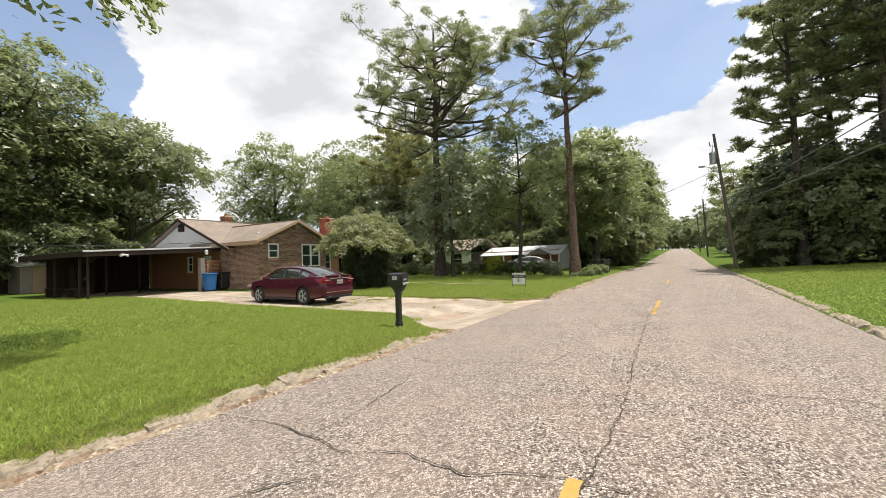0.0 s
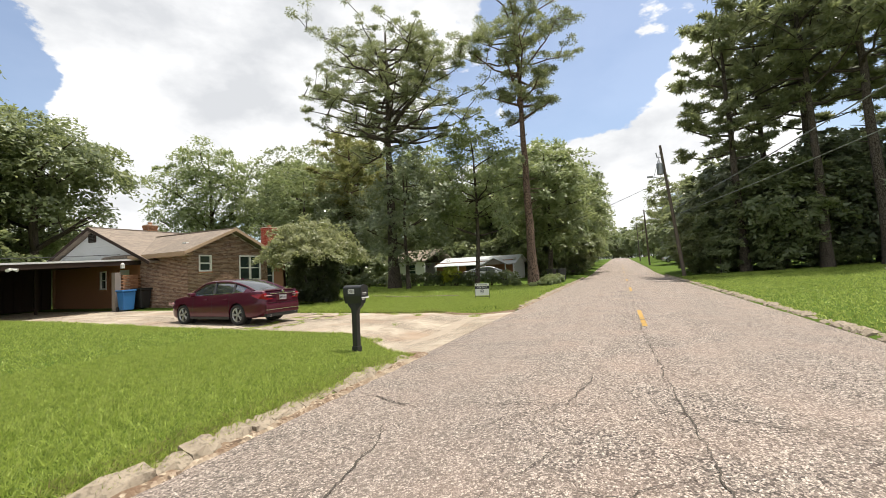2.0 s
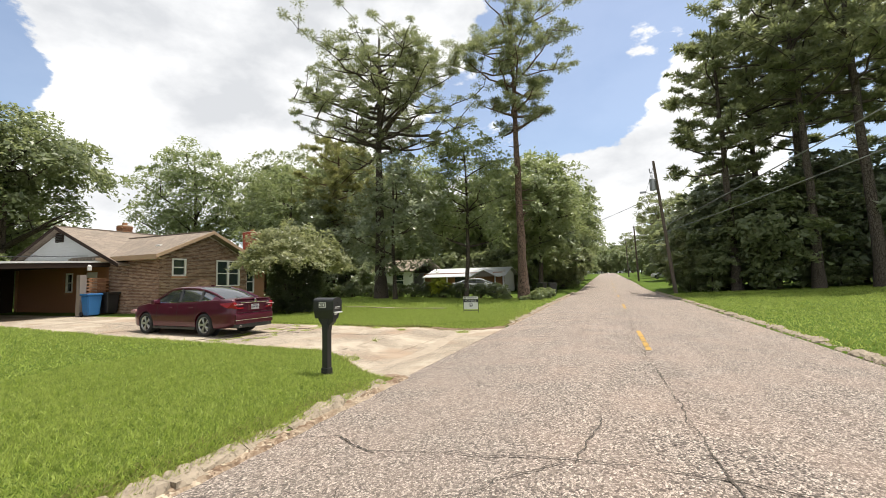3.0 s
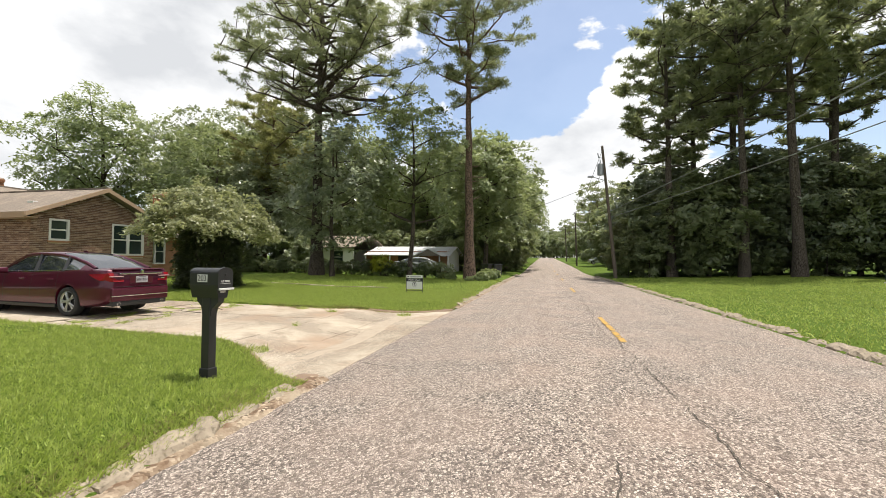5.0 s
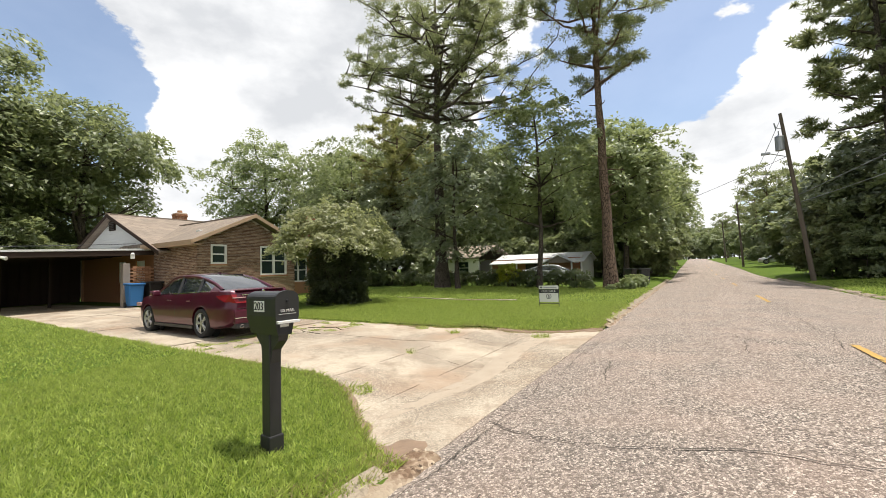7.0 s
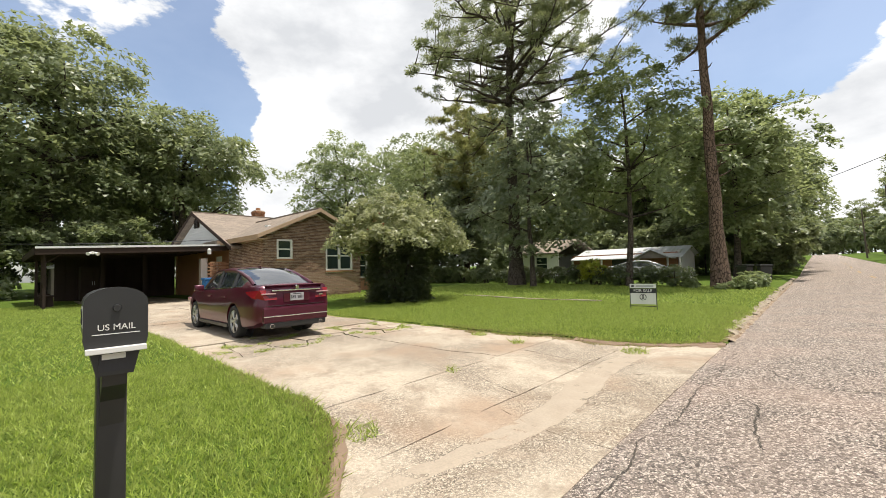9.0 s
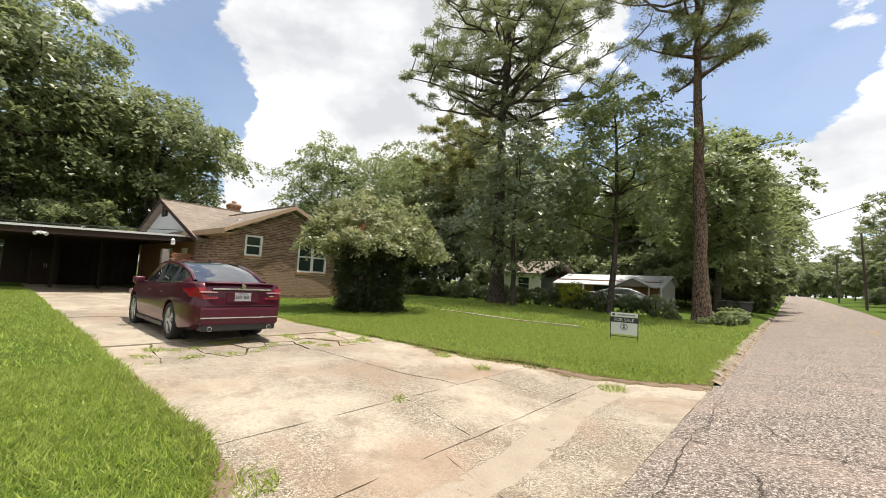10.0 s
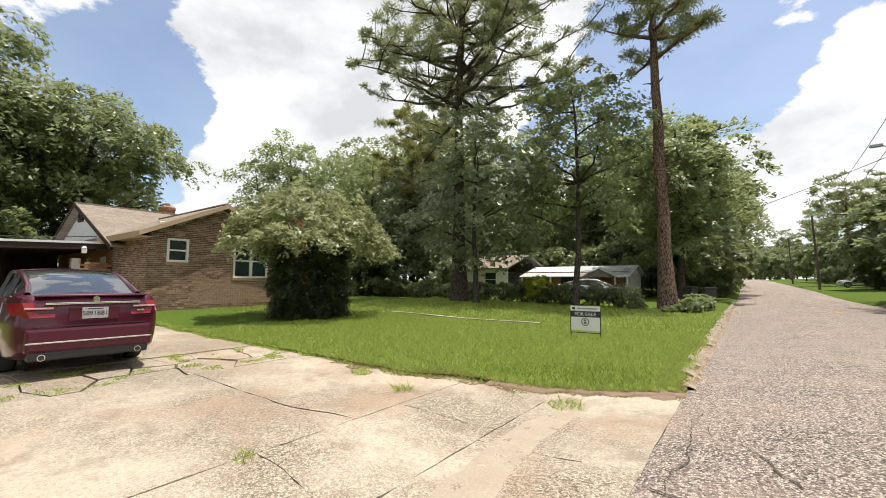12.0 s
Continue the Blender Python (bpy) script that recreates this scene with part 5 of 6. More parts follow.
part("porch_window", boxes((0.5, 2.0, 0.05, 0.1, 0.8, 1.9)), M_WINDOW, nh)
part("house_roof_front", roof_plane(bmesh.new(), [(-10.1, -3.6, 2.5), (-2.9, -3.6, 2.5), (-2.9, 1.0, 3.9), (-10.1, 1.0, 3.9)], 0.12), M_SHINGLE, nh)
part("house_roof_back", roof_plane(bmesh.new(), [(-10.1, 1.0, 3.9), (-2.9, 1.0, 3.9), (-2.9, 5.5, 2.5), (-10.1, 5.5, 2.5)], 0.12), M_SHINGLE, nh)
part("metal_roof_front", roof_plane(bmesh.new(), [(-2.9, -1.2, 1.78), (6.4, -1.2, 1.78), (6.4, 2.4, 2.75), (-2.9, 2.4, 2.75)], 0.06), M_METAL_ROOF, nh, "pale ribbed metal roof")
part("metal_roof_back", roof_plane(bmesh.new(), [(-2.9, 2.4, 2.75), (6.4, 2.4, 2.75), (6.4, 5.6, 1.9), (-2.9, 5.6, 1.9)], 0.06), M_METAL_ROOF, nh)
for k in range(31):
    x = -2.85 + k * 0.3
    part("roof_rib", roof_plane(bmesh.new(), [(x, -1.2, 1.81), (x + 0.03, -1.2, 1.81), (x + 0.03, 2.4, 2.78), (x, 2.4, 2.78)], 0.03), M_METAL_ROOF, nh)
bm = bmesh.new()
prism(bm, [(3.0, 1.72), (5.4, 1.72), (4.2, 2.35)], -1.5, 1.2, "y")
part("porch_gable", bm, M_GREYWOOD, nh, "small brown porch gable")
for s in (-1, 1):
    part("porch_roof", roof_plane(bmesh.new(), [(4.2, -1.7, 2.43), (4.2 + s * 1.5, -1.7, 1.70), (4.2 + s * 1.5, 2.0, 1.70), (4.2, 2.0, 2.43)], 0.06), M_METAL_ROOF, nh)
for x in (-2.7, 0.0, 3.1, 5.3, 6.2):
    part("porch_post", boxes((x - 0.06, x + 0.06, -1.15, -1.03, -0.3, 1.8)), M_WHITE, nh)


# ---- the car ----
def smooth_line(rows, x):
    for (x0, a), (x1, b) in zip(rows, rows[1:]):
        if x <= x1:
            t = (x - x0) / (x1 - x0)
            return a + (b - a) * (t * t * (3 - 2 * t) * 0.4 + t * 0.6)
    return rows[-1][1]


DECK = [(-2.54, 0.86), (-2.50, 1.00), (-2.42, 1.075), (-2.2, 1.085), (-1.7, 1.08), (-1.0, 1.04), (0.0, 1.00), (0.95, 0.985), (1.3, 0.985), (1.8, 0.92), (2.15, 0.83), (2.3, 0.72), (2.38, 0.60)]
HALF = [(-2.54, 0.70), (-2.50, 0.78), (-2.38, 0.86), (-2.0, 0.905), (-1.4, 0.922), (0.0, 0.918), (1.4, 0.918), (1.9, 0.88), (2.2, 0.76), (2.34, 0.58), (2.38, 0.48)]
SILL = [(-2.54, 0.36), (-2.3, 0.26), (-1.9, 0.21), (1.9, 0.20), (2.2, 0.22), (2.38, 0.30)]


def car_section(x):
    w, d, s = smooth_line(HALF, x), smooth_line(DECK, x), smooth_line(SILL, x)
    return [(0.0, s), (w * 0.86, s), (w * 0.955, s + 0.05), (w * 0.985, s + 0.17), (w, s + (d - s) * 0.45), (w * 0.992, s + (d - s) * 0.66), (w * 0.972, s + (d - s) * 0.70), (w * 0.955, d - 0.10), (w * 0.915, d - 0.025), (w * 0.83, d), (w * 0.45, d + 0.022), (0.0, d + 0.028)]


def loft(bm, sections):
    rings = [[bm.verts.new(p) for p in s] for s in sections]
    for a, b in zip(rings, rings[1:]):
        for i in range(len(a) - 1):
            bm.faces.new((a[i], a[i + 1], b[i + 1], b[i]))
    return rings


def car_body():
    bm = bmesh.new()
    xs = sorted({round(-2.54 + i * 0.12, 3) for i in range(41)} | {-2.54, -2.52, -2.48, -2.44, 2.3, 2.34, 2.38})
    secs = []
    for x in xs:
        s = car_section(x)
        secs.append([(x, y, z) for y, z in s] + [(x, -y, z) for y, z in s[-2:0:-1]] + [(x, s[0][0], s[0][1])])
    rings = loft(bm, secs)
    bm.faces.new(rings[0])
    bm.faces.new(rings[-1])
    bmesh.ops.remove_doubles(bm, verts=bm.verts, dist=0.0008)
    bmesh.ops.recalc_face_normals(bm, faces=bm.faces)
    return bm


def cut_with(bm, cutters, name, material):
    """The mesh of bm with the cutters taken out."""
    a = bpy.data.objects.new(name, bpy.data.meshes.new(name))
    bm.to_mesh(a.data)
    bm.free()
    b = bpy.data.objects.new("cutter", bpy.data.meshes.new("cutter"))
    cutters.to_mesh(b.data)
    cutters.free()
    for o in (a, b):
        scene.collection.objects.link(o)
    mod = a.modifiers.new("cut", "BOOLEAN")
    mod.object, mod.operation, mod.solver = b, "DIFFERENCE", "EXACT"
    bpy.context.view_layer.update()
    done = bpy.data.meshes.new_from_object(a.evaluated_get(bpy.context.evaluated_depsgraph_get()))
    for o in (a, b):
        bpy.data.objects.remove(o)
    done.materials.clear()
    done.materials.append(material)
    done.polygons.foreach_set("use_smooth", [True] * len(done.polygons))
    done.set_sharp_from_angle(angle=radians(32))
    return done


AXLES, TRACK = (-1.388, 1.388), 0.80
M_LENS = worn("red_lamp_lens", (0.26, 0.012, 0.02), (0.20, 0.010, 0.016), 6.0, 0.12, fleck=0.02, depth=0.0)
M_LENS_PALE = worn("clear_lamp_lens", (0.50, 0.30, 0.30), (0.42, 0.24, 0.25), 6.0, 0.1, fleck=0.02, depth=0.0)
# plate enamel greyed: the shade on the car's rear is put into its colour
M_PLATE = worn("shaded_plate_enamel", (0.42, 0.41, 0.43), (0.34, 0.33, 0.36), 9.0, 0.5, fleck=0.1)
M_INK = worn("dark_ink", (0.02, 0.02, 0.025), (0.03, 0.03, 0.035), 9.0, 0.6, fleck=0.02)


def lettering(name, text, size, m, material, parent, thick=0.002):
    cu = bpy.data.curves.new(name, "FONT")
    cu.body, cu.size, cu.extrude, cu.align_x, cu.align_y = text, size, thick, "CENTER", "CENTER"
    tmp = bpy.data.objects.new(name, cu)
    scene.collection.objects.link(tmp)
    bpy.context.view_layer.update()
    me = bpy.data.meshes.new_from_object(tmp.evaluated_get(bpy.context.evaluated_depsgraph_get()))
    bpy.data.objects.remove(tmp)
    me.materials.clear()
    me.materials.append(material)
    ob = new(name, me)
    ob.parent = parent
    ob.matrix_basis = m
    return ob


def build_wheel(car, x, side):
    w = thing_part("wheel", car, pose(x, side * TRACK, 0.335, 0, 0, 0 if side > 0 else 180))
    bm = bmesh.new()
    prof = [(0.225, 0.02), (0.235, 0.095), (0.30, 0.115), (0.327, 0.10), (0.335, 0.06), (0.335, -0.06), (0.327, -0.10), (0.30, -0.115), (0.235, -0.095)]
    n = 36
    rings = [[bm.verts.new((r * math.cos(2 * math.pi * k / n), y, r * math.sin(2 * math.pi * k / n))) for r, y in prof] for k in range(n)]
    for k in range(n):
        a, b = rings[k], rings[(k + 1) % n]
        for i in range(len(prof) - 1):
            bm.faces.new((a[i], a[i + 1], b[i + 1], b[i]))
    part("tyre", bm, M_RUBBER, w, smooth=True)
    bm = rod(bmesh.new(), (0, -0.06, 0), (0, 0.03, 0), 0.228, 0.228, 32)
    part("rim_well", bm, M_BLACK, w)
    bm = bmesh.new()
    for k in range(5):
        for d in (-0.16, 0.16):
            a = 2 * math.pi * k / 5 + d
            p, q = Vector((math.cos(a - d * 1.6) * 0.05, 0.075, math.sin(a - d * 1.6) * 0.05)), Vector((math.cos(a) * 0.222, 0.085, math.sin(a) * 0.222))
            rod(bm, p, q, 0.024, 0.016, 6)
    part("spoke_set", bm, M_ALLOY, w, "five twin alloy spokes")
    part("hub_cap", rod(bmesh.new(), (0, 0.05, 0), (0, 0.095, 0), 0.06, 0.05, 16), M_ALLOY, w)
    bm = bmesh.new()
    rr = [[bm.verts.new((r * math.cos(2 * math.pi * k / 32), y, r * math.sin(2 * math.pi * k / 32))) for r, y in ((0.21, 0.06), (0.235, 0.10), (0.24, 0.08))] for k in range(32)]
    for k in range(32):
        a, b = rr[k], rr[(k + 1) % 32]
        for i in range(2):
            bm.faces.new((a[i], a[i + 1], b[i + 1], b[i]))
    part("rim_lip", bm, M_ALLOY, w, smooth=True)


def thing_part(name, parent, m):
    ob = new(name)
    ob.empty_display_size = 0.1
    ob.parent = parent
    ob.matrix_basis = m
    return ob


def build_car(at, turn, paint, label, group="", plate=True):
    car = thing("car", label, "car", at, turn, group)
    cut = bmesh.new()
    for x in AXLES:
        for s in (-1, 1):
            rod(cut, (x, s * 0.60, 0.335), (x, s * 1.2, 0.335), 0.385, 0.385, 40)
    body = new("body", cut_with(car_body(), cut, "body", paint))
    body.parent = car
    for x in AXLES:
        for s in (-1, 1):
            bm = bmesh.new()
            rod(bm, (x, s * 0.585, 0.335), (x, s * 0.605, 0.335), 0.38, 0.38, 24)
            part("arch_liner", bm, M_BLACK, car)
            build_wheel(car, x, s)
    # cabin: glass all round, painted roof, rails and pillars
    rows = [(-1.98, 0.80, 1.07, 0.62, 1.085), (-1.62, 0.80, 1.055, 0.58, 1.235), (-1.20, 0.805, 1.045, 0.575, 1.365), (-0.80, 0.81, 1.03, 0.575, 1.438), (-0.35, 0.81, 1.01, 0.58, 1.463), (0.10, 0.81, 1.0, 0.58, 1.455), (0.42, 0.805, 0.99, 0.575, 1.415),
            (0.80, 0.80, 0.985, 0.575, 1.255), (1.32, 0.78, 0.98, 0.58, 0.995)]

    def cabin(r):
        x, wb, zb, wt, zt = r
        return [(x, wb + 0.005, zb - 0.06), (x, wb, zb), (x, wt + (wb - wt) * 0.45, zb + (zt - zb) * 0.62), (x, wt + 0.06, zt - (zt - zb) * 0.10), (x, wt, zt), (x, wt * 0.5, zt + 0.022), (x, 0, zt + 0.028)]
    secs = [cabin(r) for r in rows]
    full = [s + [(x, -y, z) for x, y, z in s[-2::-1]] for s in secs]
    n = len(full[0])

    def panel(pick, name, material, grow=0.0, label="", half=None):
        bm = bmesh.new()
        vs = [[bm.verts.new((x, y * (1 + grow), z + grow * 0.3)) for x, y, z in s] for s in full]
        for i in range(len(full) - 1):
            for j in range(n - 1):
                if pick(i, min(j, n - 2 - j)) and half in (None, int(j > n - 2 - j)):
                    bm.faces.new((vs[i][j], vs[i][j + 1], vs[i + 1][j + 1], vs[i + 1][j]))
        bmesh.ops.delete(bm, geom=[v for v in bm.verts if not v.link_faces], context="VERTS")
        return part(name, bm, material, car, label, smooth=True)
    panel(lambda i, j: True, "cabin_glass", M_CARGLASS, 0.0, "dark tinted window glass")
    panel(lambda i, j: 3 <= i <= 5 and j >= 3, "roof", paint, 0.012)
    for side in (0, 1):
        panel(lambda i, j: i == 0 and j in (0, 1, 2), "rear_quarter", paint, 0.012, half=side)
    for s in (-1, 1):
        bm = bmesh.new()
        pts = [Vector((x, s * y, z)) for x, y, z in (sec[3] for sec in secs)]
        bm.free()
        v, f = [], []
        fine = [pts[i].lerp(pts[i + 1], k / 3) for i in range(len(pts) - 1) for k in range(3)] + [pts[-1]]
        tube(v, f, fine, [0.042] * len(fine), 8)
        o = new("roof_rail", mesh_of("roof_rail", v, f, paint, True))
        o.parent = car
        bm = bmesh.new()
        belt = [Vector((x, s * (y + 0.012), z + 0.005)) for x, y, z in (sec[1] for sec in secs)]
        for a, b in zip(belt[1:-1], belt[2:-1]):
            rod(bm, a, b, 0.011, 0.011, 6)
        arc = [Vector((x, s * (y + 0.012), z)) for x, y, z in (sec[3] for sec in secs)]
        for a, b in zip(arc[1:-1], arc[2:-1]):
            rod(bm, a + Vector((0, 0, -0.05)), b + Vector((0, 0, -0.05)), 0.009, 0.009, 6)
        part("window_trim", bm, M_CHROME, car, "chrome window trim")
        for x0, x1 in ((-0.22, -0.10), (-1.16, -1.06)):
            bm = bmesh.new()
            lo = Vector(((x0 + x1) / 2, s * 0.812, 1.0))
            hi = Vector(((x0 + x1) / 2 + 0.02, s * 0.655, 1.42 if x0 > -1 else 1.36))
            rod(bm, lo, hi, 0.05, 0.035, 4)
            part("pillar", bm, M_BLACK, car)
        for x in (-0.16, 0.82, -1.02):
            v, f = [], []
            for i in range(9):
                t = i / 8
                sec = car_section(x)
                yy, zz = sec[3 + int(t * 5.99)] if t < 1 else sec[8]
                v += [(x - 0.006, s * (yy + 0.004), zz), (x + 0.006, s * (yy + 0.004), zz)]
            f = [(2 * i, 2 * i + 1, 2 * i + 3, 2 * i + 2) for i in range(8)]
            o = new("door_gap", mesh_of("door_gap", v, f, M_BLACK))
            o.parent = car
        for x in (-0.85, 0.12):
            part("door_handle", rod(bmesh.new(), (x - 0.1, s * 0.925, 0.845), (x + 0.1, s * 0.925, 0.845), 0.017, 0.017, 8), paint, car)
        bm = box(bmesh.new(), -0.09, 0.09, -0.11, 0.11, -0.07, 0.07, 0.035)
        mir = part("mirror", bm, paint, car, smooth=True)
        mir.matrix_basis = pose(0.78, s * 0.98, 1.02)
        part("mirror_stem", rod(bmesh.new(), (0, -s * 0.2, -0.05), (0, -s * 0.05, -0.02), 0.025, 0.025, 6), M_BLACK, mir)
        part("side_skirt", boxes((-1.0, 1.0, s * 0.86 - 0.05, s * 0.86 + 0.05, 0.19, 0.27), bevel=0.012), M_BLACK, car)
        # lamps
        bm = bmesh.new()
        prism(bm, [(-2.555, 0.80), (-2.49, 0.995), (-2.05, 0.965), (-2.15, 0.905), (-2.35, 0.83)], s * 0.45 if s > 0 else -0.945, 0.945 if s > 0 else -0.45, "y")
        for v in bm.verts:
            wide = smooth_line(HALF, max(-2.54, v.co.x)) + 0.006
            if abs(v.co.y) > 0.6:
                v.co.y = math.copysign(min(abs(v.co.y), wide), v.co.y)
            else:
                v.co.x = max(v.co.x, -2.2) if v.co.x > -2.3 else v.co.x
        part("tail_lamp", bm, M_LENS, car, "red wraparound tail lamp")
        part("tail_lamp_band", boxes((-2.566, -2.50, s * 0.62 - 0.15, s * 0.62 + 0.15, 0.905, 0.930), bevel=0.008), M_LENS_PALE, car)
        bm = bmesh.new()
        box(bm, 2.05, 2.30, s * 0.68 - 0.16, s * 0.68 + 0.16, 0.66, 0.76, 0.03)
        part("head_lamp", bm, M_LENS_PALE, car)
        part("exhaust_tip", rod(bmesh.new(), (-2.565, s * 0.56, 0.285), (-2.42, s * 0.56, 0.295), 0.044, 0.042, 16), M_CHROME, car)
        part("exhaust_mouth", rod(bmesh.new(), (-2.571, s * 0.56, 0.285), (-2.56, s * 0.56, 0.285), 0.034, 0.034, 16), M_BLACK, car)
    part("boot_chrome_bar", boxes((-2.568, -2.50, -0.56, 0.56, 0.965, 0.993), bevel=0.008), M_CHROME, car, "chrome bar across the boot lid")
    part("boot_spoiler", boxes((-2.52, -2.34, -0.66, 0.66, 1.070, 1.088), bevel=0.008), paint, car)
    part("boot_recess", boxes((-2.552, -2.49, -0.30, 0.30, 0.745, 0.925), bevel=0.012), paint, car)
    part("boot_gap", boxes((-2.556, -2.50, -0.66, 0.66, 0.676, 0.686)), M_BLACK, car)
    part("bumper_chrome_strip", boxes((-2.585, -2.48, -0.735, 0.735, 0.462, 0.486), bevel=0.008), M_CHROME, car, "thin chrome strip along the bumper")
    bm = box(bmesh.new(), -2.572, -2.30, -0.74, 0.74, 0.345, 0.66, 0.04)
    part("rear_bumper", bm, paint, car, smooth=False)
    bm = box(bmesh.new(), -2.555, -2.25, -0.70, 0.70, 0.24, 0.36, 0.03)
    part("diffuser", bm, M_BLACK, car, "black lower bumper")
    part("badge", rod(bmesh.new(), (-2.575, 0, 1.03), (-2.54, 0, 1.03), 0.045, 0.05, 6), M_CHROME, car)
    part("trim_badge", boxes((-2.57, -2.54, -0.62, -0.52, 0.845, 0.87)), M_CHROME, car)
    part("aerial_fin", boxes((-0.72, -0.58, -0.012, 0.012, 1.44, 1.52), bevel=0.01), paint, car)
    part("third_brake_lamp", boxes((-1.97, -1.93, -0.12, 0.12, 1.10, 1.115)), M_LENS, car)
    if plate:
        p = part("number_plate", boxes((-2.567, -2.548, -0.155, 0.155, 0.765, 0.917), bevel=0.004), M_PLATE, car, "white number plate greyed for shade")
        lettering("plate_text", "5891BB1", 0.085, pose(-2.5685, 0, 0.835, 90, 0, -90), M_INK, p)
        part("plate_bar", boxes((-2.5688, -2.567, -0.09, 0.09, 0.892, 0.905)), M_INK, p)
    return car


red_car = build_car((-12.58, 11.44, drive_z(-12.6)), 178.0, M_PAINT, "dark red four-door saloon car parked on the drive")
red_car.scale = (0.92, 0.86, 0.93)

# ---- post boxes ----
M_GREEN_POST = worn("dark_green_plastic", (0.012, 0.030, 0.034), (0.02, 0.04, 0.044), 5.0, 0.5, fleck=0.05)


def arch_shell(bm, length, wide, low, high, inset=0.0, x0=0.0):
    """A post-box hull along x: flat floor, straight sides, rounded top."""
    w, r = wide / 2 - inset, wide / 2 - inset
    prof = [(-w * 0.92, low), (-w, low + 0.04), (-w, high - r * 0.62)]
    for k in range(1, 10):
        a = math.pi - math.pi * k / 10
        prof.append((r * math.cos(a), high - r * 0.62 + r * 0.62 * math.sin(a)))
    prof += [(w, high - r * 0.62), (w, low + 0.04), (w * 0.92, low)]
    prism(bm, prof, x0, x0 + length, "x")
    return bm


def post_box(at, turn, body, label, post_material, numbers, front_text, lid=None, long=0.38, wide=0.178):
    m = thing("post_box", label, "mailbox", at, turn)
    h, w = long / 2, wide / 2
    bm = bmesh.new()
    box(bm, -0.053, 0.053, -0.048, 0.048, -0.05, 0.92, 0.008)
    p = part("post", bm, post_material, m)
    part("base_collar", boxes((-0.065, 0.065, -0.06, 0.06, -0.04, 0.13), bevel=0.012), post_material, p)
    bm = bmesh.new()
    prism(bm, [(-h * 0.75, 0.90), (h * 0.9, 0.90), (h * 0.8, 0.83), (0.075, 0.76), (0.053, 0.66), (-0.053, 0.66), (-0.075, 0.78), (-h * 0.7, 0.84)], -0.038, 0.038, "y")
    part("bracket", bm, post_material, m)
    bm = bmesh.new()
    prism(bm, [(-w * 0.9, 0.985), (w * 0.9, 0.985), (w * 0.62, 0.875), (-w * 0.62, 0.875)], -h, h - 0.01, "x")
    part("newspaper_slot", bm, body, m)
    part("slot_mouth", boxes((h - 0.012, h - 0.006, -w * 0.55, w * 0.55, 0.89, 0.965)), M_INK, m)
    bm = arch_shell(bmesh.new(), long, wide, 0.975, 1.195, 0.0, -h)
    part("hull", bm, lid or body, m)
    bm = arch_shell(bmesh.new(), 0.025, wide + 0.012, 0.972, 1.203, 0.0, h)
    d = part("front_door", bm, body, m)
    part("door_lip", boxes((h + 0.025, h + 0.05, -w, w, 0.964, 0.984), bevel=0.003), M_WHITE, d, "bright white lip")
    part("slot_label", boxes((h - 0.008, h - 0.004, -0.04, 0.03, 0.935, 0.955)), M_WHITE, m)
    part("door_knob", rod(bmesh.new(), (h + 0.022, 0, 1.125), (h + 0.04, 0, 1.125), 0.014, 0.011, 14), body, d)
    if front_text:
        lettering("front_text", front_text, 0.031, pose(h + 0.0262, 0, 1.055, 90, 0, 90), M_WHITE, d)
        part("text_rule", boxes((h + 0.0252, h + 0.0262, -0.07, 0.07, 1.030, 1.033)), M_WHITE, d)
    part("flag", boxes((h - 0.10, h - 0.02, w + 0.002, w + 0.007, 1.09, 1.15), (h - 0.035, h - 0.02, w + 0.002, w + 0.007, 1.01, 1.09)), M_LENS, m, "red signal flag")
    if numbers:
        pl = part("number_plate", boxes((-0.08, 0.06, -w - 0.003, -w + 0.001, 1.045, 1.125), bevel=0.001), M_WHITE, m, "white number plate")
        lettering("numerals", numbers, 0.085, pose(-0.01, -w - 0.0036, 1.084, 90, 0, 0), M_INK, pl)
    return m


post_box((-5.0, 7.75, lawn_z(-5.0, 7.8) - 0.01), -5, M_BLACK, "black plastic post-mounted mailbox numbered 203", M_BLACK, "203", "US MAIL")
far_box = post_box((4.58, 12.77, lawn_z(4.58, 12.77) - 0.04), 180, M_GREEN_POST, "dark green mailbox across the road, its sunlit top painted white", M_GREEN_POST, "", "", None, 0.52, 0.235)
# white shell over the green hull: sunlight on the top, put in as colour
part("sunlit_top", arch_shell(bmesh.new(), 0.53, 0.245, 1.12, 1.205, 0.0, -0.265), M_WHITE, far_box, "white top painted for the sunlight on it")
for k in range(4):
    part("numeral_block", boxes((-0.15 + k * 0.08, -0.10 + k * 0.08, 0.118, 0.121, 1.04, 1.10)), M_WHITE, far_box)

# ---- sale sign ----
sign = thing("sale_sign", "white and black for-sale yard sign on a wire frame", "sign", (-6.21, 18.72, lawn_z(-6.2, 18.7)), 4)
for s in (-1, 1):
    part("leg", boxes((s * 0.31 - 0.009, s * 0.31 + 0.009, -0.009, 0.009, -0.1, 0.66)), M_BLACK, sign)
for z in (0.13, 0.60):
    part("cross_bar", boxes((-0.31, 0.31, -0.008, 0.008, z - 0.008, z + 0.008)), M_BLACK, sign)
pn = part("rider_panel", boxes((-0.31, 0.31, -0.016, -0.009, 0.595, 0.70)), M_WHITE, sign, "narrow white top panel")
part("printed_bar", boxes((-0.16, 0.25, -0.018, -0.016, 0.630, 0.662)), M_STEEL, pn)
part("printed_mark", boxes((-0.27, -0.21, -0.018, -0.016, 0.62, 0.67)), M_INK, pn)
pn = part("black_panel", boxes((-0.30, 0.30, -0.016, -0.009, 0.465, 0.585)), M_INK, sign, "black band with white lettering")
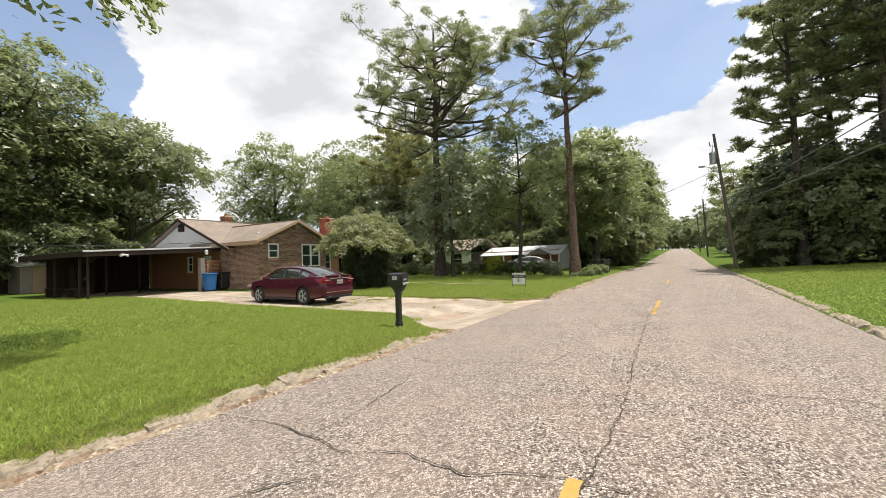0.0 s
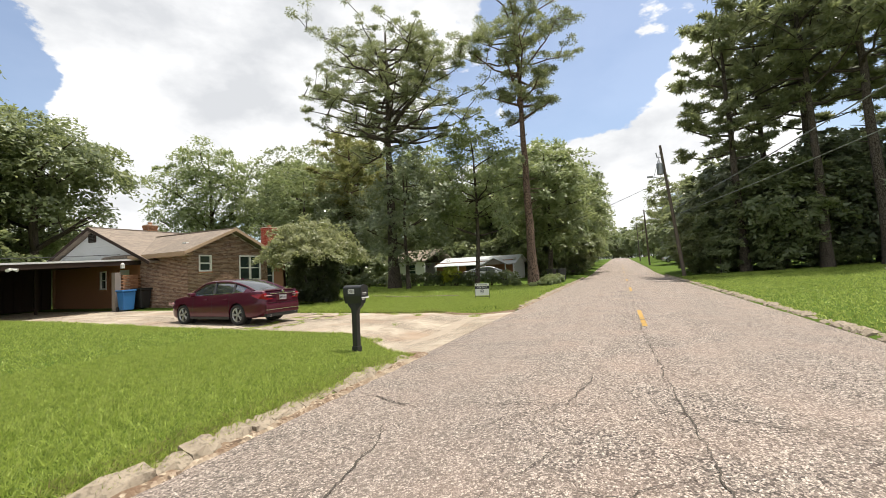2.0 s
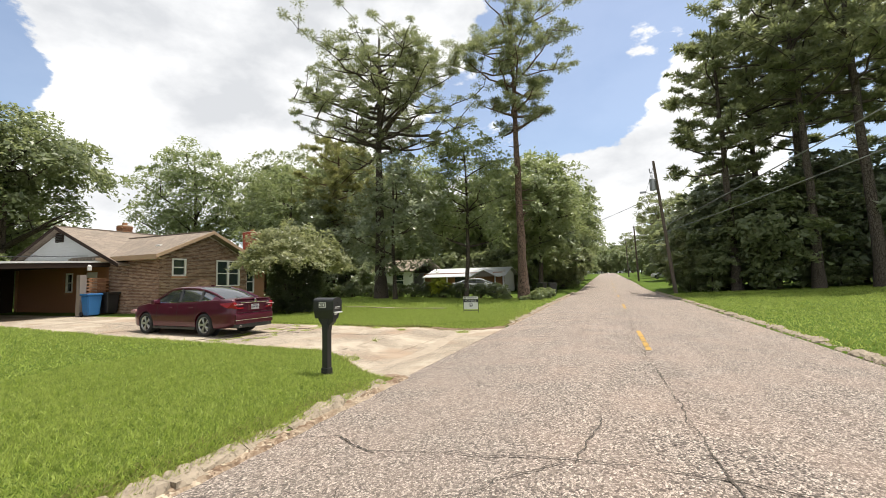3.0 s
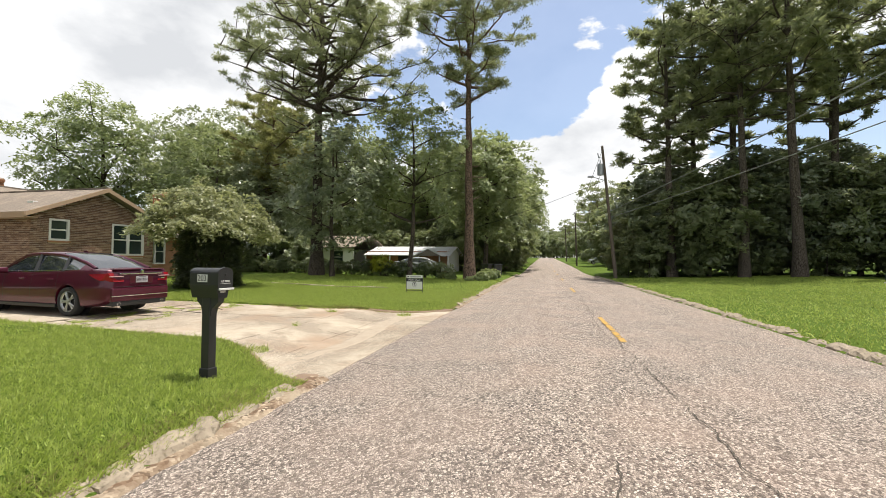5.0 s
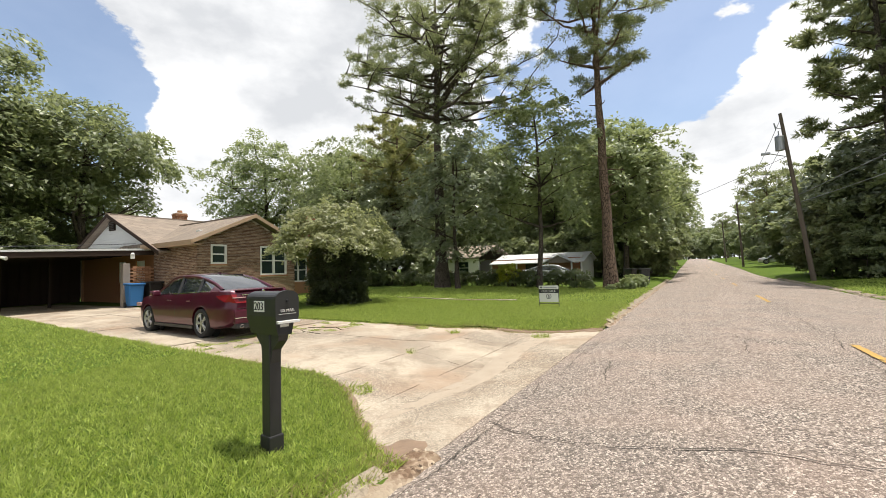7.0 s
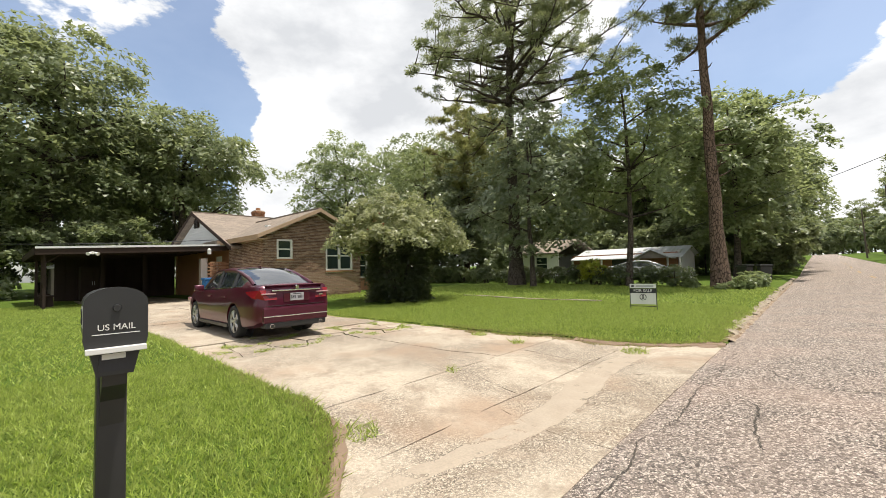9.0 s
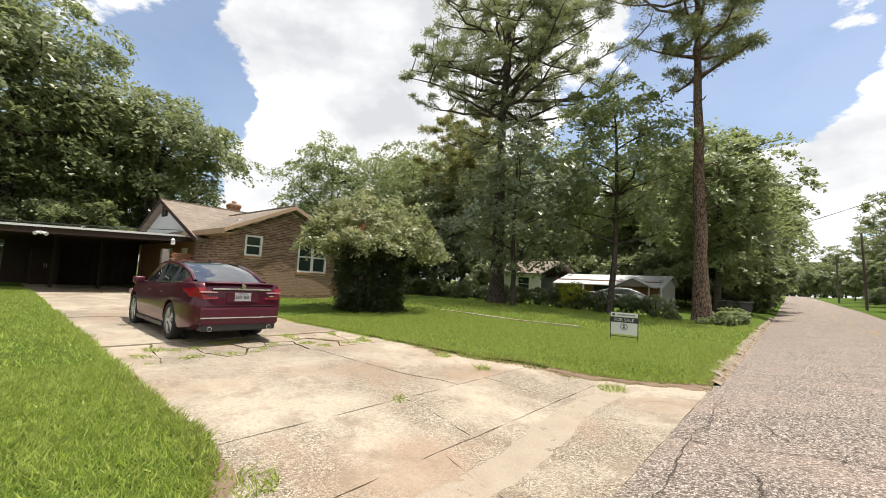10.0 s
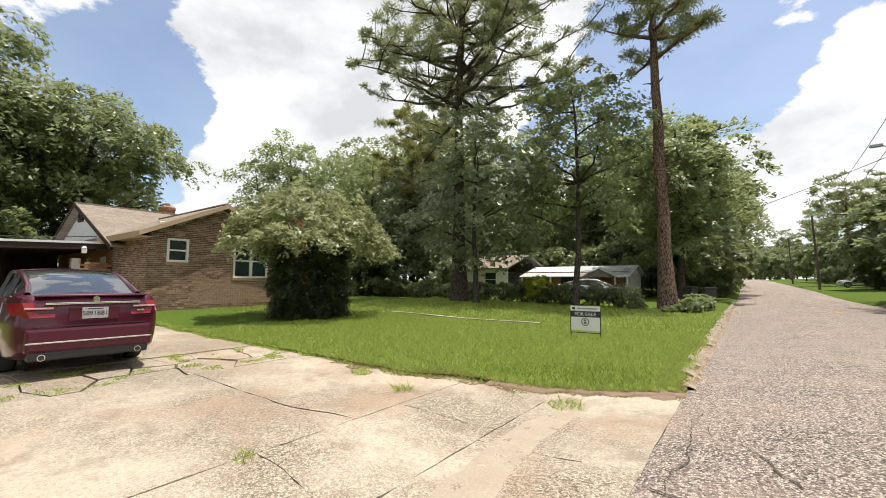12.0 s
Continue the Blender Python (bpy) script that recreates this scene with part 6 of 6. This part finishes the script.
lettering("sale_text", "FOR SALE", 0.105, pose(0, -0.0175, 0.525, 90), M_WHITE, pn)
pn = part("lower_panel", boxes((-0.30, 0.30, -0.016, -0.009, 0.18, 0.462)), M_WHITE, sign, "white lower panel with a round emblem")
bm = bmesh.new()
for k in range(20):
    a, b = 2 * math.pi * k / 20, 2 * math.pi * (k + 1) / 20
    rod(bm, (math.cos(a) * 0.075, -0.018, 0.36 + math.sin(a) * 0.075), (math.cos(b) * 0.075, -0.018, 0.36 + math.sin(b) * 0.075), 0.008, 0.008, 5)
box(bm, -0.028, 0.028, -0.02, -0.015, 0.32, 0.355)
box(bm, -0.02, 0.02, -0.02, -0.015, 0.375, 0.41)
part("emblem", bm, M_INK, pn)

# ---- shrubs ----


def shrub(name, label, at, rx, ry, z0, z1, leaf, material, seed, count, per, stems=5, group="", part_name="foliage", column=False):
    rnd, g = random.Random(seed), np.random.default_rng(seed)
    t = thing(name, label, "shrub", (*at, lawn_z(*at)), group=group)
    v, f = [], []
    for k in range(stems):
        a = k * 2.4
        tube(v, f, bend(rnd, Vector((0.1 * math.cos(a), 0.1 * math.sin(a), -0.1)), Vector((rx * 0.6 * math.cos(a), ry * 0.6 * math.sin(a), z1 * 0.7)), 4, 0.08), [0.05, 0.045, 0.035, 0.025, 0.015], 5)
    o = new("stem", mesh_of("stem", v, f, M_BARK, True))
    o.parent = t
    cl = []
    for _ in range(count):
        d = Vector((rnd.gauss(0, 1), rnd.gauss(0, 1), rnd.gauss(0, 1))).normalized()
        q = rnd.uniform(0.55, 1.0) * (1 + 0.18 * noise.noise(Vector((d.x * 2.5 + seed, d.y * 2.5, d.z * 2.5))))
        if column:
            a, h = rnd.uniform(0, 2 * math.pi), rnd.uniform(0.02, 1.0)
            q = rnd.uniform(0.72, 1.0) * (1.0 - 0.12 * abs(h - 0.45) * 2)
            cl.append((rx * q * math.cos(a), ry * q * math.sin(a), 0.05 + 2.3 * h, rnd.uniform(0.14, 0.26)))
            continue
        cl.append((d.x * rx * q, d.y * ry * q, (z0 + z1) / 2 + d.z * q * (z1 - z0) / 2, min(rx, ry) * rnd.uniform(0.10, 0.22)))
    pos, nor = cloud_leaves(g, cl, per)
    pos[:, 2] = np.maximum(pos[:, 2], 0.03)
    o = new(part_name, leaves_mesh(part_name, pos, nor, leaf, leaf * 0.55, material, seed))
    o.parent = t
    return t


# lower column in near-black leaves, far darker than the crown above
big_bush = shrub("bush", "large bush with pale flowering top over dark dense leaves", (-14.3, 17.6), 1.15, 1.3, -0.35, 2.75, 0.11, L_BUSH_LOW, 71, 420, 75, 8, column=True)
rnd71, g71 = random.Random(72), np.random.default_rng(72)
cl = []
for _ in range(300):
    a, q = rnd71.uniform(0, 2 * math.pi), math.sqrt(rnd71.uniform(0.02, 1))
    ragged = 1 + 0.22 * noise.noise(Vector((math.cos(a) * 2.6, math.sin(a) * 2.6, 5)))
    edge_z = 2.15 + 0.45 * noise.noise(Vector((math.cos(a) * 2.2, math.sin(a) * 2.2, 0)))
    h = rnd71.uniform(0, 1)
    cl.append((2.2 * q * ragged * math.cos(a), 2.75 * q * ragged * math.sin(a) + 0.1, edge_z + 0.3 * (1 - q) + (3.85 - edge_z) * h * (1 - q ** 3) + 0.2 * rnd71.uniform(-1, 1), rnd71.uniform(0.16, 0.36)))
pos, nor = cloud_leaves(g71, cl, 75)
o = new("pale_crown", leaves_mesh("pale_crown", pos, nor, 0.14, 0.08, L_BUSH, 73))
o.parent = big_bush
tagged(o, "spreading crown of pale small leaves")

hedge_bush = shrub("hedge_shrub", "clipped dark green hedge shrub", (-8.2, 30.9), 1.0, 0.8, 0.0, 1.15, 0.12, L_HEDGE, 81, 100, 36, 4, "hedge")
hr = random.Random(6)
for k in range(12):
    x = -9.6 - k * 1.35
    shift(hedge_bush, x, 31.2 + hr.uniform(-0.4, 0.3) + k * 0.05, hr.uniform(0, 360), hr.uniform(0.8, 1.15))
shrub("yellow_shrub", "bright yellow-green shrub behind the hedge", (-12.6, 31.0), 0.9, 0.8, 0.4, 1.55, 0.12, L_YELLOW, 83, 90, 60, 4)
fern = shrub("fern_clump", "low light green ferns round the pine's foot", (-5.3, 29.6), 0.55, 0.6, 0.0, 0.55, 0.16, L_LIGHT, 84, 60, 40, 3, "ferns")
for x, y, s in ((-5.0, 31.3, 1.0), (-5.5, 33.0, 1.2), (-7.4, 30.0, 0.7), (-5.2, 35.2, 1.1), (-6.0, 28.9, 0.5)):
    shift(fern, x, y, x * 70, s)
foot = shrub("foundation_shrub", "small green shrub by the brick wall", (-19.0, 20.9), 0.5, 0.5, 0.0, 0.8, 0.09, L_OAK, 85, 50, 50, 3)
shift(foot, -20.0, 22.2, 40, 1.2)
shift(foot, -20.5, 23.6, 100, 1.4)

# ---- street furniture ----
pole = thing("utility_pole", "leaning dark wooden utility pole with a transformer", "pole", (3.85, 38.0, 0.05))
part("shaft", rod(bmesh.new(), (0, 0, -0.2), (-1.0, 0, 10.3), 0.14, 0.09, 14), M_POLE, pole)
part("transformer", rod(bmesh.new(), (-1.12, -0.05, 8.0), (-1.12, -0.05, 8.85), 0.24, 0.24, 18), M_STEEL, pole, "grey transformer can")
part("transformer_lid", rod(bmesh.new(), (-1.12, -0.05, 8.85), (-1.12, -0.05, 8.95), 0.25, 0.10, 18), M_STEEL, pole)
part("bushing", rod(bmesh.new(), (-1.15, -0.05, 8.95), (-1.15, -0.05, 9.2), 0.04, 0.03, 8), M_STEEL, pole)
part("cutout_switch", rod(bmesh.new(), (-1.25, 0, 9.35), (-1.32, 0, 9.75), 0.04, 0.04, 8), M_STEEL, pole)
part("lamp_arm", rod(bmesh.new(), (-0.75, 0, 7.55), (-1.75, -0.3, 7.85), 0.03, 0.025, 8), M_STEEL, pole)
part("lamp_head", boxes((-2.1, -1.65, -0.42, -0.2, 7.78, 7.92), bevel=0.03), M_STEEL, pole)
part("guy_stub", rod(bmesh.new(), (-0.9, 0, 9.3), (-1.25, 0, 9.45), 0.02, 0.02, 6), M_STEEL, pole)


def wire(name, label, a, b, sag, r=0.016):
    a, b = Vector(a), Vector(b)
    v, f = [], []
    tube(v, f, [a.lerp(b, i / 24) - Vector((0, 0, sag * 4 * (i / 24) * (1 - i / 24))) for i in range(25)], [r] * 25, 5)
    return tagged(new(name, mesh_of(name, v, f, M_STEEL if r > 0.018 else M_BLACK)), label, "wire")


wire("overhead_wire", "grey twisted service wire in front of the woods", (3.4, 38, 5.2), (13.2, 0.5, 9.4), 0.3, 0.028)
wire("overhead_wire", "thin dark telephone wire in front of the woods", (3.45, 38, 4.75), (13.0, 0.5, 6.9), 0.3, 0.02)
wire("overhead_wire", "power wire running down the road", (2.85, 38, 10.0), (3.3, 78, 9.6), 0.7)
wire("overhead_wire", "power wire running down the road", (2.95, 38, 8.6), (3.5, 78, 8.3), 0.7)
wire("overhead_wire", "thin wire crossing above the road", (2.95, 38, 7.6), (-12.5, 44, 3.4), 0.35)
wire("overhead_wire", "thin black cable to the carport roof", (-45.0, -6.0, 4.4), (-24.6, 14.8, 3.0), 0.5)
p2 = thing("utility_pole", "plain wooden utility pole far along the road", "pole", (3.9, 78, lawn_z(3.9, 78)))
part("shaft", rod(bmesh.new(), (0, 0, -0.2), (-0.3, 0, 9.2), 0.15, 0.1, 10), M_POLE, p2)
part("lamp_arm", rod(bmesh.new(), (-0.2, 0, 7.5), (1.4, 0, 7.7), 0.03, 0.03, 6), M_STEEL, p2)
copy_thing(p2, pose(4.2, 118, lawn_z(4.2, 118), 0, 0, 0))
wheelie_bin("black plastic wheeled bin at the kerb", M_BLACK, -5.0, 36.0, 20)
wheelie_bin("black plastic wheeled bin at the kerb", M_BLACK, -6.0, 37.2, 60)
M_SILVER = worn("silver_car_paint", (0.58, 0.59, 0.60), (0.52, 0.53, 0.54), 3.0, 0.25, metal=0.4, fleck=0.02, depth=0.0)
build_car((-12.6, 41.0, lawn_z(-12.6, 41)), 10, M_SILVER, "silver saloon car parked beside the neighbouring house", "", False)
build_car((8.6, 84, lawn_z(8.6, 84)), 175, M_SILVER, "pale saloon car parked far along the road", "", False)

# small house far along the other side
fh = thing("far_house", "low tan house behind shrubs far along the road", "house", (16.5, 82, lawn_z(16, 80)))
part("front_wall", wall_with_holes(-6, 6, -0.5, 2.4, [(-4, -2.6, 0.9, 2.0), (1.5, 3.0, 0.9, 2.0)], 0.2, 0.0, "y", -1), M_BRICK_ORANGE, fh)
part("side_wall", wall_with_holes(0, 8, -0.5, 2.4, [], 0.2, -6, "x", -1), M_BRICK_ORANGE, fh)
part("roof_front", roof_plane(bmesh.new(), [(-6.6, -0.7, 2.35), (6.6, -0.7, 2.35), (6.6, 4, 3.7), (-6.6, 4, 3.7)], 0.12), M_SHINGLE, fh)
part("roof_back", roof_plane(bmesh.new(), [(-6.6, 4, 3.7), (6.6, 4, 3.7), (6.6, 8.7, 2.35), (-6.6, 8.7, 2.35)], 0.12), M_SHINGLE, fh)
for a, b in ((-4, -2.6), (1.5, 3.0)):
    part("window", boxes((a, b, 0.08, 0.12, 0.9, 2.0)), M_WINDOW, fh)

# clutter under and beside the carport
shed = thing("garden_shed", "small weathered tan shed beyond the carport", "shed", (-38.5, 10.9, lawn_z(-38.5, 10.9)))
part("shed_body", boxes((-1.2, 1.2, -1.0, 1.0, -0.1, 1.9)), M_GREYWOOD, shed)
part("shed_roof", roof_plane(bmesh.new(), [(1.4, -1.2, 1.85), (1.4, 1.2, 1.95), (-1.4, 1.2, 2.2), (-1.4, -1.2, 2.1)], 0.06), M_METAL_ROOF, shed)
part("shed_door", boxes((1.2, 1.24, -0.4, 0.4, 0.0, 1.75)), M_TAN, shed)
cab = thing("storage_cabinet", "dark timber cabinet against the carport wall", "cabinet", (-30.9, 11.0, drive_z(-30.9)))
part("body", boxes((-0.35, 0.35, -0.5, 0.5, 0.0, 1.75), bevel=0.01), M_DARKWOOD, cab)
for s in (-1, 1):
    d = part("door", boxes((0.352, 0.37, s * 0.25 - 0.24, s * 0.25 + 0.24, 0.05, 1.7)), M_DARKWOOD, cab)
    part("handle", boxes((0.37, 0.39, s * 0.04 - 0.01, s * 0.04 + 0.01, 0.8, 1.0)), M_STEEL, d)
for k, (x, y) in enumerate(((-25.5, 8.9), (-28.5, 9.0))):
    b = thing("bench", "low dark timber bench at the carport's side", "bench", (x, y, lawn_z(x, y)), 90 * 0)
    part("seat", boxes((-0.7, 0.7, -0.2, 0.2, 0.42, 0.47), bevel=0.01), M_DARKWOOD, b)
    for s in (-1, 1):
        part("leg", boxes((s * 0.55 - 0.04, s * 0.55 + 0.04, -0.18, 0.18, -0.05, 0.42)), M_DARKWOOD, b)

# pale strip of an old path across the sale lawn
v, f = [], []
for i in range(29):
    x = -13.6 + i * 0.2
    y = 20.5 + 0.05 * noise.noise(Vector((x, 0, 4)))
    for d, h in ((-0.09, -0.05), (-0.075, 0.075), (0.075, 0.075), (0.09, -0.05)):
        v.append((x, y + d, lawn_z(x, y) + h))
for i in range(28):
    for j in range(3):
        a = 4 * i + j
        f.append((a, a + 1, a + 5, a + 4))
tagged(new("path_edging", mesh_of("path_edging", v, f, M_CONC)), "narrow pale concrete edging sunk in the lawn", "edging", kind="structure")


# ---- grass ----
def grass(name, label, count, xr, yr, tall, wide, seed, material=None, keep=None, lean=0.55, clump=0.0, weight=None):
    g = np.random.default_rng(seed)
    pts = []
    while len(pts) < count:
        for x, y in zip(g.uniform(*xr, 4000), g.uniform(*yr, 4000)):
            if (keep is None or keep(x, y)) and (weight is None or g.random() < weight(x, y)):
                pts.append((x, y, lawn_z(x, y) if not in_drive(x, y) else drive_z(x)))
                if len(pts) >= count:
                    break
    p = np.array(pts)
    n = len(p)
    tuft = np.array([0.85 + 0.35 * noise.noise(Vector((x * 1.6, y * 1.6, seed))) + 0.45 * noise.noise(Vector((x * 8, y * 8, seed))) for x, y, z in pts])[:, None]
    up = np.concatenate([g.normal(0, lean, (n, 2)), np.ones((n, 1))], 1)
    up /= np.linalg.norm(up, axis=1, keepdims=True)
    h = tall * tuft * g.uniform(0.6, 1.3, (n, 1))
    s = np.cross(up, g.normal(size=(n, 3)))
    s /= np.linalg.norm(s, axis=1, keepdims=True)
    bow = np.concatenate([g.normal(0, 0.25, (n, 2)), np.zeros((n, 1))], 1) * h
    w = wide * g.uniform(0.7, 1.3, (n, 1))
    v = np.stack([p - s * w * 0.5, p + s * w * 0.5, p + up * h + bow], 1).reshape(-1, 3)
    me = bpy.data.meshes.new(name)
    me.vertices.add(3 * n)
    me.vertices.foreach_set("co", v.astype(np.float32).ravel())
    me.loops.add(3 * n)
    me.loops.foreach_set("vertex_index", np.arange(3 * n, dtype=np.int32))
    me.polygons.add(n)
    me.polygons.foreach_set("loop_start", np.arange(0, 3 * n, 3, dtype=np.int32))
    me.update(calc_edges=True)
    me.materials.append(material or L_GRASS)
    return tagged(new(name, me), label, "grass", kind="stuff")


def on_lawn(x, y):
    return (x < ROAD_L - 0.13 or x > ROAD_R + 0.13) and not in_drive(x, y, 0.02)


grass("lawn_grass", "short bright green lawn grass beside the road", 210000, (-9.5, -4.1), (-1.5, 10.0), 0.07, 0.011, 1, keep=on_lawn)
grass("lawn_grass", "short bright green lawn grass towards the carport", 120000, (-26, -9.5), (-4.0, 10.6), 0.075, 0.020, 2, keep=on_lawn)
grass("lawn_grass", "bright green unmown grass round the sale sign", 120000, (-13.5, -4.1), (13.5, 21.0), 0.10, 0.014, 3, keep=on_lawn)
grass("lawn_grass", "green grass towards the hedge and house", 50000, (-20, -4.1), (17.0, 31.5), 0.10, 0.028, 4, keep=on_lawn)
grass("lawn_grass", "green grass across the road", 70000, (3.2, 16), (5.0, 38), 0.08, 0.032, 5, keep=on_lawn)


def near_edge(x, y):
    if in_drive(x, y, 0.16) and x < ROAD_L - 0.1:
        ragged = 0.05 + 0.09 * noise.noise(Vector((x * 2.7, y * 2.7, 6)))
        return not in_drive(x, y, -max(0.01, ragged))
    return on_lawn(x, y) and ROAD_L - 0.45 < x < ROAD_L


grass("edge_grass", "longer green blades along the lawn edges", 24000, (-16, -4.05), (-2, 18.5), 0.10, 0.011, 6, keep=near_edge, lean=0.9)
grass("dry_grass", "dry straw-coloured grass along the kerbs and slabs", 15000, (-9, -4.02), (-2, 20), 0.07, 0.010, 7, L_DRY, keep=near_edge, lean=1.6)


def by_corner(x, y):
    return abs(y - drive_edge_b(x)) < 0.16 + 0.22 * noise.noise(Vector((x * 3.1, y * 3.1, 14))) or (x > ROAD_L - 0.4 and drive_edge_b(x) - 0.1 < y)


grass("leaf_litter", "brown leaf litter and straw along the broken lawn edge", 5200, (-8.5, -4.05), (13.6, 19.5), 0.035, 0.03, 10, L_DRY, keep=by_corner, lean=2.6)


def in_joint(x, y):
    return in_drive(x, y, -0.05) and (-10.95 < x < -9.3) and noise.noise(Vector((x * 3.0, y * 3.0, 9))) > 0.22


grass("joint_weeds", "thin weeds in the broken drive joints", 2600, (-10.95, -9.3), (9.8, 14.1), 0.05, 0.009, 8, keep=in_joint, lean=1.2)


def in_tuft(x, y):
    return any(math.hypot(x - a, y - b) < r for a, b, r in ((-6.28, 11.3, 0.10), (-5.75, 9.5, 0.16), (-6.6, 13.3, 0.12), (-5.1, 14.4, 0.2), (-4.25, 15.9, 0.16), (-7.6, 13.6, 0.15)))


grass("weed_tufts", "small tufts of weeds in the drive's joints", 700, (-7.9, -4.0), (9.2, 16.2), 0.12, 0.009, 9, keep=in_tuft, lean=0.9)


# ---- brick courses, last ----
brick_face("front_brick_courses", WING_A, WING_B, WING_X, "x", 1, [SMALL, DOUBLE], lambda u: 3.95 - abs(u - WING_MID) * SL, True, M_BRICK)
brick_face("side_brick_courses", -23.3, WING_X, WING_A, "y", -1, [], lambda u: 2.68, False, M_BRICK)
